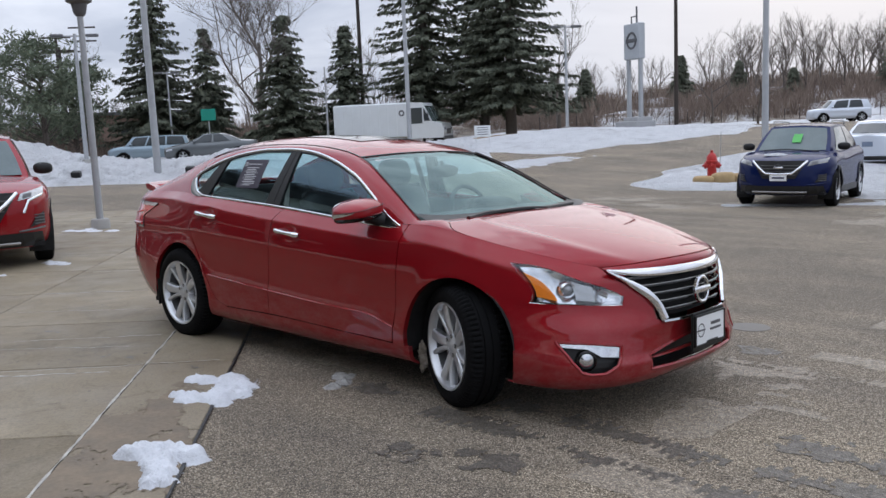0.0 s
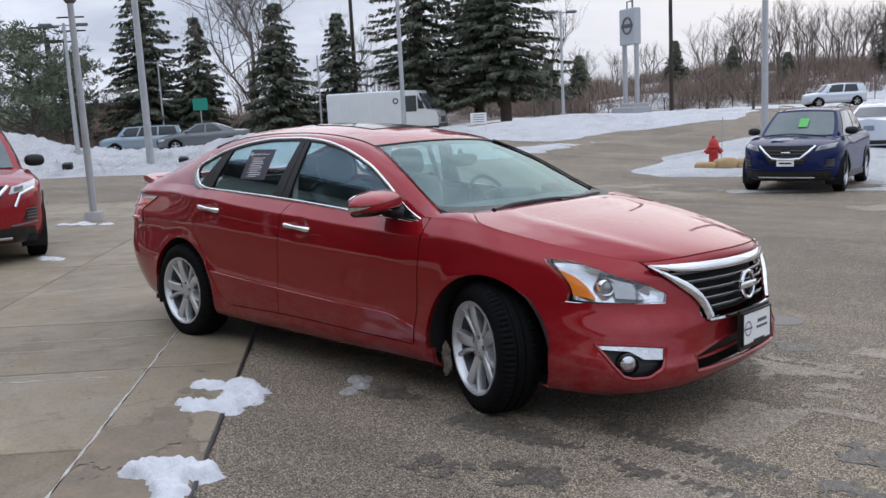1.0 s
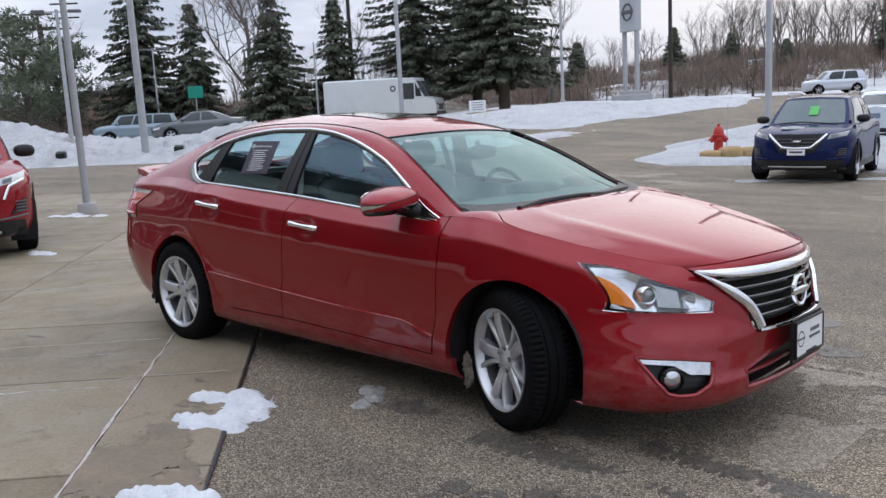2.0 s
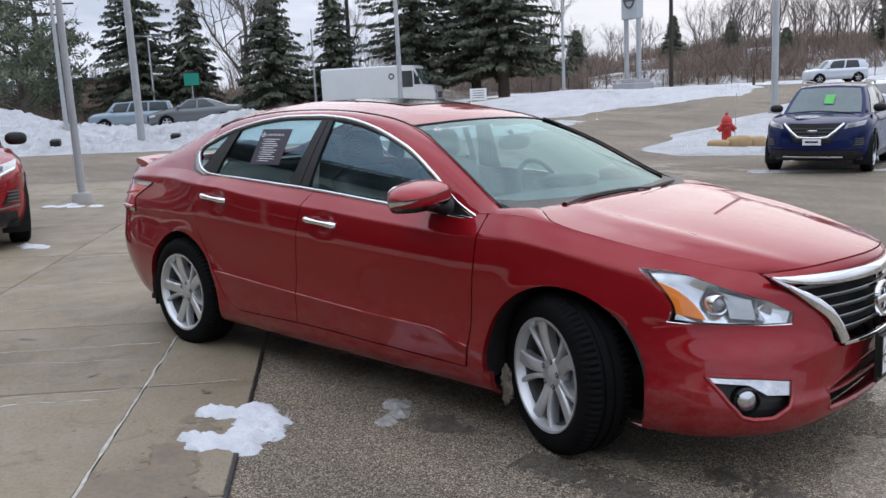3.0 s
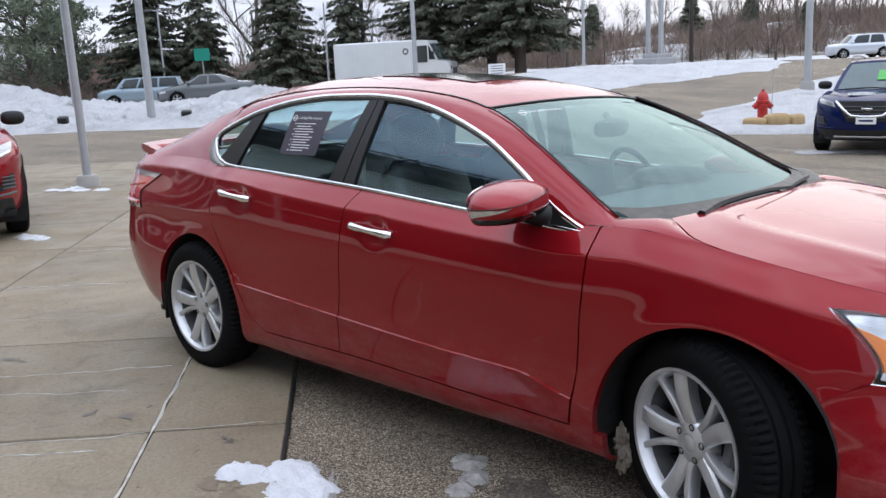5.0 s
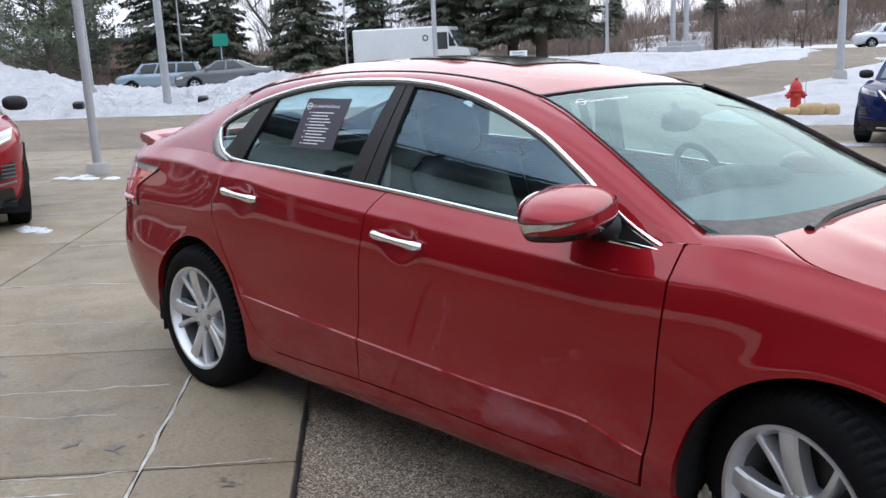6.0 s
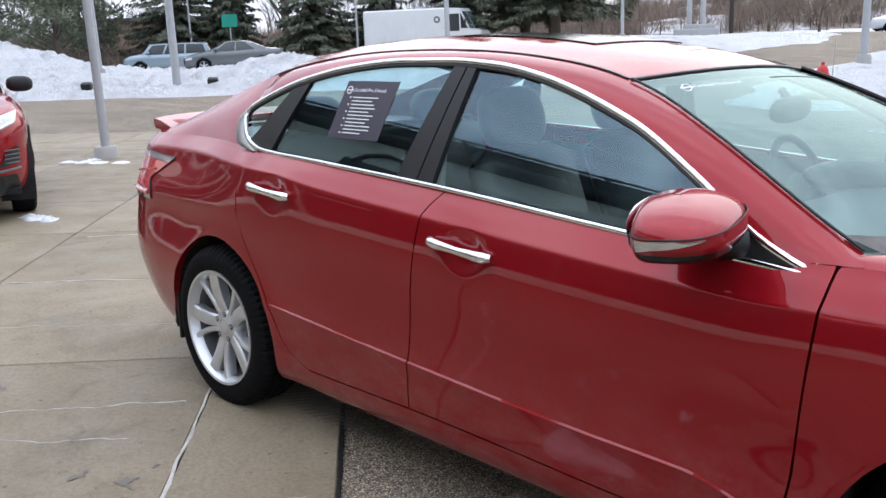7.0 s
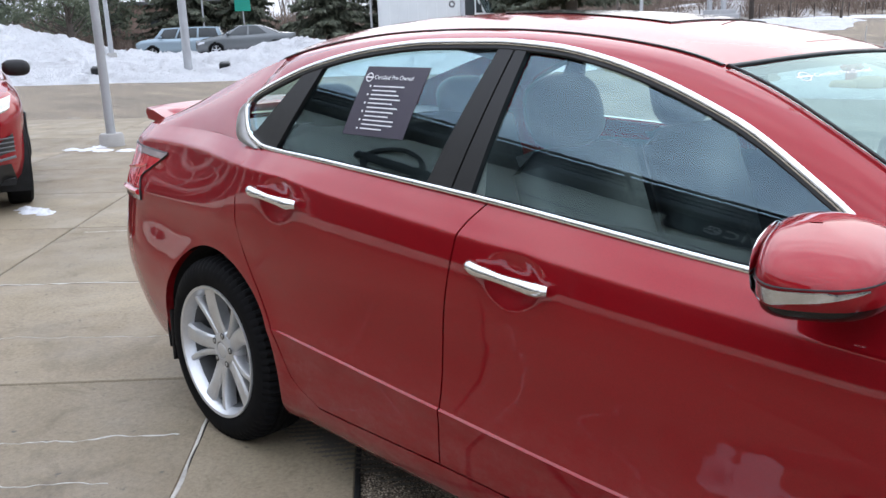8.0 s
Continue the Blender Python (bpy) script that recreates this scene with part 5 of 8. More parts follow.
        y = (0.168 * w + out) * math.copysign(abs(d) ** 0.72, d)
        return mm @ Vector((x, -y, 0.88 * z - 0.006 * y / 0.16 * (z > 0) - 0.10 * max(0, x) * (z > 0.01)))

    def housing(levels):
        return Geo().grid([[mirror_pt(2 * math.pi * k / 48, z) for k in range(48)] for z in levels], close=True)

    shell = housing([-0.038 + 0.108 * k / 26 for k in range(27)])
    low_shell = housing([-0.072, -0.070, -0.067, -0.064, -0.060, -0.055, -0.050, -0.044, -0.038])
    foot = Geo().tube(path3([(2.14, -0.785, 0.972), (2.12, -0.83, 0.985), (2.10, -0.88, 0.995)], 8), lambda t: 0.045 - 0.012 * t, 10)
    sig = Geo().panel([[mirror_pt(radians(162 - 112 * i / 20), 0.004 - (0.036 if i < 9 else 0.036 - 0.028 * (i - 9) / 11) * (1 - j / 5), 0.003) for i in range(21)] for j in range(6)], (-0.005, 0.004, 0))
    part_line = Geo().tube([mirror_pt(2 * math.pi * k / 48, 0.0095) for k in range(49)], 0.0016, 5)
    sail = Geo().add([on_glass(2.02, 0.958, 0.004), on_glass(2.30, 0.942, 0.004), on_glass(2.03, 1.08, 0.002)], [(0, 1, 2)])
    for (ob, s) in zip(both("door_mirror", shell, RED, car, "red door mirror with black base and clear signal", 50), (1, -1)):
        for nm, geo, mt in (("mirror_base", low_shell, GLOSS_BLACK), ("mirror_arm", foot, BLACK), ("turn_signal", sig, REFLECTOR), ("mirror_sail", sail, BLACK), ("mirror_glass", Geo().blob((0.004, 0.115, 0.050), mm @ pose(-0.086, 0.004, 0.0), 20, 8, 0.75), CHROME), ("housing_joint", part_line, BLACK)):
            part(nm, geo if s > 0 else geo.mirrored(), mt, ob, "", 40)
        if s < 0:
            ob.matrix_basis = pose(-0.06, -0.045, -0.05)
    # handles
    for hx, hz, owners in ((1.365, 0.864, front_doors), (0.415, 0.934, rear_doors)):
        pts = []
        for k in range(15):
            u = k / 14
            x = hx - 0.118 + 0.236 * u
            pts.append(on_side(x, hz + 0.010 - 0.020 * u, 0.0) * 1 + Vector((0, -0.010 - 0.030 * math.sin(math.pi * min(1, max(0, (u - 0.0)))) ** 0.5, 0)))
        bar = Geo().tube(pts, lambda t: 0.0175 - 0.005 * math.sin(math.pi * t) ** 2 if 0.06 < t < 0.94 else 0.013, 12)
        for (own, s) in zip(owners, (1, -1)):
            hd = part("door_handle", bar if s > 0 else bar.mirrored(), CHROME, own, "chrome pull handle", 50)
            lock = Geo().box((0.030, 0.012, 0.026), pose(hx - 0.098, -half_width(hx - 0.098, hz) - 0.016, hz + 0.008), 0.005)
            part("lock_cover", lock if s > 0 else lock.mirrored(), CHROME, hd, "", 50)
    # fuel flap
    fuel = Geo().tube([on_side(0.03 + 0.075 * math.cos(a) ** 1, 0.905 + 0.075 * math.sin(a), -0.001) for a in [2 * math.pi * k / 40 for k in range(41)]], 0.0012, 5, False)
    part("fuel_flap_edge", fuel, BLACK, car, "", 40)
    # wipers
    for pts in ([(2.60, -0.55, 0.985), (2.575, -0.35, 1.0), (2.58, -0.02, 1.005), (2.60, 0.18, 0.998)], [(2.61, 0.05, 0.985), (2.555, 0.3, 0.992), (2.50, 0.60, 0.995)]):
        wp = Geo().tube(path3(pts, 20), lambda t: 0.016 - 0.006 * t, 6)
        part("wiper", wp, BLACK, car, "", 40)
    # wheels
    for x, y, s, steer in ((2.776, -0.795, 1, -22), (2.776, 0.795, -1, -22), (0, -0.795, 1, 0), (0, 0.795, -1, 0)):
        wheel(car, pose(x, y, 0.331, 0, 0, steer + (0 if s > 0 else 180)))
    return car


sedan = build_sedan()


# ---- inside the sedan ----
def build_interior(car):
    cloth = LEATHER

    def seat(x, y, rear=False):
        nm = "rear_seat" if rear else "front_seat"
        wide = 1.20 if rear else 0.50
        cushion = Geo().box((0.52, wide, 0.16), pose(x, y, 0.50, 0, -7, 0), 0.05)
        s = part(nm, cushion, cloth, car, "charcoal seat", 50)
        back = Geo().box((0.13, wide, 0.58), pose(x - 0.30, y, 0.82, 0, -20, 0), 0.05)
        part("seat_back", back, cloth, s, "", 50)
        for hy in ((-0.36, 0.36) if rear else (0,)):
            part("head_rest", Geo().blob((0.060, 0.145, 0.105), pose(x - 0.425, y + hy, 1.19 if not rear else 1.13, 0, -16, 0), 18, 10, 0.7), cloth, s, "", 60)
            for px in (-0.05, 0.05):
                part("head_rest_post", Geo().tube([(x - 0.41, y + hy + px, 1.12 if not rear else 1.05), (x - 0.40, y + hy + px, 1.05 if not rear else 1.0)], 0.006, 6), STEEL, s)
        return s

    seat(1.53, -0.37)
    seat(1.45, 0.37)
    seat(0.42, 0, True)
    dash_rows = []
    for k in range(13):
        y = -0.72 + 1.44 * k / 12
        e = (y / 0.72) ** 2
        dash_rows.append([(2.48 - 0.10 * e, y, 0.945), (2.25, y, 0.985), (2.02, y, 0.97), (1.93, y, 0.92), (1.92, y, 0.75), (2.0, y, 0.5)])
    part("dashboard", Geo().grid(dash_rows), GREY_PLASTIC, car, "dark grey dashboard", 50)
    hood_ = Geo().blob((0.16, 0.18, 0.05), pose(1.98, 0.37, 0.985), 18, 8, 0.8)
    part("instrument_hood", hood_, BLACK, car, "", 50)
    wm = pose(1.80, 0.37, 0.93, 0, 66, 0)
    sw = Geo().tube([wm @ Vector((0.185 * math.cos(a), 0.185 * math.sin(a), 0)) for a in [2 * math.pi * k / 40 for k in range(41)]], 0.014, 8, False)
    sw.tube([wm @ Vector((0, 0.18, 0)), wm @ Vector((0, 0, -0.02)), wm @ Vector((0, -0.18, 0))], 0.016, 8).blob((0.06, 0.07, 0.025), wm @ pose(0, 0, -0.01))
    part("steering_wheel", sw, LEATHER, car, "black steering wheel", 50)
    part("interior_mirror", Geo().blob((0.025, 0.125, 0.04), pose(1.90, 0, 1.225, 0, 10, 0), 20, 8, 0.7), BLACK, car, "black interior mirror", 50)
    part("mirror_stalk", Geo().tube([(1.905, 0, 1.235), (1.865, 0, 1.285)], 0.012, 6), BLACK, car)
    part("parcel_shelf", Geo().box((0.50, 1.2, 0.02), pose(-0.35, 0, 1.06), 0.004), GREY_PLASTIC, car, "", 30)
    for s in (1, -1):
        rows = [[(x, -s * 0.72, z) for x in [0.3 + 1.95 * k / 20 for k in range(21)]] for z in (0.35, 0.7, 0.98)]
        part("door_lining", Geo().grid(rows), LEATHER, car, "", 0)
        belt = [Vector((1.02, -s * 0.60, 1.30)), Vector((1.05, -s * 0.66, 1.05)), Vector((1.06, -s * 0.70, 0.7))]
        part("seat_belt", Geo().strip(path3(belt, 12), (0, -s, 0), 0.048, 0.003), HEADLINER, car, "pale grey seat belt", 40)
        part("belt_anchor", Geo().box((0.03, 0.015, 0.07), pose(1.04, -s * 0.60, 1.285), 0.005), HEADLINER, car, "", 40)
    # stickers
    plum = plain("dark_plum_vinyl", (0.035, 0.028, 0.045), 0.5, 0, 0.1, 30)
    pale = plain("white_print", (0.75, 0.75, 0.76), 0.6, 0, 0.03, 40)
    x0, z0, w, h = 0.72, 1.222, 0.265, 0.168

    def stick(x, z):
        return on_glass(x, z, 0.0005)

    def place_on_glass(x, z, out):
        ax, az = (stick(x + 0.02, z) - stick(x - 0.02, z)).normalized(), (stick(x, z + 0.02) - stick(x, z - 0.02)).normalized()
        nn = ax.cross(az).normalized()
        m = Matrix((ax, az, nn)).transposed().to_4x4()
        m.translation = stick(x, z) + nn * out
        return m

    def spot(u, v, out):
        return place_on_glass(x0 + u, z0 + v * 0.93, out)

    sheet = Geo().panel([[on_glass(x0 - w / 2 + w * i / 12 + 0.02 * (j / 8 - 0.5), z0 + (j / 8 - 0.5) * h * 1.14, -0.0062) for i in range(13)] for j in range(9)], (0, 0.001, 0))
    sticker = part("window_sticker", sheet, plum, car, "dark window sticker with white print", 0)
    sm = spot(-0.098, 0.070, -0.0052)
    part("sticker_print", Geo().lathe([(0.011, 0.0), (0.013, 0.0003), (0.015, 0.0)], 20, sm).box((0.036, 0.004, 0.0005), sm), pale, sticker, "", 0)
    for k in range(11):
        zz = 0.044 - 0.0126 * k
        wd = 0.132 - 0.028 * (k % 3 == 1) - 0.012 * (k % 4 == 2)
        part("print_bar", Geo().box((wd, 0.0036, 0.0005), spot(-0.070 + wd / 2 + 0.002, zz, -0.0054)), pale, sticker, "", 0)
        if k % 2 == 0:
            part("print_dot", Geo().box((0.006, 0.006, 0.0005), spot(-0.082, zz, -0.0054)), pale, sticker, "", 0)

    def words(text, m, size, material, parent):
        c = bpy.data.curves.new("printed_words", "FONT")
        c.body, c.size, c.align_x, c.align_y = text, size, "LEFT", "CENTER"
        c.materials.append(material)
        ob = new("printed_words", c)
        ob.parent, ob.matrix_basis = parent, m
        return ob

    words("Certified Pre-Owned", spot(-0.076, 0.070, -0.0050), 0.0195, pale, sticker)
    # strip across the top of the windscreen
    base = Vector((1.858, -0.553, 1.303))
    ax, up_ = Vector((0.45, 0.89, 0.06)).normalized(), Vector((-0.74, 0.30, 0.60)).normalized()
    nn = ax.cross(up_).normalized()
    up_ = nn.cross(ax)
    bm_ = Matrix((ax, up_, nn)).transposed().to_4x4()
    bm_.translation = base + nn * 0.012
    band = part("windscreen_sticker", Geo().lathe([(0.012, 0.0), (0.0135, 0.001), (0.015, 0.0)], 24, bm_ @ pose(0, 0.0, 0)).box((0.040, 0.004, 0.001), bm_), pale, car, "white ring and print on the windscreen", 0)
    words("Certified Pre-Owned", bm_ @ pose(0.022, 0.0, 0.001), 0.0165, pale, band)


build_interior(sedan)


# ---- other vehicles ----
CAR_GLASS = plain("dark_car_glass", (0.035, 0.042, 0.045), 0.05, 0, 0.15, 3)
# paler copy of the car glass, sky light put into its colour
PALE_GLASS = plain("sky_lit_car_glass", (0.10, 0.13, 0.13), 0.05, 0, 0.15, 3)


def simple_wheel(parent, x, y, r, w, s):
    hub = new("wheel")
    hub.parent = parent
    hub.matrix_basis = pose(x, y, r, 0, 0, 0 if s < 0 else 180)
    turn = pose(0, 0, 0, 90).inverted()
    part("tyre", Geo().lathe([(r * 0.64, -w * 0.48), (r * 0.72, -w * 0.5), (r * 0.93, -w * 0.46), (r, -w * 0.36), (r, w * 0.36), (r * 0.93, w * 0.46), (r * 0.64, w * 0.48)], 36, turn), RUBBER, hub, "", 40)
    part("rim", Geo().lathe([(r * 0.66, w * 0.3), (r * 0.6, -w * 0.25), (r * 0.66, -w * 0.49), (r * 0.68, -w * 0.48)], 30, turn), ALLOY, hub, "", 40)
    # near-black disc painting in the shade inside the rim
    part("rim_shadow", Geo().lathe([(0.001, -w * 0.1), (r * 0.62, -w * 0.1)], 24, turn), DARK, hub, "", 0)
    for k in range(5):
        part("spoke", Geo().box((r * 0.19, 0.03, r * 0.6), pose(0, 0, 0, 0, 72 * k, 0) @ pose(0, -w * 0.36, r * 0.33), 0.012), ALLOY, hub, "", 40)
    part("hub_cap", Geo().lathe([(0.001, -w * 0.44), (r * 0.14, -w * 0.42), (r * 0.18, -w * 0.3)], 16, turn), ALLOY, hub, "", 40)
    return hub


class Shell:
    """The surface of a simple vehicle: nose at +x, plan rounded at both ends."""

    def __init__(self, front, rear, width, low, top, cab, wheels, tyre, nf=2.6, nr=3.2, round_f=1.0, round_r=0.8):
        self.front, self.rear, self.w, self.low, self.top, self.cab = front, rear, width / 2, low, top, cab
        self.wheels, self.tyre, self.nf, self.nr = wheels, tyre, nf, nr
        self.x0, self.x1 = front - round_f, rear + round_r

    def lean(self, z, x):
        t = (z - self.low) / max(0.1, self.top(x) - self.low)
        return spline((0, 0.90), (0.10, 0.965), (0.3, 1.0), (0.55, 0.985), (0.78, 0.99), (0.92, 0.955), (1.0, 0.885))(t)

    def point(self, a, v, out=0.0):
        """a runs 0 (nose) to 1 (tail) round the right side; v from sill to top edge."""
        bow = 0.94 + 0.06 * math.sin(math.pi * min(1, max(0, v)))
        def plan(z):
            w = self.w + out
            if a < 0.3:
                th = math.pi / 2 * a / 0.3
                x = self.x0 + (self.front - self.x0) * self.bulge(z) * math.cos(th) ** (2 / self.nf) + out * math.cos(th)
                y = w * math.sin(th) ** (2 / self.nf)
            elif a > 0.7:
                th = math.pi / 2 * (1 - a) / 0.3
                x = self.x1 - (self.x1 - self.rear) * math.cos(th) ** (2 / self.nr) - out * math.cos(th)
                y = w * math.sin(th) ** (2 / self.nr)
            else:
                x = self.x0 + (self.x1 - self.x0) * (a - 0.3) / 0.4
                y = w
            return x, y
        x, y = plan(0.6)
        z = self.low + (self.top(x) - self.low) * v
        x, y = plan(z)
        return Vector((x, -y * self.lean(z, x), z))

    def bulge(self, z):
        return spline((0.2, 0.90), (0.35, 0.985), (0.55, 1.0), (0.75, 0.99), (0.95, 0.95), (1.15, 0.9))(z)

    def at_x(self, x, z, out=0.0):
        a = 0.3 + 0.4 * (x - self.x0) / (self.x1 - self.x0)
        return self.point(min(0.7, max(0.3, a)), (z - self.low) / (self.top(x) - self.low), out)

    def nose(self, y, z, out=0.0):
        lo, hi = 0.0, 0.3
        for _ in range(24):
            mid = (lo + hi) / 2
            x = self.point(mid, 0.5).x
            v = (z - self.low) / (self.top(x) - self.low)
            if -self.point(mid, v, out).y < abs(y):
                lo = mid
            else:
                hi = mid
        x = self.point(lo, 0.5).x
        q = self.point(lo, (z - self.low) / (self.top(x) - self.low), out)
        return q if y <= 0 else flip(q)


def vehicle(name, m, label, shell, colour, glass_m=CAR_GLASS, group="", cladding=False, doors=(), rack=False, cat="car"):
    car = thing(name, m, label, cat, group)
    S = shell
    na, nv = 90, 12
    loop = [[S.point(i / (na - 1), j / (nv - 1)) for i in range(na)] for j in range(nv)]

    def clear(q):
        return all(math.hypot(q.x - wx, q.z - S.tyre) > S.tyre * 1.14 for wx in S.wheels) or abs(q.y) < S.w * 0.6

    body = Geo()
    rows = [r + [flip(q) for q in reversed(r)] for r in loop]
    body.grid(rows, lambda i, j: clear((rows[i][j] + rows[i + 1][(j + 1) % len(rows[0])]) / 2), close=True)
    top = loop[-1]
    lid = []
    for q in top:
        lid.append([Vector((q.x, q.y * (1 - 2 * k / 10), q.z + 0.05 * math.sin(math.pi * k / 10) ** 0.7)) for k in range(11)])
    body.grid(lid)
    b = part("body", body, colour, car, "", 45)
    # wheel housings and floor, their shade painted near-black
    wells = Geo()
    for wx in S.wheels:
        for s in (1, -1):
            wells.grid([[(wx + r * math.cos(a), -s * (S.w - d), S.tyre + r * math.sin(a)) for a in [math.pi * (-0.15 + 1.3 * k / 18) for k in range(19)]] for r, d in ((S.tyre * 1.22, 0.02), (S.tyre * 1.22, 0.30), (0.01, 0.30))])
    wells.box((S.front - S.rear - 0.5, S.w * 1.7, 0.05), pose((S.front + S.rear) / 2, 0, S.low + 0.03))
    part("wheel_housing", wells, DARK, car, "", 0)
    if cladding:
        for wx in S.wheels:
            for s in (1, -1):
                arc = [S.at_x(wx + S.tyre * 1.2 * math.cos(a), max(S.low + 0.02, S.tyre + S.tyre * 1.2 * math.sin(a)), 0.008) for a in [math.pi * (-0.12 + 1.24 * k / 20) for k in range(21)]]
                part("arch_cladding", Geo().strip([q if s > 0 else flip(q) for q in arc], (0, -s, 0), 0.07, 0.03), BLACK, car, "", 40)
        for s in (1, -1):
            st = [S.at_x(S.wheels[1] + 0.4 + (S.wheels[0] - S.wheels[1] - 0.8) * k / 10, S.low + 0.07, 0.008) for k in range(11)]
            part("sill_cladding", Geo().strip([q if s > 0 else flip(q) for q in st], (0, -s, 0), 0.14, 0.03), BLACK, car, "", 40)
    xa, xb, xc, xd, zr, yt = S.cab
    def rim(x):
        t = S.top(x)
        return t + 0.005
    base_w = S.w * 0.86
    # cabin: roof, pillars, glass
    def side_pt(u, v):
        lo = Vector((xa + (xd - xa) * u, -base_w * (1 - 0.10 * abs(2 * u - 1) ** 4), rim(xa + (xd - xa) * u)))
        hi = Vector((xb + (xc - xb) * u, -yt * (1 - 0.06 * abs(2 * u - 1) ** 3), zr - 0.05 * abs(2 * u - 1) ** 2.5 - 0.02))
        q = lo.lerp(hi, v)
        q.y -= 0.025 * math.sin(math.pi * v)
        return q
    cabin = Geo()
    rows = [[side_pt(i / 24, j / 8) for i in range(25)] for j in range(9)]
    cabin.grid(rows).grid([[flip(q) for q in r] for r in rows])
    roof = [[Vector((q.x + 0.06 * math.sin(math.pi * k / 10) * (1 - 2 * i / 24), q.y * (1 - 2 * k / 10), q.z + 0.035 * math.sin(math.pi * k / 10) ** 0.7)) for k in range(11)] for i, q in enumerate(rows[-1])]
    cabin.grid(roof)
    for i in (0, 24):
        s = 1 if i == 0 else -1
        cabin.grid([[Vector((rows[j][i].x + s * 0.10 * math.sin(math.pi * k / 10) * (1 - 0.4 * j / 8), rows[j][i].y * (1 - 2 * k / 10), rows[j][i].z + 0.03 * math.sin(math.pi * k / 10) * j / 8)) for k in range(11)] for j in range(9)])
    part("cabin", cabin, colour, car, "", 45)

    def pane(nm, rows_, mt):
        part(nm, Geo().grid(rows_), mt, car, "", 0)

    def front_pt(k, v, end=0, out=0.008):
        i = end * 24
        s = 1 if end == 0 else -1
        j = v * 8
        j0 = min(7, int(j))
        q = rows[j0][i].lerp(rows[j0 + 1][i], j - j0)
        return Vector((q.x + s * (0.10 * math.sin(math.pi * k) * (1 - 0.4 * v) + out), q.y * (1 - 2 * k), q.z + 0.03 * math.sin(math.pi * k) * v + out))
    pane("windscreen", [[front_pt(0.05 + 0.9 * k / 12, 0.06 + 0.86 * j / 6) for k in range(13)] for j in range(7)], glass_m)
    pane("rear_window", [[front_pt(0.07 + 0.86 * k / 12, 0.12 + 0.74 * j / 6, 1) for k in range(13)] for j in range(7)], CAR_GLASS)
    for u0, u1 in doors or ((0.10, 0.44), (0.48, 0.80)):
        for s in (1, -1):
            rw = [[side_pt(u0 + (u1 - u0) * i / 10, 0.05 + 0.86 * j / 6) + Vector((0, -0.008, 0)) for i in range(11)] for j in range(7)]
            pane("side_window", [[q if s > 0 else flip(q) for q in r] for r in rw], glass_m if u0 < 0.3 else CAR_GLASS)
    for s in (1, -1):
        q = side_pt(0.10, 0.05)
        mir = part("door_mirror", Geo().blob((0.07, 0.12, 0.075), pose(q.x - 0.02, s * (abs(q.y) + 0.16), q.z + 0.08), 14, 8, 0.75), BLACK if cladding else colour, car, "", 50)
        if rack:
            part("roof_rail", Geo().tube(path3([(xb - 0.15, s * yt * 0.93, zr + 0.0), (xb - 0.3, s * yt * 0.95, zr + 0.055), (xc + 0.3, s * yt * 0.95, zr + 0.05), (xc + 0.15, s * yt * 0.93, zr)], 16), 0.016, 6), STEEL, car, "", 50)
    for wx in S.wheels:
        for s in (1, -1):
            simple_wheel(car, wx, s * (S.w - 0.11), S.tyre, 0.22, s)
    return car


def lamp_patch(S, pts, out, n=8):
    """A quad on the nose: four (y, z) corners."""
    a, b, c, d = pts
    rows = []
    for j in range(n):
        v = j / (n - 1)
        row = []
        for i in range(n):
            u = i / (n - 1)
            y = (a[0] * (1 - u) + b[0] * u) * (1 - v) + (d[0] * (1 - u) + c[0] * u) * v
            z = (a[1] * (1 - u) + b[1] * u) * (1 - v) + (d[1] * (1 - u) + c[1] * u) * v
            row.append(S.nose(y, z, out))
        rows.append(row)
    return Geo().grid(rows)


GREY_LENS = plain("dim_lamp_lens", (0.22, 0.225, 0.23), 0.1, 0.3, 0.2, 25, 0, 1.0)


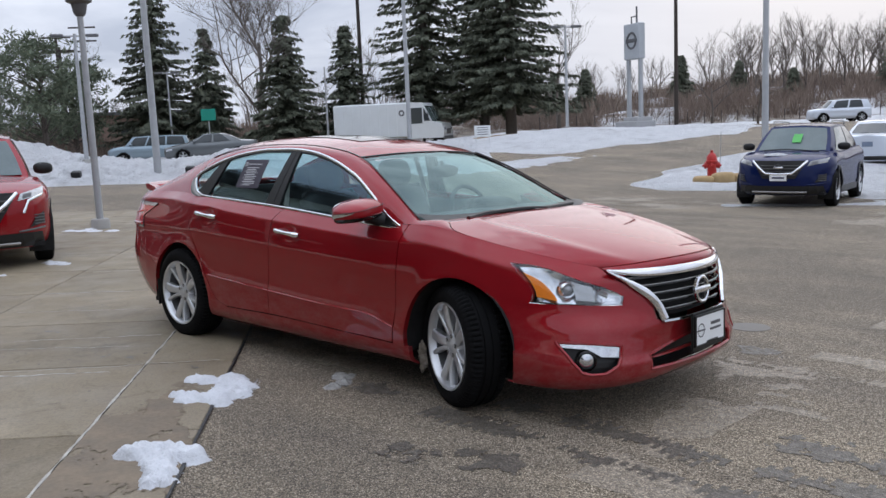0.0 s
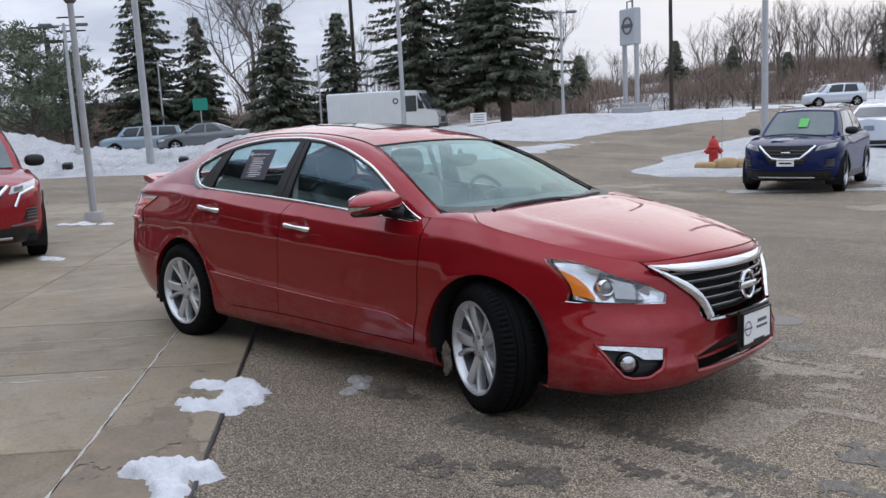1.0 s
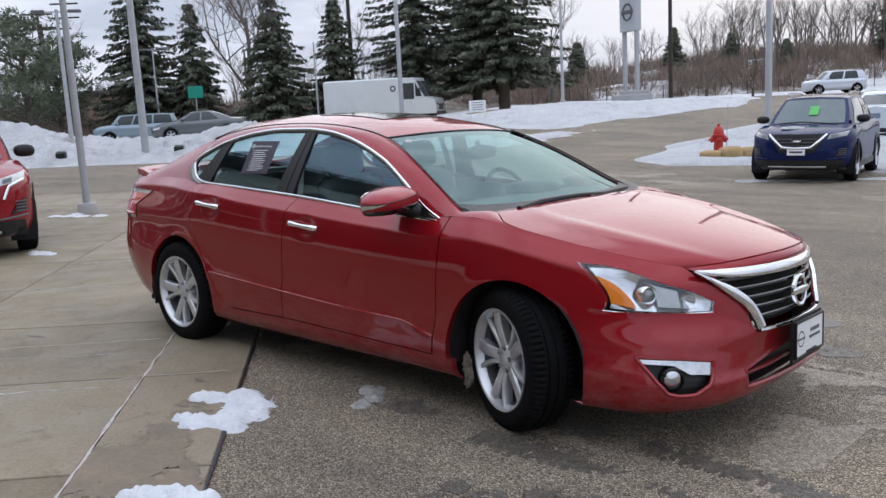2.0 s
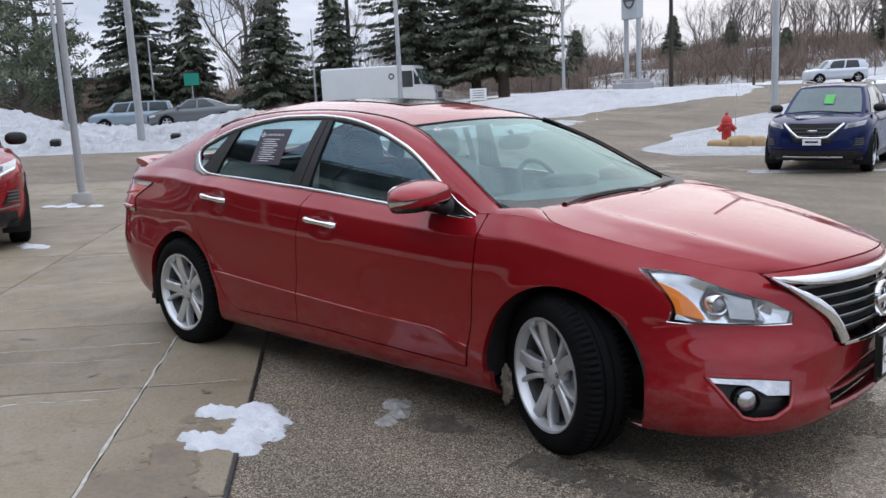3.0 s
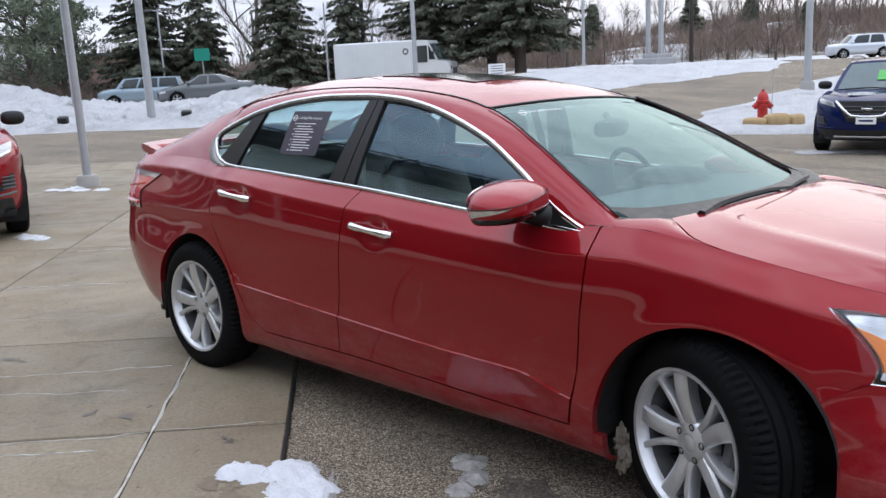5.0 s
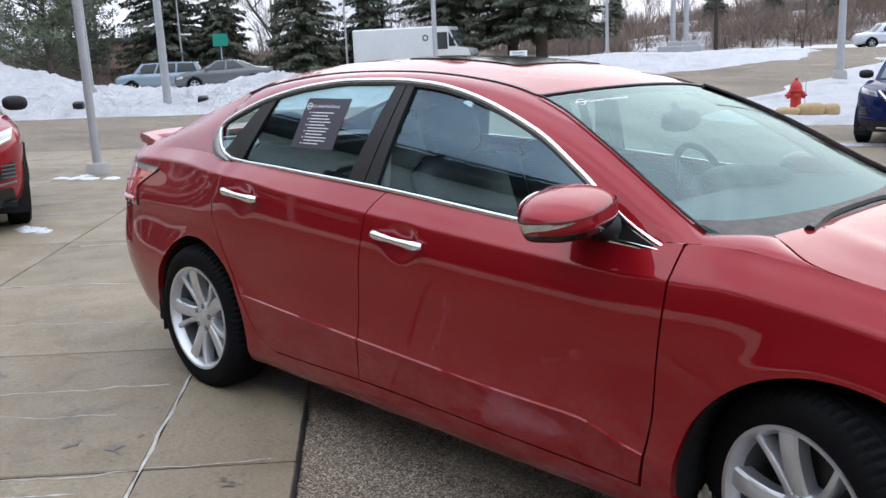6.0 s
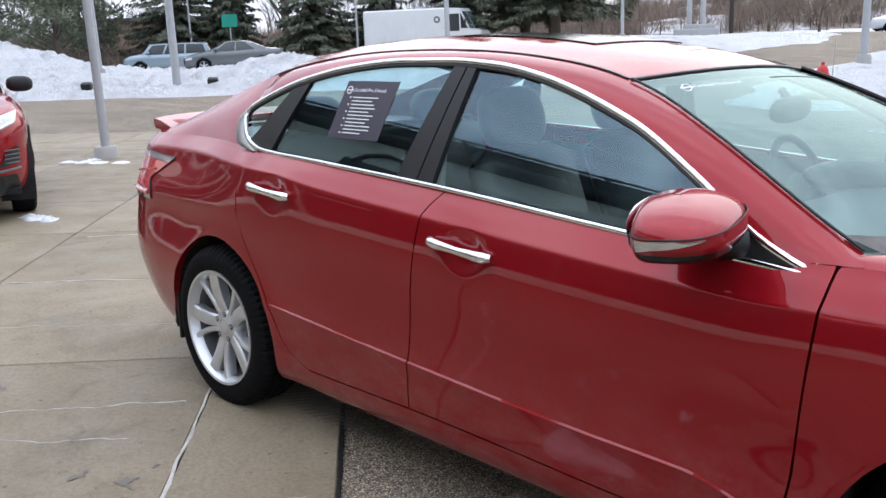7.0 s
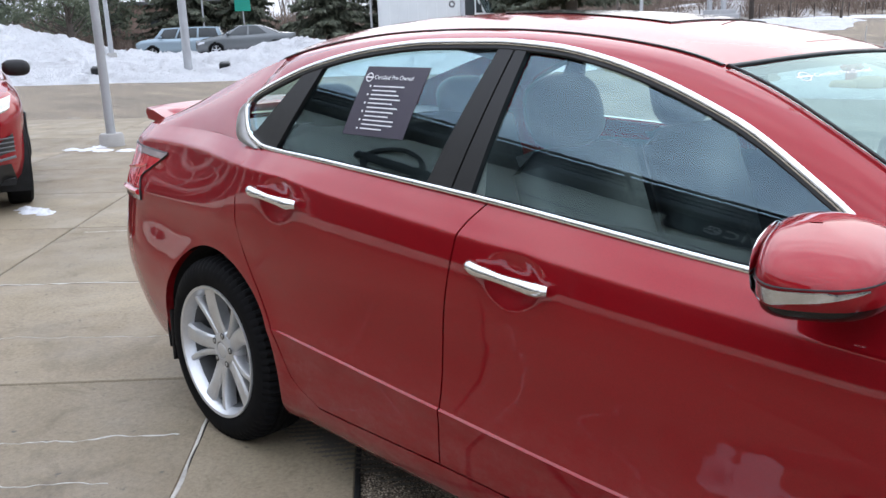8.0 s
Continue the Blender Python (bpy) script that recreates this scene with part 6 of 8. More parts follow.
def suv_face(car, S, accent, lens=REFLECTOR):
    """Dark grille in a bright V, slim lamps, side vents, lower black skirt, plate."""
    part("grille", lamp_patch(S, [(-0.30, 0.56), (0.30, 0.56), (0.50, 0.90), (-0.50, 0.90)], 0.010), BLACK, car, "black grille", 0)
    for k in range(4):
        z = 0.63 + 0.06 * k
        part("grille_bar", Geo().strip([S.nose(y, z, 0.016) for y in [-(0.30 + 0.05 * k) + 2 * (0.30 + 0.05 * k) * i / 12 for i in range(13)]], (1, 0, 0), 0.014, 0.01), GREY_PLASTIC, car, "", 0)
    vee = [S.nose(y, z, 0.022) for y, z in ((-0.50, 0.90), (-0.36, 0.76), (-0.25, 0.66), (-0.10, 0.645), (0.0, 0.645), (0.10, 0.645), (0.25, 0.66), (0.36, 0.76), (0.50, 0.90))]
    part("chrome_vee", Geo().strip(even(vee, 40), (1, 0, 0.1), 0.038, 0.025), CHROME, car, "bright V-shaped grille trim", 50)
    q = S.nose(0, 0.775, 0.03)
    bm_ = look(q, q - Vector((1, 0, 0.05)))
    part("grille_badge", Geo().lathe([(0.055, -0.01), (0.06, 0.01), (0.075, 0.01), (0.08, -0.01)], 28, bm_).box((0.17, 0.035, 0.02), bm_, 0.005), CHROME, car, "plain round badge", 50)
    part("lower_skirt", lamp_patch(S, [(-0.80, 0.25), (0.80, 0.25), (0.76, 0.42), (-0.76, 0.42)], 0.010, 14), BLACK, car, "black lower bumper", 0)
    part("skid_trim", Geo().strip([S.nose(y, 0.30, 0.02) for y in [-0.5 + k / 16 for k in range(17)]], (1, 0, 0), 0.03, 0.02), STEEL, car, "", 40)
    part("dealer_plate", lamp_patch(S, [(-0.155, 0.52), (0.155, 0.52), (0.155, 0.66), (-0.155, 0.66)], 0.030), WHITE_PAINT, car, "pale dealer plate", 0)
    part("plate_print", lamp_patch(S, [(-0.11, 0.565), (0.11, 0.565), (0.11, 0.595), (-0.11, 0.595)], 0.033), accent, car, "", 0)
    for s in (1, -1):
        part("headlamp", lamp_patch(S, [(-0.50 * s, 0.80), (-0.80 * s, 0.86), (-0.82 * s, 0.95), (-0.54 * s, 0.885)], 0.014), lens, car, "clear slim headlamp", 0)
        part("lamp_inner", lamp_patch(S, [(-0.56 * s, 0.825), (-0.66 * s, 0.845), (-0.67 * s, 0.895), (-0.57 * s, 0.875)], 0.018, 4), GREY_PLASTIC, car, "", 0)
        part("side_vent", lamp_patch(S, [(-0.62 * s, 0.48), (-0.80 * s, 0.52), (-0.80 * s, 0.66), (-0.70 * s, 0.60)], 0.012), BLACK, car, "black fog lamp vent", 0)
        for k in range(4):
            part("vent_slat", Geo().strip([S.nose(-(0.68 + 0.12 * i / 4) * s, 0.52 + 0.035 * k, 0.018) for i in range(5)], (1, 0, 0), 0.010, 0.01), GREY_PLASTIC, car, "", 0)
        part("bumper_crease", Geo().strip([S.nose(-(0.50 + 0.3 * i / 8) * s, 0.44 + 0.03 * i / 8, 0.012) for i in range(9)], (1, 0, 0), 0.02, 0.015), accent, car, "", 40)


BLUE = paint("deep_blue_paint", (0.003, 0.010, 0.062), 0.3, 0.04, coat=0.55)
suv_top = spline((-2.1, 1.12), (-0.6, 1.08), (0.6, 1.02), (1.0, 1.04), (1.6, 0.98), (2.0, 0.90), (2.25, 0.82))
suv_shell = Shell(2.2, -2.15, 1.84, 0.24, suv_top, (1.18, 0.42, -1.35, -1.95, 1.60, 0.60), (1.32, -1.32), 0.345, 2.5, 3.2, 0.85, 0.6)
blue_suv = vehicle("compact_suv", on_lot(-1.45, 14.5, 0.0, -80), "dark blue compact SUV with green windscreen tag, on snow", suv_shell, BLUE, PALE_GLASS, "parked SUVs", True, rack=True)
suv_face(blue_suv, suv_shell, BLUE, GREY_LENS)
tag_m = look(Vector((0.925, 0.06, 1.30)), Vector((0.925 - 0.607, 0.06, 1.30 - 0.795)))
part("price_tag", Geo().box((0.17, 0.27, 0.004), tag_m @ pose(0.0, 0, 0.012)), plain("green_card", (0.10, 0.42, 0.10), 0.6), blue_suv, "bright green windscreen tag", 0)
part("snow_on_hood", Geo().blob((0.10, 0.22, 0.014), pose(1.78, -0.16, 1.005, 0, 14, 10), 20, 8), SNOW, blue_suv, "", 60)
part("wiper", Geo().tube([(1.33, 0.55, 1.06), (1.27, -0.1, 1.10), (1.29, -0.5, 1.075)], 0.012, 6), BLACK, blue_suv, "", 40)

red_suv = vehicle("compact_suv", on_lot(-6.94, -0.087, 0.01, -17), "candy-red compact SUV parked nose out on the apron", suv_shell, RED, PALE_GLASS, "parked SUVs", True)
suv_face(red_suv, suv_shell, GREY_PLASTIC, PALE_LAMP)
part("lamp_trim", Geo().strip([suv_shell.nose(y, z, 0.024) for y, z in ((0.78, 0.86), (0.62, 0.80), (0.56, 0.66))], (1, 0.3, 0), 0.03, 0.02), CHROME, red_suv, "", 40)

sedan_top = spline((-2.3, 0.98), (-1.5, 1.02), (-0.5, 0.98), (0.6, 0.95), (1.1, 0.97), (1.7, 0.88), (2.3, 0.74))
sedan_shell = Shell(2.4, -2.4, 1.82, 0.2, sedan_top, (1.15, 0.35, -0.75, -1.6, 1.45, 0.58), (1.4, -1.38), 0.33, 2.2, 3.0, 1.0, 0.9)
GREY_PAINT = paint("grey_metallic_paint", (0.12, 0.13, 0.135), 0.5, 0.3)
WHITE_CAR = paint("pale_silver_paint", (0.58, 0.62, 0.68), 0.3, 0.2)
ICE_BLUE = paint("ice_blue_paint", (0.24, 0.31, 0.36), 0.4, 0.3)


def plain_face(car, S):
    part("grille", lamp_patch(S, [(-0.45, 0.42), (0.45, 0.42), (0.5, 0.62), (-0.5, 0.62)], 0.012), BLACK, car, "", 0)
    for s in (1, -1):
        part("headlamp", lamp_patch(S, [(-0.5 * s, 0.58), (-0.8 * s, 0.64), (-0.8 * s, 0.74), (-0.52 * s, 0.68)], 0.014), REFLECTOR, car, "", 0)


def rear_face(car, S):
    """Tail lamps and plate of a car seen from behind; a black bar paints the bumper's shade."""
    for s in (1, -1):
        part("tail_lamp", Geo().grid([[S.point(a, v, 0.012) if s > 0 else flip(S.point(a, v, 0.012)) for a in (0.80, 0.83, 0.86, 0.89)] for v in (0.66, 0.76, 0.86)]), RED_LENS, car, "", 0)
    part("number_plate", Geo().box((0.012, 0.31, 0.155), pose(S.rear - 0.02, 0, 0.74), 0.003), plain("blue_grey_plate", (0.16, 0.2, 0.27), 0.5), car, "blank grey plate", 0)
    part("bumper_shadow", Geo().box((0.05, 1.4, 0.12), pose(S.rear - 0.0, 0, 0.30), 0.02), BLACK, car, "", 0)


grey_sedan = vehicle("sedan", upright(-35.6, 21.5, land(-35.6, 21.5) - 0.06, 236), "grey sedan standing beyond the snow bank", sedan_shell, GREY_PAINT, CAR_GLASS, "street cars")
plain_face(grey_sedan, sedan_shell)
silver_sedan = vehicle("sedan", upright(-4.1, 27.6, land(-4.1, 27.6) - 0.15, 100), "pale silver sedan parked tail out on snow", sedan_shell, WHITE_CAR, PALE_GLASS, "street cars")
rear_face(silver_sedan, sedan_shell)
van_top = spline((-2.5, 1.12), (0.6, 1.10), (1.4, 1.12), (2.1, 1.06), (2.5, 0.92))
van_shell = Shell(2.55, -2.55, 1.92, 0.25, van_top, (1.45, 0.95, -2.2, -2.4, 1.74, 0.72), (1.55, -1.45), 0.37, 3.2, 4.0, 0.7, 0.5)
blue_wagon = vehicle("wagon", upright(-45.6, 23.4, land(-45.6, 23.4) - 0.12, 236), "ice-blue boxy wagon standing beyond the snow bank", van_shell, ICE_BLUE, CAR_GLASS, "street cars", doors=((0.06, 0.30), (0.33, 0.62), (0.65, 0.94)))
plain_face(blue_wagon, van_shell)
white_suv = vehicle("suv", upright(-20.1, 68.5, land(-20.1, 68.5), 222), "white SUV on the far street", Shell(2.4, -2.4, 1.9, 0.3, van_top, (1.2, 0.6, -2.0, -2.3, 1.8, 0.66), (1.5, -1.45), 0.38), WHITE_CAR, CAR_GLASS, "street cars", rack=True)


def build_step_van():
    """A tall white delivery van with a sloped nose."""
    x, y = -37.0, 36.2
    t = thing("delivery_van", upright(x, y, 0.92, 28), "tall white delivery step van on the street", "truck")
    white = plain("white_van_body", (0.62, 0.65, 0.66), 0.45, 0, 0.05, 1.5)
    part("cargo_body", Geo().box((5.3, 2.25, 2.25), pose(-1.15, 0, 1.75), 0.08), white, t, "white ribbed cargo body", 40)
    prof = [(1.45, 0.55), (3.7, 0.55), (3.75, 0.95), (3.6, 1.45), (2.95, 1.6), (2.35, 2.82), (1.45, 2.86)]
    cab = Geo()
    cab.add([(px, -1.1, pz) for px, pz in prof] + [(px, 1.1, pz) for px, pz in prof], [tuple(range(6, -1, -1)), tuple(range(7, 14))] + [(k, (k + 1) % 7, 7 + (k + 1) % 7, 7 + k) for k in range(7)])
    part("cab", cab, white, t, "", 20)
    for s in (1, -1):
        part("cab_door_opening", Geo().box((0.75, 0.03, 1.0), pose(1.95, s * 1.11, 2.0), 0.01), CAR_GLASS, t, "dark sliding door glass", 0)
        part("cab_window", Geo().add([(2.42, s * 1.112, 1.65), (2.85, s * 1.112, 1.65), (2.40, s * 1.112, 2.55)], [(0, 1, 2)]), CAR_GLASS, t, "", 0)
        part("windscreen_half", Geo().add([(2.96 + 0.012, s * 0.05, 1.62), (2.96 + 0.012, s * 1.0, 1.62), (2.46 + 0.012, s * 1.0, 2.62), (2.46 + 0.012, s * 0.05, 2.62)], [(0, 1, 2, 3)]), PALE_GLASS, t, "", 0)
        part("headlamp", Geo().box((0.04, 0.28, 0.2), pose(3.72, s * 0.8, 1.12), 0.02), REFLECTOR, t, "", 40)
        part("mirror", Geo().box((0.06, 0.2, 0.32), pose(2.75, s * 1.32, 2.0), 0.02), BLACK, t, "", 40)
        for wx in (2.75, -2.2):
            simple_wheel(t, wx, s * 0.95, 0.40, 0.26, s)
        part("round_mark", Geo().lathe([(0.10, -0.005), (0.10, 0.005), (0.2, 0.005), (0.2, -0.005)], 24, pose(0.95, s * 1.128, 2.2, 90)), GREY_PLASTIC, t, "", 0)
    part("grille", Geo().box((0.03, 1.0, 0.36), pose(3.745, 0, 0.95), 0.01), GREY_PLASTIC, t, "", 0)
    part("bumper", Geo().box((0.15, 2.1, 0.22), pose(3.72, 0, 0.55), 0.03), GREY_PLASTIC, t, "", 40)
    for k in range(9):
        part("body_rib", Geo().box((0.03, 2.28, 2.1), pose(-3.6 + 0.6 * k, 0, 1.75), 0.01), white, t, "", 0)


build_step_van()


# ---- snow ----
def snow_field(name, label, d0, d1, b0, b1, step, depth, material=SNOW, kind="structure", turn=None):
    """A lying sheet of snow over part of the ground; depth(d, b, x, y) under zero means bare."""
    g = Geo()
    nd, nb = int((d1 - d0) / step) + 1, int((b1 - b0) / step) + 1
    rows, hgt = [], []
    for i in range(nd):
        row, hr = [], []
        for j in range(nb):
            d, b = d0 + step * i, b0 + step * j
            x, y = flat_xy(d, b)
            h = depth(d, b, x, y)
            edge = min(i, nd - 1 - i, j, nb - 1 - j)
            if edge == 0:
                h = min(h, -0.05)
            row.append((x, y, land(x, y) + max(-0.06, h)))
            hr.append(h)
        rows.append(row)
        hgt.append(hr)
    g.grid(rows, lambda i, j: max(hgt[i][j], hgt[i + 1][j], hgt[i][j + 1], hgt[i + 1][j + 1]) > -0.01)
    ob = new(name, g.mesh(name, material, 0))
    ob.data.shade_smooth()
    ob.matrix_basis = LOT
    return tagged(ob, label, "snow", kind=kind)


def lumps(x, y, s, z=0.0):
    return noise.fractal((x * s, y * s, z), 0.9, 2.0, 5)


def bank_depth(d, b, x, y):
    # ploughed bank between the lot drive and the street
    near = d - (29.0 + 0.5 * noise.noise((b * 0.3, 0, 0)) + 0.14 * max(0, b + 10))
    far = 50.0 - d + 1.0 * noise.noise((b * 0.2, 3, 0))
    edge = min(near * 0.30, far * 0.25, 0.5 * (2.0 - b))
    heap = 0.14 * math.exp(-((d - 36 - 0.3 * (b + 12)) / 4.0) ** 2) * (0.75 + 0.5 * lumps(x, y, 0.35))
    far_heap = 1.9 * math.exp(-((d - 43) / 5.0) ** 2 - ((b + 24.5) / 5.5) ** 2) + 1.2 * math.exp(-((d - 41) / 5.0) ** 2 - ((b + 31) / 5.0) ** 2)
    mound = 0.55 * math.exp(-((d - 38) / 1.6) ** 2 - ((b + 7.9) / 1.5) ** 2)
    h = 0.09 + 0.10 * lumps(x, y, 0.9, 2) + heap + (far_heap + mound) * (1 + 0.35 * lumps(x, y, 0.8, 5)) + 0.15 * lumps(x, y, 1.4, 9) + 0.26 * abs(lumps(x, y, 3.0, 3)) - 0.04
    return min(h, edge)


def verge_depth(d, b, x, y):
    # lawn verge round the pylon sign, bounded by the side road
    near = d - lerp_keys(b, ((-6, 41), (1, 37.5), (4.6, 34.5), (8, 36.8), (12.8, 39.3), (15.5, 43)))
    far = lerp_keys(b, ((-6, 47), (4, 50), (10, 54), (15, 56))) - d
    right = 15.8 - b - 0.15 * abs(d - 44)
    h = 0.05 + 0.05 * lumps(x, y, 0.6, 3) + 0.30 * math.exp(-((d - 42) / 3.0) ** 2 - ((b - 6) / 5) ** 2)
    return min(h + 0.05 * lumps(x, y, 2.0, 4), near * 0.12 + 0.04 * lumps(x, y, 1.4), far * 0.1, right * 0.2, 0.3 * (b + 8))


def tongue_depth(d, b, x, y):
    q = ((d - 31.2 - 0.55 * (b - 2)) / 1.3) ** 2 + ((b - 2.0) / 3.1) ** 2
    return 0.05 * (1 - q) + 0.05 * lumps(x, y, 1.3, 7)


def island_depth(d, b, x, y):
    # the hydrant's island and the snowy stalls behind the blue car
    left = b - lerp_keys(d, ((21.6, 9.0), (22.6, 5.6), (24.0, 5.2), (27.5, 7.0), (31, 9.7), (34, 12.6), (38, 16.0)))
    near = d - lerp_keys(b, ((5, 22.4), (6.4, 21.2), (7.0, 18.4), (8.0, 17.0), (9.5, 16.5), (20, 15.0)))
    near += 0.5 * lumps(x, y, 0.9, 8)
    far = 39 - d
    h = 0.09 + 0.04 * lumps(x, y, 0.8, 6) + 0.02 * lumps(x, y, 4, 2) + 0.16 * math.exp(-((d - 29) / 4) ** 2 - ((b - 10) / 3) ** 2)
    if d < 22 and b > 6.4:
        h = 0.025 + 0.06 * lumps(x, y, 0.9, 3) + 0.03 * lumps(x, y, 3.0, 1)
    return min(h, left * 0.14 + 0.02, near * 0.05, far * 0.1, (30 - b) * 0.1)


def kerb_strip_depth(d, b, x, y):
    q = abs(d - (17.45 - 0.10 * (b - 6.2))) / 0.20
    return 0.03 * (1 - q) + 0.03 * lumps(x, y, 1.6, 11)


snow_field("snow_bank", "grey-white ploughed snow bank beside the drive", 28, 51, -44, 3, 0.17, bank_depth)
snow_field("snow_verge", "trodden white snow over the sign's lawn", 33, 57, -8, 17, 0.25, verge_depth)
snow_field("snow_tongue", "thin strip of snow in the drive", 29, 34, -2, 6, 0.18, tongue_depth)
snow_field("snow_island", "snow over the hydrant's island and stalls", 15.5, 40, 4.6, 31, 0.24, island_depth)
snow_field("snow_ridge", "thin ridge of slush along the stalls", 15.5, 18.5, 5.5, 13, 0.09, kerb_strip_depth)


def street_snow_depth(d, b, x, y):
    street = lerp_keys(b, ((-40, 54), (-18, 57), (-4, 63), (15, 71), (40, 78)))
    h = 0.12 + 0.10 * lumps(x, y, 0.5, 3)
    return min(h, (d - street + 1.0) * 0.2, (street + 3.2 - d) * 0.12 + 0.1 * lumps(x, y, 0.4, 1))


def grass_depth(d, b, x, y):
    q = ((d - 54 - 0.4 * b) / 4.5) ** 2 + ((b - 0.5) / 6.5) ** 2
    return min(0.10, 0.25 * (1 - q)) + 0.06 * lumps(x, y, 0.7, 5)


snow_field("grass_verge", "tan dead grass under the spruces", 47, 62, -8, 9, 0.4, grass_depth, plain("dead_grass", (0.30, 0.215, 0.125), 0.95, 0, 0.35, 3, 0.05))
snow_field("snow_roadside", "snow along the far side of the street", 50, 82, -60, 60, 0.8, street_snow_depth)


def small_snow(name, label, cx, cy, parts, top, seed, step=0.014, material=FRESH_SNOW):
    """A slumped scrap of snow: soft discs run together."""
    x0, x1 = min(p[0] - p[2] for p in parts) - 0.06, max(p[0] + p[2] for p in parts) + 0.06
    y0, y1 = min(p[1] - p[2] for p in parts) - 0.06, max(p[1] + p[2] for p in parts) + 0.06
    nx, ny = int((x1 - x0) / step) + 1, int((y1 - y0) / step) + 1
    rows, hh = [], []
    for i in range(nx):
        row, hr = [], []
        for j in range(ny):
            x, y = x0 + step * i, y0 + step * j
            f = max(1 - math.hypot(x - px, y - py) / pr for px, py, pr in parts)
            f += 0.34 * noise.fractal((x * 11 + seed, y * 11, seed), 0.7, 2.1, 5)
            h = top * min(1, max(f, -0.1) * 2.2) * (0.8 + 0.5 * noise.noise((x * 14, y * 14, seed))) + 0.016 * noise.noise((x * 38, y * 38, seed)) + 0.008 * noise.noise((x * 90, y * 90, seed))
            if f < 0.02:
                h = -0.01
            row.append((x, y, max(-0.008, h)))
            hr.append(f)
        rows.append(row)
        hh.append(hr)
    g = Geo().grid(rows, lambda i, j: max(hh[i][j], hh[i + 1][j], hh[i][j + 1], hh[i + 1][j + 1]) > 0.0)
    ob = new(name, g.mesh(name, material, 0))
    ob.data.shade_smooth()
    ob.matrix_basis = LOT @ pose(cx, cy, 0.008)
    return tagged(ob, label, "snow")


small_snow("snow_patch", "ragged white patch of snow across the kerb joint", 1.5, -1.52, [(-0.27, -0.02, 0.07), (-0.20, 0.04, 0.08), (-0.10, 0.13, 0.11), (0.02, 0.08, 0.12), (0.12, -0.04, 0.12), (0.15, -0.14, 0.11), (0.06, -0.24, 0.09), (-0.04, -0.24, 0.06), (0.22, -0.15, 0.07)], 0.034, 1.3)
small_snow("snow_patch", "white lump of snow at the apron's edge", 2.36, -2.34, [(-0.20, -0.05, 0.11), (-0.13, 0.02, 0.11), (-0.05, 0.05, 0.09), (0.03, 0.09, 0.075), (0.04, -0.05, 0.08), (0.12, -0.10, 0.075), (0.20, -0.17, 0.07), (-0.07, -0.05, 0.08)], 0.055, 4.7)
small_snow("slush_patch", "thin grey slush on the asphalt", 1.9, -0.92, [(-0.06, 0.04, 0.07), (0.04, -0.04, 0.06), (0.07, -0.14, 0.05)], 0.010, 7.7, 0.010, plain("grey_slush_ice", (0.30, 0.29, 0.27), 0.35, 0, 0.5, 22, 0.01))
small_snow("snow_scrap", "small scrap of snow on the apron", -4.95, 0.20, [(-0.08, 0, 0.10), (0.08, 0.02, 0.13), (0.22, 0.05, 0.09)], 0.02, 2.2)
small_snow("snow_scrap", "small scrap of snow on the apron", -4.62, -0.75, [(-0.12, 0, 0.09), (0.08, 0.06, 0.09), (0.25, 0.14, 0.06)], 0.015, 3.1)
small_snow("snow_scrap", "snow round the lamp post's foot", -8.55, 2.25, [(-0.3, -0.15, 0.12), (-0.1, 0.0, 0.14), (0.1, 0.1, 0.14), (0.35, 0.3, 0.12), (-0.25, 0.2, 0.1)], 0.02, 5.5, 0.03)


cover = tagged(new("manhole_cover", Geo().lathe([(0.001, 0.004), (0.135, 0.004), (0.148, 0.003), (0.15, -0.01)], 40).mesh("manhole_cover", plain("pale_iron", (0.165, 0.15, 0.132), 0.7, 0.1, 0.3, 30))), "round pale iron cover set in the asphalt", "cover")
cover.matrix_basis = on_lot(3.12, 1.98, 0.0)


# ---- wet tracks and slush stains on the asphalt ----
def wet_asphalt(name, tone, rough):
    m, n, l, p = shader(name)
    vec = coords(n, l)
    v = n.new("ShaderNodeTexVoronoi")
    v.inputs["Scale"].default_value = 155
    l.new(vec, v.inputs["Vector"])
    s = n.new("ShaderNodeSeparateColor")
    l.new(v.outputs["Color"], s.inputs["Color"])
    l.new(ramp(n, l, s.outputs["Red"], ((0.0, tuple(0.45 * c for c in tone)), (0.7, tone), (1.0, tuple(2.0 * c for c in tone)))), p.inputs["Base Color"])
    l.new(ramp(n, l, grain(n, l, vec, 20, 5), ((0.35, grey(rough * 0.7)), (0.65, grey(rough * 1.3)))), p.inputs["Roughness"])
    l.new(bump(n, l, v.outputs["Distance"], 0.5, 0.005), p.inputs["Normal"])
    return m


WET = wet_asphalt("wet_asphalt", (0.095, 0.080, 0.062), 0.5)
# damp tone, which also paints the shade under the car
DAMP_AND_SHADE = wet_asphalt("damp_and_shade_asphalt", (0.24, 0.198, 0.147), 0.65)
DARK_SLAB = plain("dark_concrete", (0.115, 0.10, 0.082), 0.5, 0, 0.3, 12)


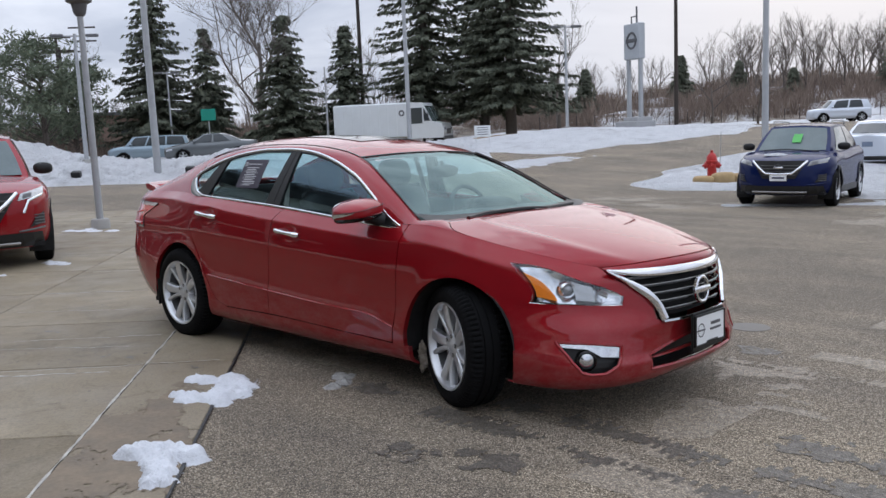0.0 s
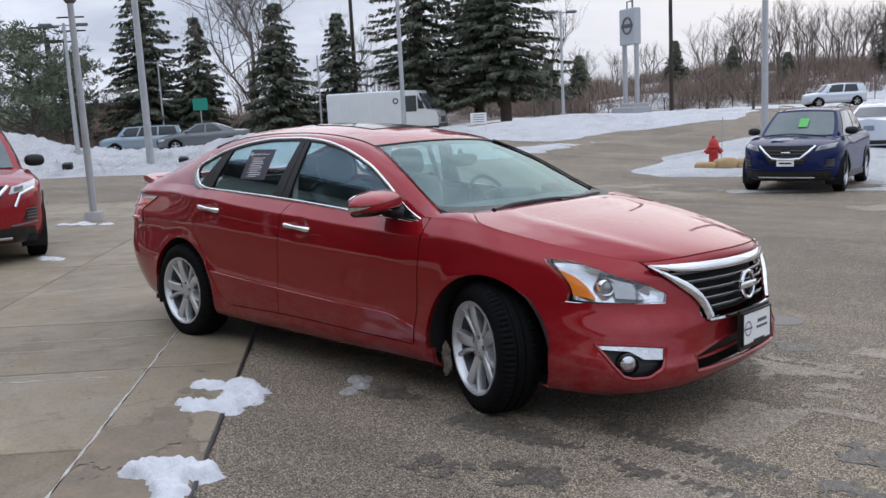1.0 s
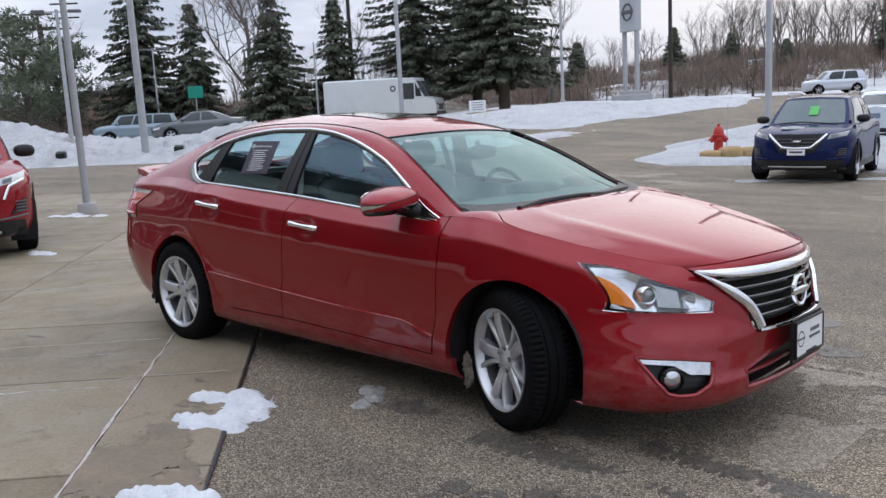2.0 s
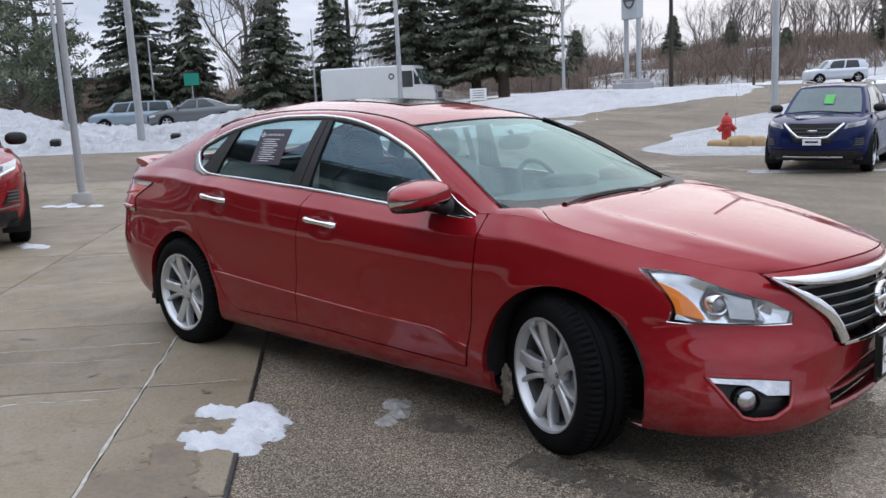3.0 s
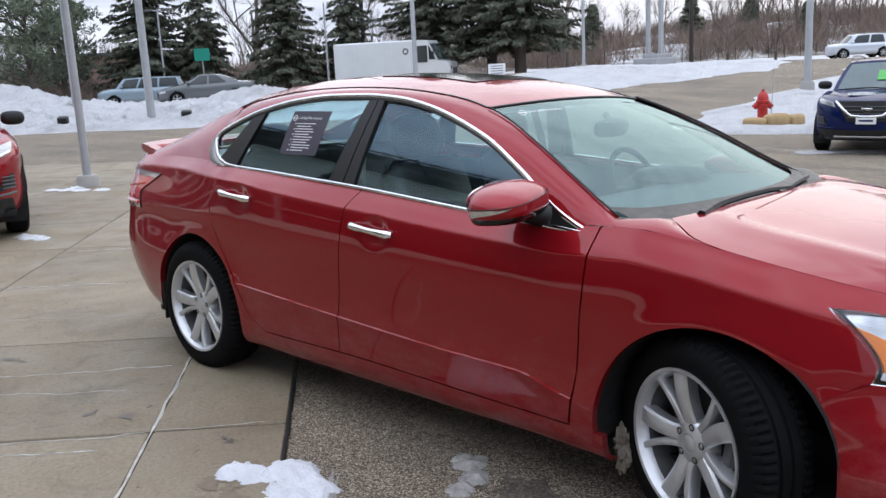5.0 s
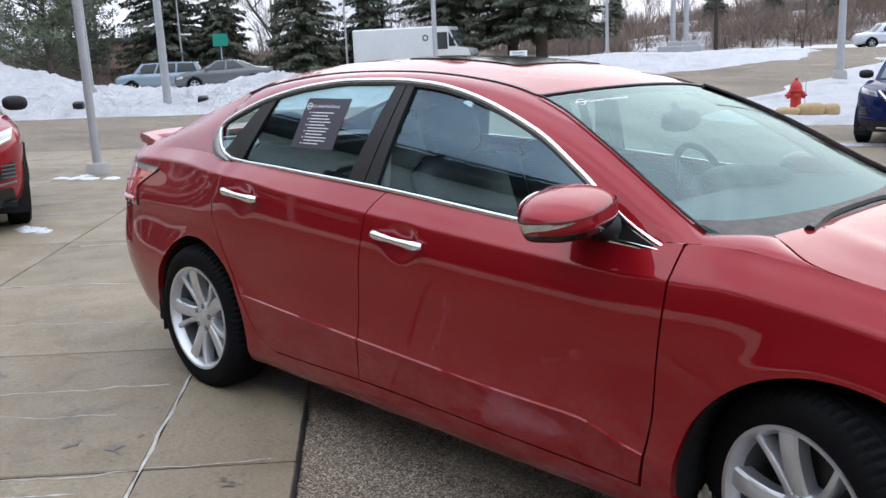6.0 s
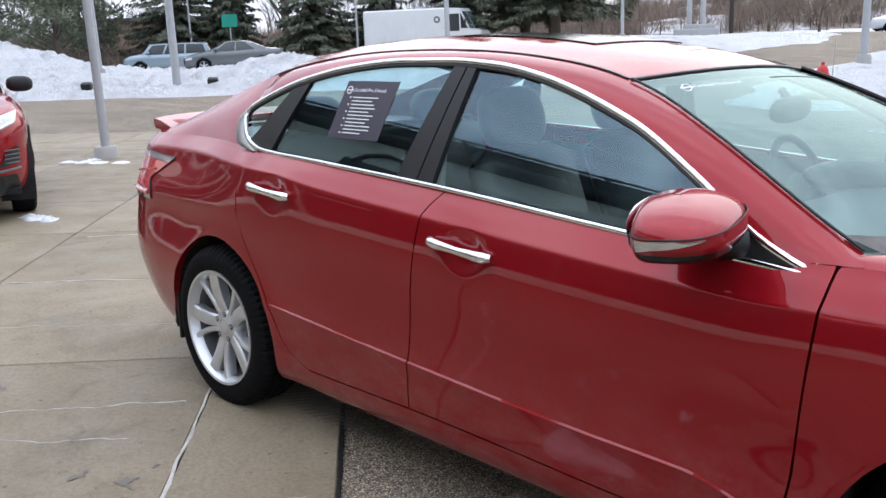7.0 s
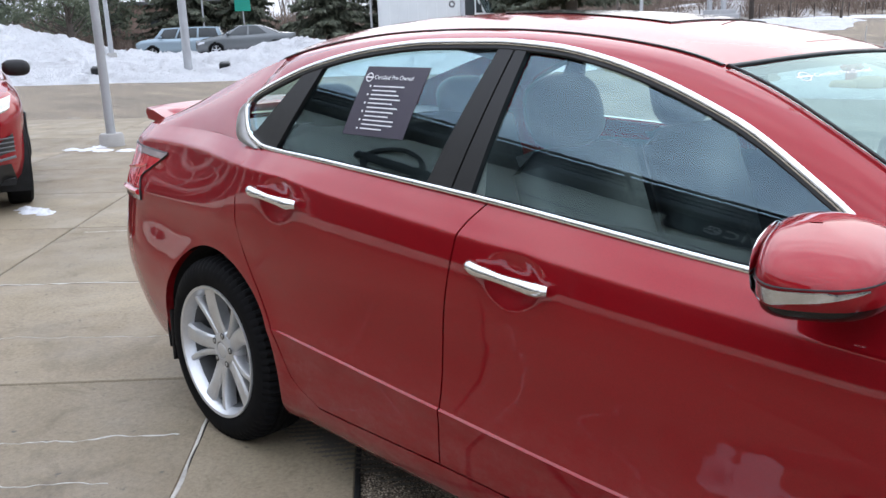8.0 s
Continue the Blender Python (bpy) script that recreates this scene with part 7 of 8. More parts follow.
def stain(name, label, x0, x1, y0, y1, mask, material, step=0.03, z=0.0025, m=None):
    nx, ny = int((x1 - x0) / step) + 1, int((y1 - y0) / step) + 1
    ok = [[mask(x0 + step * (i + 0.5), y0 + step * (j + 0.5)) > 0 for j in range(ny)] for i in range(nx)]
    rows = [[(x0 + step * (i + 0.35 * noise.noise((i * 1.7, j * 1.3, 1))), y0 + step * (j + 0.35 * noise.noise((i * 1.1, j * 1.9, 7))), z) for j in range(ny + 1)] for i in range(nx + 1)]
    g = Geo().grid(rows, lambda i, j: ok[i][j])
    used = sorted({k for f in g.f for k in f})
    at = {k: i for i, k in enumerate(used)}
    h = Geo()
    h.v, h.f = [g.v[k] for k in used], [tuple(at[k] for k in f) for f in g.f]
    ob = tagged(new(name, h.mesh(name, material, 0)), label, "stain", kind="structure")
    ob.matrix_basis = LOT if m is None else m
    return ob


def fuzz(x, y, s, k=0.0):
    return noise.fractal((x * s, y * s, k), 0.75, 2.1, 5)


def track(y_at, wide, patchy):
    def mask(x, y):
        d = abs(y - y_at(x)) / wide
        ribs = 0.25 * math.sin(x * 95 + 30 * abs(y - y_at(x)))
        return 0.75 - d + 0.9 * fuzz(x, y, 3.2, 2) + ribs - patchy * (0.5 + 0.5 * math.sin(x * 2.1))
    return mask


stain("tyre_track", "dark wet tyre track on the asphalt", 2.7, 6.6, -1.22, -0.72, track(lambda x: -1.0 + 0.03 * math.sin(x), 0.12, 0.55), WET)
stain("tyre_track", "dark wet tyre track on the asphalt", 2.9, 7.2, -0.85, -0.35, track(lambda x: -0.66 + 0.06 * math.sin(0.9 * x), 0.12, 0.35), WET)
stain("tyre_track", "dark wet tyre track on the asphalt", 3.0, 7.5, 0.65, 1.2, track(lambda x: 0.92 + 0.02 * x, 0.11, 0.6), DAMP_AND_SHADE)
# meltwater damp, with the shade below the car put into the colour too
stain("dark_patch", "damp asphalt with meltwater under the car, its shade painted in", 0.35, 4.0, -0.85, 0.9, lambda x, y: -0.05 + 0.9 * fuzz(x, y, 1.6, 4) - abs(y) * 0.3, DAMP_AND_SHADE, 0.04, 0.002)
stain("dark_patch", "broad damp patches across the drive", 3.8, 9.5, -1.3, 6.0, lambda x, y: -0.16 + 0.8 * fuzz(x * 0.4, y, 1.3, 9), DAMP_AND_SHADE, 0.05, 0.0018)
for (x, y, r) in ((3.08, -1.51, 0.13), (3.44, -1.36, 0.17), (4.53, -0.3, 0.2), (3.5, 1.3, 0.15), (2.15, -0.95, 0.16)):
    stain("meltwater_spot", "small dark meltwater spot on the asphalt", x - r * 1.4, x + r * 1.4, y - r, y + r, lambda a, b, x=x, y=y, r=r: 0.6 - math.hypot((a - x) / 1.3, b - y) / r + 0.9 * fuzz(a, b, 7, 1), WET, 0.015, 0.0032)
def tread(x, y):
    bars = math.sin(150 * (x + 0.7 * abs(y + 0.57)))
    return 0.15 + 0.7 * fuzz(x, y, 5, 6) + 0.55 * bars - max(0, abs(y + 0.57) - 0.10) * 9 - max(0, abs(x - 0.25) - 0.3) * 4


stain("tread_print", "wet tread print on the slab beside the rear wheel", -0.35, 0.85, -0.75, -0.38, tread, DARK_SLAB, 0.009, 0.0135)
# darker mottled tone on the slab, thinning away from the centre line
stain("dark_patch", "darker mottled slab under the tail", -0.9, 0.9, -0.4, 0.6, lambda x, y: 0.1 + 0.8 * fuzz(x, y, 3, 6) - 0.5 * abs(y), DARK_SLAB, 0.025, 0.0135)
RUST_PALE = plain("tan_stained_concrete", (0.185, 0.143, 0.098), 0.75, 0, 0.35, 5)
stain("rust_stain", "brown rust wash on the slabs along the kerb", 1.6, 4.6, -0.76, -0.21, lambda a, b: 0.05 + 0.9 * fuzz(a * 0.5, b, 2.0, 3) + 0.15 * fuzz(a, b, 18, 5) - 0.25 * abs(a - 3.3), RUST_PALE, 0.010, 0.0122, APRON)
for (x, y) in ((0.19, -1.60), (0.36, -1.50), (-0.9, -1.5), (0.95, -1.35), (-2.0, -1.9), (-1.5, 0.4)):
    stain("slab_spall", "small dark spalled spot in the slab", x - 0.09, x + 0.09, y - 0.06, y + 0.06, lambda a, b, x=x, y=y: 0.2 - math.hypot(a - x, (b - y) * 1.4) / 0.09 + 1.1 * fuzz(a, b, 26, 2), DARK_SLAB, 0.006, 0.0135)
# pale slush drawn out by wheels across the drive behind
stain("slush_streak", "pale slush streaks across the drive", -16.5, -9.8, 1.5, 9.0, lambda x, y: -0.52 + 1.0 * fuzz((x * 0.66 - y * 0.75) * 1.0, (x * 0.75 + y * 0.66) * 0.25, 1.2, 5), plain("grey_slush", (0.42, 0.41, 0.39), 0.8, 0, 0.15, 8), 0.07, 0.004)
stain("slush_streak", "dark wet margin round the island", -9.5, 3.0, 9.5, 19.0, lambda x, y: -0.22 + 0.9 * fuzz(x * 0.6, y, 0.8, 7) - 0.12 * max(0, abs(y - (13.8 - 0.28 * (x + 3))) - 1.5), DAMP_AND_SHADE, 0.08, 0.002)
ice_lump = Geo().blob((0.027, 0.03, 0.070), pose(2.475, -0.80, 0.215), 30, 26, 0.9, lambda q: q * (1 + 0.55 * noise.noise((q.x * 34, q.y * 34, q.z * 24)) + 0.45 * noise.noise((q.x * 110, q.y * 110, q.z * 90))))
part("ice_lump", ice_lump, plain("dirty_ice", (0.17, 0.145, 0.115), 0.6, 0, 0.6, 40, 0.004), sedan, "dirty ice hanging behind the front wheel", 20)
stain("ice_film", "thin streaked film of grey ice beside the snow", 1.36, 1.88, -1.68, -1.16, lambda x, y: 0.34 - abs(0.722 * (x - 1.63) + 0.692 * (y + 1.42)) / 0.10 - abs(-0.692 * (x - 1.63) + 0.722 * (y + 1.42)) / 0.42 + 0.55 * fuzz(9 * (0.722 * x + 0.692 * y), 0.6 * (-0.692 * x + 0.722 * y), 4.5, 4), plain("grey_ice", (0.27, 0.255, 0.235), 0.3, 0, 0.4, 30), 0.007, 0.0045)


# ---- trees ----
def leafy(name, colours, rough=0.9):
    m, n, l, p = shader(name)
    geo = n.new("ShaderNodeNewGeometry")
    a = ramp(n, l, geo.outputs["Random Per Island"], tuple((k / (len(colours) - 1), c) for k, c in enumerate(colours)))
    vec = coords(n, l)
    l.new(blend(n, l, 1.0, a, ramp(n, l, grain(n, l, vec, 0.8, 5), ((0.3, grey(0.7)), (0.7, grey(1.2)))), "MULTIPLY"), p.inputs["Base Color"])
    p.inputs["Roughness"].default_value = rough
    return m


NEEDLES = leafy("spruce_needles", ((0.068, 0.079, 0.056), (0.106, 0.118, 0.083), (0.150, 0.158, 0.110)))
PINE = leafy("pine_needles", ((0.094, 0.113, 0.078), (0.140, 0.168, 0.114), (0.195, 0.218, 0.146)))
BARK = plain("grey_bark", (0.085, 0.07, 0.058), 0.95, 0, 0.3, 6, 0.02)
TWIGS = leafy("bare_twigs", ((0.085, 0.070, 0.061), (0.120, 0.100, 0.087), (0.165, 0.140, 0.122)))
SCRUB = leafy("winter_scrub", ((0.13, 0.092, 0.076), (0.20, 0.15, 0.12), (0.27, 0.21, 0.165)))


def spruce_mesh(h, r, seed, lean=1.0, gaps=0.15):
    rng = random.Random(seed)
    g = Geo()
    v, f = [], []
    z = h * 0.15
    while z < h * 0.985:
        t = z / h
        reach = r * ((1 - t) ** 0.80) * (0.92 + 0.16 * rng.random()) + 0.12
        n = int(8 + 7 * (1 - t))
        a0 = rng.random() * 6.28
        for k in range(n):
            if rng.random() < gaps + 0.08:
                continue
            a = a0 + 6.283 * k / n + rng.uniform(-0.25, 0.25)
            L = reach * rng.uniform(0.5, 1.12)
            droop = rng.uniform(0.10, 0.46) * lean
            steps = max(3, int(L / 0.26))
            ca, sa = math.cos(a), math.sin(a)
            for s in range(1, steps + 1):
                u = s / steps
                px, py = ca * L * u, sa * L * u
                pz = z - L * droop * u * (1.3 - 0.6 * u) + rng.uniform(-0.06, 0.06)
                wide = (0.34 * (1 - u) + 0.16) * (0.55 + 0.45 * (1 - t))
                for q in range(8):
                    bx, by = rng.uniform(-1, 1) * wide, rng.uniform(-1, 1) * wide
                    ln = rng.uniform(0.22, 0.46) * (0.6 + 0.4 * (1 - t))
                    ang = a + rng.uniform(-1.1, 1.1)
                    dx, dy, dz = math.cos(ang) * ln, math.sin(ang) * ln, -rng.uniform(0.05, 0.30)
                    i = len(v)
                    ox, oy = -math.sin(ang) * 0.085, math.cos(ang) * 0.085
                    cx, cy, cz = px + bx, py + by, pz
                    v += [(cx - ox, cy - oy, cz + 0.03), (cx + ox, cy + oy, cz + 0.03), (cx + dx, cy + dy, cz + dz)]
                    f.append((i, i + 1, i + 2))
                    if q == 0:
                        v += [(cx, cy, cz + 0.10), (cx, cy, cz - 0.14), (cx + dx * 1.1, cy + dy * 1.1, cz + dz)]
                        f.append((i + 3, i + 4, i + 5))
        z += h * rng.uniform(0.014, 0.034)
    g.v, g.f = v, f
    return g


def spruce(x, y, h, r, seed, label, z=None, lean=1.0, gaps=0.15):
    t = thing("spruce_tree", upright(x, y, (land(x, y) if z is None else z) - 0.1, seed * 40), label, "tree", "spruces along the street")
    part("trunk", Geo().tube([(0, 0, 0), (0.02, 0, h * 0.5), (0, 0, h)], lambda u: (0.02 + 0.021 * h) * (1 - u) + 0.01, 9), BARK, t, "", 50)
    part("crown", spruce_mesh(h, r, seed, lean, gaps), NEEDLES, t, "dark green drooping needles", 0)
    return t


def limbs(g, p, way, length, radius, depth, rng, spread, tips):
    n = 4 if depth > 1 else 3
    pts = [p.copy()]
    d = way.copy()
    for k in range(n):
        d = (d + Vector((rng.uniform(-1, 1), rng.uniform(-1, 1), rng.uniform(-0.3, 0.7))) * 0.13).normalized()
        pts.append(pts[-1] + d * length / n)
    g.tube(pts, lambda u: radius * (1 - 0.45 * u), 5 if depth > 2 else 3, False)
    if depth == 0:
        return
    kids = tips if depth > 1 else tips + 2
    for k in range(kids):
        u = 0.35 + 0.65 * (k + rng.random() * 0.6) / kids
        i = min(n - 1, int(u * n))
        q = pts[i].lerp(pts[i + 1], u * n - i)
        side = Vector((rng.uniform(-1, 1), rng.uniform(-1, 1), rng.uniform(-0.1, 0.8))).normalized()
        limbs(g, q, (d * (1 - spread) + side * spread).normalized(), length * rng.uniform(0.52, 0.78), radius * 0.52, depth - 1, rng, spread, tips)


def bare_mesh(h, seed, spread=0.5, depth=5, tips=3, stem=0.24):
    rng = random.Random(seed)
    g = Geo()
    limbs(g, Vector((0, 0, 0)), Vector((0, 0, 1)), h * 0.42, stem, depth, rng, spread, tips)
    return g


def bare_tree(x, y, h, seed, label, spread=0.5, depth=5, tips=3, group="bare trees"):
    t = thing("bare_tree", upright(x, y, land(x, y) - 0.1, seed * 57), label, "tree", group)
    g = bare_mesh(h, seed, spread, depth, tips, 0.0095 * h + 0.02)
    part("trunk", Geo().tube([(0, 0, -0.1), (0, 0, h * 0.12)], lambda u: (0.016 * h) * (1 - 0.15 * u), 8), BARK, t, "", 50)
    part("branch_work", g, TWIGS, t, "leafless grey-brown branches", 0)
    return t


def pine(x, y, h, r, seed, label):
    """A broad round-topped pine of needle tufts on rising limbs."""
    rng = random.Random(seed)
    t = thing("pine_tree", upright(x, y, land(x, y) - 0.1), label, "tree", "pines")
    wood, v, f = Geo(), [], []
    wood.tube([(0, 0, 0), (0.1, 0, h * 0.5), (0, 0.1, h * 0.92)], lambda u: 0.22 * (1 - u) + 0.03, 8)
    for k in range(58):
        zz = h * rng.uniform(0.20, 0.98)
        a = rng.uniform(0, 6.283)
        R = r * math.sqrt(max(0.05, 1 - ((zz / h - 0.50) / 0.52) ** 2)) * rng.uniform(0.45, 1.0)
        tip = Vector((math.cos(a) * R, math.sin(a) * R, zz + rng.uniform(-0.1, 0.5)))
        wood.tube([(0, 0, max(0.3, zz - R * 0.45)), tip], lambda u: 0.05 * (1 - u) + 0.012, 4, False)
        for c in range(5):
            cc = tip + Vector((rng.gauss(0, 0.55), rng.gauss(0, 0.55), rng.gauss(0, 0.3)))
            for q in range(22):
                w = Vector((rng.gauss(0, 1), rng.gauss(0, 1), rng.gauss(0.35, 0.7))).normalized()
                b = cc + w * rng.uniform(0.05, 0.35)
                e = b + w * rng.uniform(0.22, 0.42)
                o = w.orthogonal().normalized() * 0.055
                i = len(v)
                v += [tuple(b - o), tuple(b + o), tuple(e)]
                f.append((i, i + 1, i + 2))
    part("trunk", wood, BARK, t, "", 40)
    g = Geo()
    g.v, g.f = v, f
    part("crown", g, PINE, t, "grey-green needle tufts", 0)
    return t


for (x, y, h, r, seed, lab, lean, gaps) in (
        (-37.8, 40.2, 18.5, 5.0, 1, "very tall dense dark spruce by the street", 1.0, 0.08),
        (-34.6, 42.6, 16.0, 4.2, 12, "tall dense dark spruce by the street", 1.0, 0.08),
        (-31.6, 41.8, 17.5, 5.2, 2, "very tall dense dark spruce by the street", 1.0, 0.06),
        (-43.6, 38.0, 8.8, 2.9, 3, "narrow drooping spruce with thin crown", 1.5, 0.25),
        (-44.9, 33.6, 9.6, 3.7, 4, "dark spruce with open drooping crown", 1.3, 0.2),
        (-51.2, 31.2, 9.2, 2.7, 5, "thin ragged spruce behind the street", 1.6, 0.35),
        (-53.8, 28.6, 12.8, 4.3, 6, "tall full spruce behind the street", 1.0, 0.1)):
    spruce(x, y, h, r, seed, lab, None, lean, gaps)
bare_tree(-47.6, 33.2, 18.5, 11, "tall wide bare tree among the spruces", 0.56, 6, 4)
bare_tree(-56.0, 39.0, 14.0, 12, "tall bare tree behind the spruces", 0.45, 5, 3)
bare_tree(-49.0, 43.5, 12.0, 17, "bare tree behind the spruces", 0.45, 5, 3)
bare_tree(-66.0, 29.0, 10.0, 13, "bare tree far behind the snow heap", 0.5, 5, 3)
bare_tree(-37.0, 54.5, 11.5, 14, "slim bare tree beside the dark spruces", 0.42, 5, 3)
bare_tree(-26.5, 60.0, 7.5, 15, "low crooked bare tree behind the sign", 0.62, 5, 3)
bare_tree(-23.5, 61.5, 7.0, 16, "low crooked bare tree behind the sign", 0.62, 5, 3)
pine(-52.0, 19.6, 7.4, 2.9, 21, "broad dark pine behind the snow heap")
pine(-57.0, 23.8, 6.4, 2.6, 22, "broad dark pine behind the snow heap")
pine(-58.5, 13.5, 3.4, 2.0, 23, "broad dark pine at the end of the bank")
pine(-62.0, 18.0, 4.6, 2.2, 24, "broad dark pine at the end of the bank")

# small evergreens on the ridge
rng_trees = random.Random(8)
for (d, b, h, s) in ((98, 26.5, 5.6, 31), (103, 34.5, 4.2, 33), (96, 38, 3.6, 34), (84, 10.8, 4.6, 35), (88, 14.4, 4.9, 37), (100, 51, 8.2, 38)):
    x, y = flat_xy(d, b)
    spruce(x, y, h, h * 0.30, s, "small dark spruce on the brushy hillside", None, 1.2, 0.30)


def woods(name, label, seed, spots, kind_mesh, material, size):
    """Far trees that nobody could count, as one mesh."""
    rng = random.Random(seed)
    g = Geo()
    for d, b in spots:
        x, y = flat_xy(d, b)
        k = rng.uniform(*size)
        base = rng.choice(kind_mesh)
        m = pose(x, y, land(x, y) - 0.2, 0, 0, rng.uniform(0, 360)) @ Matrix.Scale(k, 4)
        n = len(g.v)
        g.v += [tuple(m @ Vector(q)) for q in base.v]
        g.f += [tuple(n + i for i in face) for face in base.f]
    ob = new(name, g.mesh(name, material, 0))
    ob.matrix_basis = LOT
    return tagged(ob, label, "woods", kind="stuff")


def twig_mesh(h, seed):
    """A far bare tree: thin blades branching from a stem."""
    rng = random.Random(seed)
    g = Geo()
    limbs(g, Vector((0, 0, 0)), Vector((0, 0, 1)), h * 0.40, 0.011 * h, 4, rng, 0.46, 3)
    return g


def shrub_mesh(seed, n=46):
    rng = random.Random(seed)
    g = Geo()
    for k in range(n):
        a, tilt = rng.uniform(0, 6.283), rng.uniform(0.05, 0.75)
        L = rng.uniform(0.6, 1.5)
        b = Vector((rng.gauss(0, 0.35), rng.gauss(0, 0.35), 0))
        w = Vector((math.cos(a) * math.sin(tilt), math.sin(a) * math.sin(tilt), math.cos(tilt)))
        o = w.orthogonal().normalized() * 0.018
        mid = b + w * L * 0.6
        side = (w + Vector((rng.uniform(-1, 1), rng.uniform(-1, 1), 0.3)) * 0.6).normalized()
        g.add([b - o, b + o, b + w * L], [(0, 1, 2)])
        g.add([mid - o * 0.7, mid + o * 0.7, mid + side * L * 0.45], [(0, 1, 2)])
    return g


far_bare = [twig_mesh(9, s) for s in (41, 42, 43, 44)]
shrubs = [shrub_mesh(s) for s in (51, 52, 53, 54, 55)]
rw = random.Random(77)
woods("ridge_woods", "leafless grey-brown woods along the ridge", 5, [(rw.uniform(112, 150), rw.uniform(-10, 95)) for _ in range(120)] + [(rw.uniform(96, 118), rw.uniform(36, 80)) for _ in range(50)], far_bare, TWIGS, (0.75, 1.5))
woods("left_woods", "leafless woods far behind the street", 6, [(rw.uniform(84, 125), rw.uniform(-75, 2)) for _ in range(90)], far_bare, TWIGS, (0.7, 1.15))
spots = []
while len(spots) < 1500:
    d, b = rw.uniform(72, 135), rw.uniform(-50, 90)
    street = lerp_keys(b, ((-40, 54), (-18, 57), (-4, 63), (15, 71), (40, 78)))
    x, y = flat_xy(d, b)
    if d > street + 5 and noise.noise((x * 0.045, y * 0.045, 3)) > (-0.12 if b > 28 or b < 16 else 0.10):
        spots.append((d, b))
woods("hillside_scrub", "reddish-brown winter scrub over the slope", 7, spots, shrubs, SCRUB, (1.0, 2.3))
woods("street_scrub", "brown winter scrub under the spruces", 9, [(lerp_keys(b, ((-40, 54), (-18, 57), (-4, 63), (15, 71), (40, 78))) + rw.uniform(4, 14), b) for b in [rw.uniform(-40, 14) for _ in range(420)]], shrubs, SCRUB, (0.6, 1.3))


# ---- poles, signs, hydrant ----
def lamp_post(x, y, z, h, r0, r1, head, label, foot=0.0, yaw=0.0, mat=None):
    t = thing("lamp_post", upright(x, y, z, yaw), label, "lamp post", "lamp posts")
    part("pole", Geo().tube([(0, 0, 0), (0, 0, h * 0.5), (0, 0, h)], lambda u: r0 + (r1 - r0) * u, 14), mat or GALVANISED, t, "", 50)
    if foot:
        fr = max(0.165, r0 * 2)
        part("concrete_foot", Geo().lathe([(0.001, foot), (fr * 0.82, foot), (fr * 0.95, foot * 0.85), (fr, 0), (fr, -0.3)], 20), plain("foot_concrete", (0.34, 0.33, 0.31), 0.85, 0, 0.1, 6), t, "", 40)
    if head == "cup":
        part("lantern", Geo().lathe([(0.06, h), (0.10, h + 0.05), (0.13, h + 0.20), (0.21, h + 0.24), (0.21, h + 0.42), (0.16, h + 0.50), (0.001, h + 0.52)], 20), GREY_PLASTIC, t, "grey shoebox lantern", 40)
    elif head:
        arm = Geo().tube([(-head, 0, h - 0.1), (head, 0, h - 0.1)], 0.035, 8)
        part("arm", arm, mat or GALVANISED, t, "", 50)
        for s in (1, -1):
            part("lamp_head", Geo().box((0.55, 0.30, 0.13), pose(s * head, 0, h - 0.08), 0.03), GREY_PLASTIC, t, "", 40)
    return t


lamp_post(-8.85, 2.66, -0.02, 3.60, 0.062, 0.050, "cup", "grey steel lamp post on a round concrete foot", 0.20)
lamp_post(-23.2, 11.6, land(-23.2, 11.6) - 0.1, 9.5, 0.135, 0.095, 0, "thick pale grey light pole standing in the snow bank", 0)
lamp_post(-34.5, 14.2, 0.3, 6.2, 0.11, 0.07, 0.75, "thin grey twin-head lamp post behind the bank", 0.5, 60)
lamp_post(-50.3, 27.6, land(-50.3, 27.6), 5.8, 0.07, 0.05, 0.55, "thin grey lamp post with one cross arm", 0, 45)
lamp_post(-29.6, 30.4, land(-29.6, 30.4), 11.0, 0.13, 0.09, 0, "tall grey light pole at the street", 0.4)
lamp_post(-40.4, 33.4, land(-40.4, 33.4), 5.4, 0.075, 0.05, 0, "thin grey pole at the street", 0)
lamp_post(-21.4, 33.9, 1.35, 5.75, 0.085, 0.06, 0.55, "grey twin-head lamp post on the snowy lawn", 0.62, 50)
lamp_post(-7.55, 26.5, 0.42, 9.5, 0.12, 0.085, 0, "tall grey light pole beside the hydrant's island", 0.62)
lamp_post(-2.6, 39.5, 1.7, 5.2, 0.09, 0.06, 0, "grey light pole far up the side road", 0.5)
WOOD_POLE = plain("tarred_wood", (0.05, 0.04, 0.035), 0.9, 0, 0.25, 8)
for (d, b, h) in ((66, 17.5, 13.5), (66, -5.6, 15.0), (70, -29.2, 8.2), (75, -31.5, 9.6), (82, -32.0, 11.0), (84, -33.6, 9.0)):
    x, y = flat_xy(d, b)
    pole = thing("utility_pole", upright(x, y, land(x, y) - 0.1, 50), "dark wooden utility pole behind the street", "utility pole", "utility poles")
    part("post", Geo().tube([(0, 0, 0), (0, 0, h)], lambda u: 0.16 - 0.05 * u, 10), WOOD_POLE, pole, "", 50)
    if b < -20:
        for zz in (h - 0.3, h - 1.5):
            part("cross_arm", Geo().box((2.4, 0.12, 0.14), pose(0, 0, zz), 0.02), WOOD_POLE, pole, "", 30)


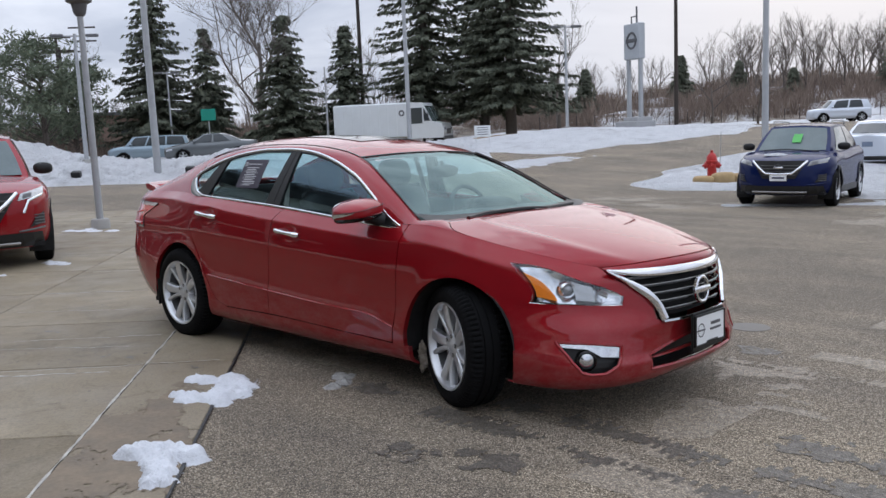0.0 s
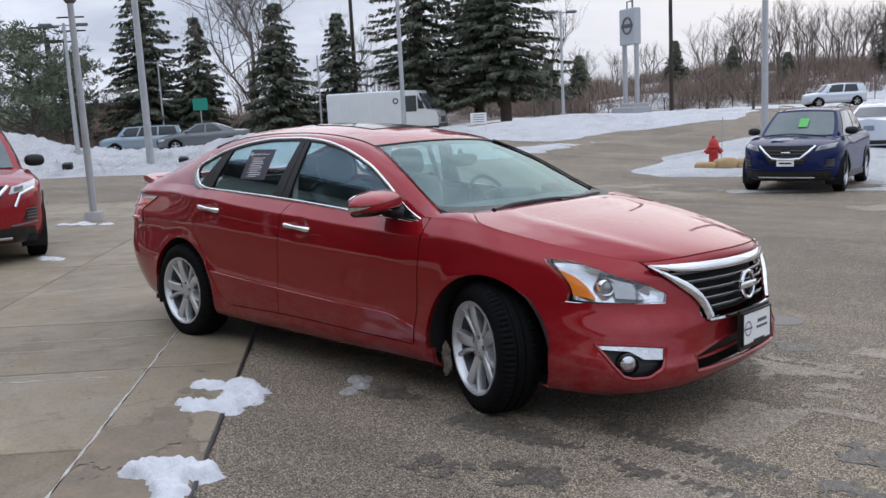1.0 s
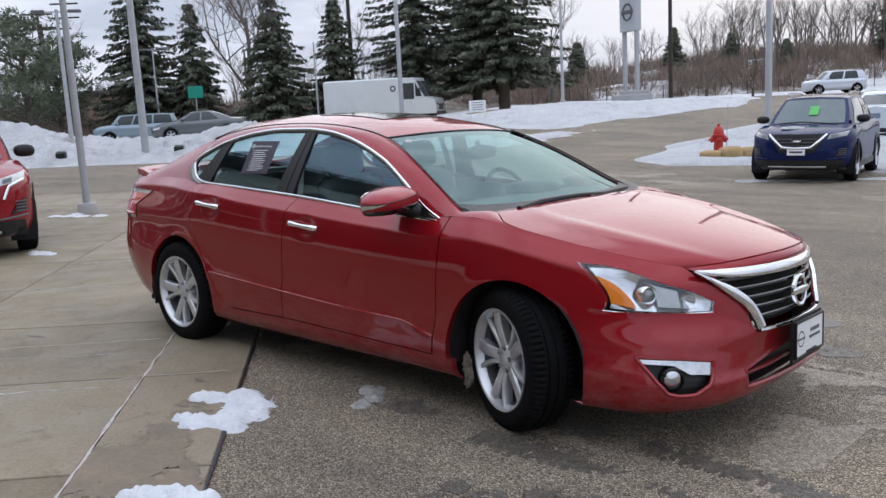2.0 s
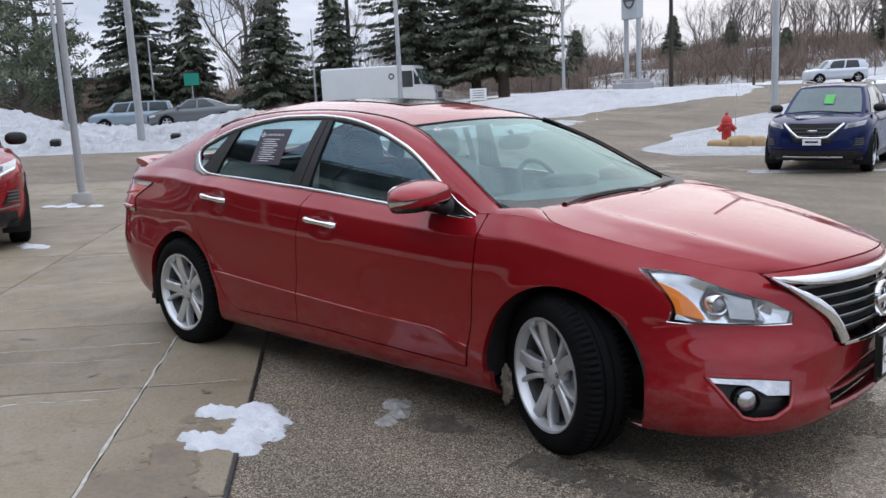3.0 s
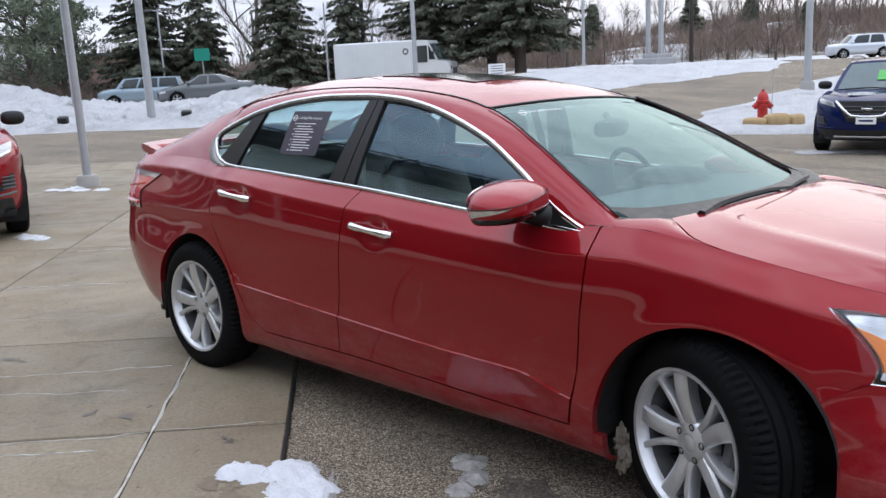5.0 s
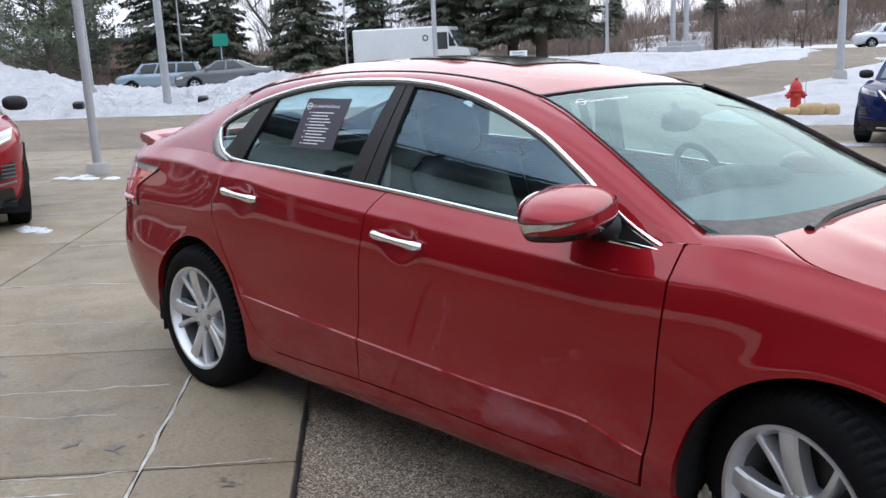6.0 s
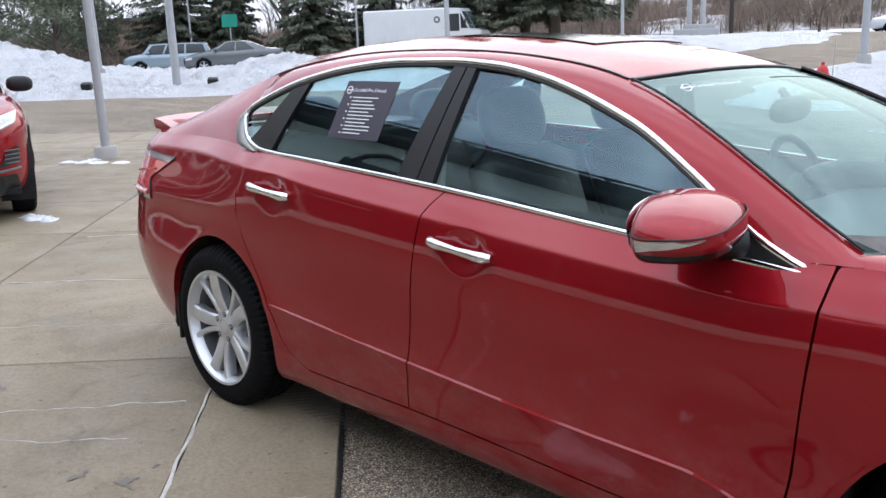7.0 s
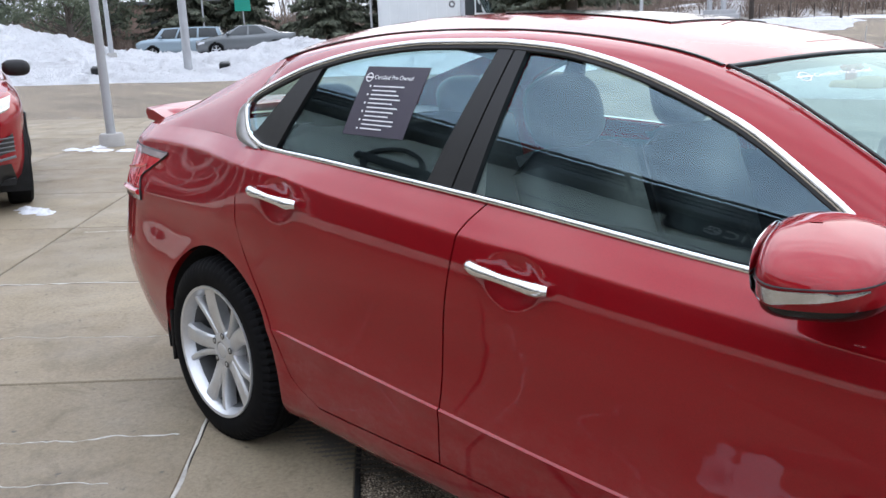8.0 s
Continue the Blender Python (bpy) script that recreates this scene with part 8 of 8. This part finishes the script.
# cables strung from pole to pole above the street
def cable(d0, b0, z0, d1, b1, z1, sag):
    pts = []
    for k in range(25):
        u = k / 24
        x, y = flat_xy(d0 + (d1 - d0) * u, b0 + (b1 - b0) * u)
        q = LOT @ Vector((x, y, 0))
        pts.append((q.x, q.y, q.z + z0 + (z1 - z0) * u - sag * 4 * u * (1 - u)))
    ob = new("power_line", Geo().tube(pts, 0.022, 4).mesh("power_line", BLACK))
    return tagged(ob, "thin dark power line strung above the street", "cable", "power lines")


for k in range(3):
    cable(66, 17.5, 14.2 - 0.9 * k, 74, 78, 17.5 - 0.9 * k, 1.0)
    cable(66, 17.5, 14.2 - 0.9 * k, 66, -5.6, 15.4 - 0.9 * k, 0.5)


def build_pylon():
    x, y = -20.1, 38.4
    z = land(x, y)
    t = thing("pylon_sign", upright(x, y, z, -25), "grey pylon sign on two posts and a concrete base", "sign")
    conc = plain("base_concrete", (0.33, 0.33, 0.33), 0.85, 0, 0.12, 3)
    part("base", Geo().box((2.0, 1.3, 0.5), pose(0, 0, 0.18), 0.04), conc, t, "", 30)
    part("base_step", Geo().box((1.3, 1.0, 0.24), pose(0.25, 0, 0.52), 0.03), conc, t, "", 30)
    for s in (1, -1):
        part("post", Geo().box((0.20, 0.20, 3.7), pose(s * 0.56, 0, 2.2), 0.02), GALVANISED, t, "", 30)
    panel = part("panel", Geo().box((1.45, 0.42, 1.90), pose(0, 0, 4.68), 0.04), plain("pale_grey_panel", (0.40, 0.42, 0.44), 0.4, 0.1, 0.08, 1.5), t, "pale grey sign panel with a plain ring", 30)
    for s in (1, -1):
        lm = pose(0.06, -s * 0.235, 4.72, 90)
        part("ring_mark", Geo().lathe([(0.36, -0.02), (0.36, 0.02), (0.46, 0.02), (0.46, -0.02)], 40, lm, True).box((1.05, 0.2, 0.04), lm, 0.01), GREY_PLASTIC, panel, "", 40)
    part("mast", Geo().tube([(0.25, 0, 5.5), (0.25, 0, 6.5)], 0.05, 8), GREY_PLASTIC, t, "", 40)
    part("mast_arm", Geo().tube([(0.25, 0, 6.0), (-0.25, 0, 6.0), (-0.25, 0, 5.5)], 0.04, 8), GREY_PLASTIC, t, "", 40)


build_pylon()


def build_hydrant():
    x, y = -5.55, 18.55
    z = land(x, y) + 0.05
    red = plain("hydrant_red", (0.42, 0.022, 0.018), 0.45, 0, 0.15, 8)
    t = thing("fire_hydrant", upright(x, y, z, 30), "red fire hydrant standing in the snow", "hydrant")
    part("barrel", Geo().lathe([(0.17, 0.0), (0.17, 0.05), (0.125, 0.06), (0.12, 0.5), (0.165, 0.52), (0.165, 0.57), (0.14, 0.58), (0.135, 0.66), (0.10, 0.74), (0.04, 0.79), (0.04, 0.85), (0.001, 0.855)], 24), red, t, "", 40)
    for a, r, ln in ((0, 0.085, 0.2), (90, 0.065, 0.19), (180, 0.085, 0.2), (270, 0.065, 0.19)):
        m = pose(0, 0, 0.44, 0, 0, a) @ pose(0, 0, 0, 0, 90, 0)
        part("outlet_cap", Geo().lathe([(r * 0.8, 0.05), (r * 0.8, ln - 0.06), (r, ln - 0.05), (r, ln), (r * 0.4, ln + 0.01), (r * 0.4, ln + 0.05), (0.001, ln + 0.05)], 16, m), red, t, "", 40)
    part("marker_rod", Geo().tube([(0.2, 0, 0), (0.24, 0, 1.35)], 0.008, 6), GALVANISED, t, "", 40)
    tan = plain("tan_boulder", (0.40, 0.28, 0.14), 0.9, 0, 0.2, 6, 0.01)
    for (bx, by, s, yaw) in ((-5.42, 17.8, (0.28, 0.16, 0.12), 20), (-5.0, 18.1, (0.30, 0.18, 0.18), 35), (-4.7, 18.45, (0.24, 0.17, 0.16), 60)):
        zz = land(bx, by) + 0.07
        def rough(q, k=bx):
            return q * (1 + 0.18 * noise.noise((q.x * 5 + k, q.y * 5, q.z * 5)))
        ob = tagged(new("boulder", Geo().blob(s, None, 20, 12, 0.62, rough).mesh("boulder", tan, 60)), "blocky tan boulder in the snow", "boulder", "boulders by the hydrant")
        ob.matrix_basis = upright(bx, by, zz + s[2] * 0.6, yaw)


build_hydrant()
notice = thing("notice_sign", upright(-20.3, 25.9, land(-20.3, 25.9), 40), "small white notice sign on two legs", "sign")
part("panel", Geo().box((0.72, 0.03, 0.5), pose(0, 0, 0.72), 0.005), WHITE_PAINT, notice, "", 20)
for k in range(4):
    part("print_bar", Geo().box((0.5, 0.008, 0.03), pose(0, -0.02, 0.88 - 0.1 * k)), GREY_PLASTIC, notice, "", 0)
for s in (1, -1):
    part("leg", Geo().box((0.04, 0.03, 0.6), pose(s * 0.3, 0.0, 0.25)), WHITE_PAINT, notice, "", 0)
green = thing("road_sign", upright(-48.8, 29.65, land(-48.8, 29.65), 50), "green road sign on a post under the trees", "sign")
part("panel", Geo().box((1.0, 0.04, 0.8), pose(0, 0, 2.8), 0.01), plain("sign_green", (0.0, 0.24, 0.17), 0.4), green, "", 20)
part("post", Geo().tube([(0, 0.05, 0), (0, 0.05, 3.0)], 0.04, 8), GALVANISED, green, "", 40)
for (x, y) in ((-24.9, 9.4), (-22.2, 12.3)):
    light = tagged(new("ground_floodlight", Geo().box((0.32, 0.26, 0.24), pose(0, 0, 0.14, 12, 0, 20), 0.03).box((0.1, 0.1, 0.5), pose(0, 0, -0.2)).mesh("ground_floodlight", BLACK)), "small black floodlight half buried in snow", "floodlight", "floodlights in the snow bank")
    light.matrix_basis = upright(x, y, land(x, y) + 0.12, 30)


def build_brick_house():
    t = thing("brick_building", upright(-74, 33, land(-74, 33), 62), "low brown brick building far behind the trees", "building")
    brick = plain("brown_brick", (0.27, 0.19, 0.155), 0.9, 0, 0.2, 2)
    part("wall", Geo().box((14, 9, 2.6), pose(5, 0, 1.3), 0.02), brick, t, "", 20)
    part("roof", Geo().box((14.6, 10, 0.3), pose(5, 0, 2.7), 0.05), GREY_PLASTIC, t, "", 20)
    for k in range(4):
        part("window", Geo().box((1.4, 0.06, 1.1), pose(-0.3 + 3.5 * k, -4.52, 1.4), 0.01), CAR_GLASS, t, "", 0)


build_brick_house()
fence = thing("wire_fence", upright(0, 0, 0), "low wire fence along the far side of the street", "fence")
for k in range(30):
    b = 8 + 1.6 * k
    x, y = flat_xy(lerp_keys(b, ((-40, 54), (-18, 57), (-4, 63), (15, 71), (40, 78))) + 3.0, b)
    q = LOT @ Vector((x, y, land(x, y)))
    part("post", Geo().tube([(0, 0, -0.1), (0, 0, 1.1)], 0.035, 5), WOOD_POLE, fence, "", 0, pose(q.x, q.y, q.z))
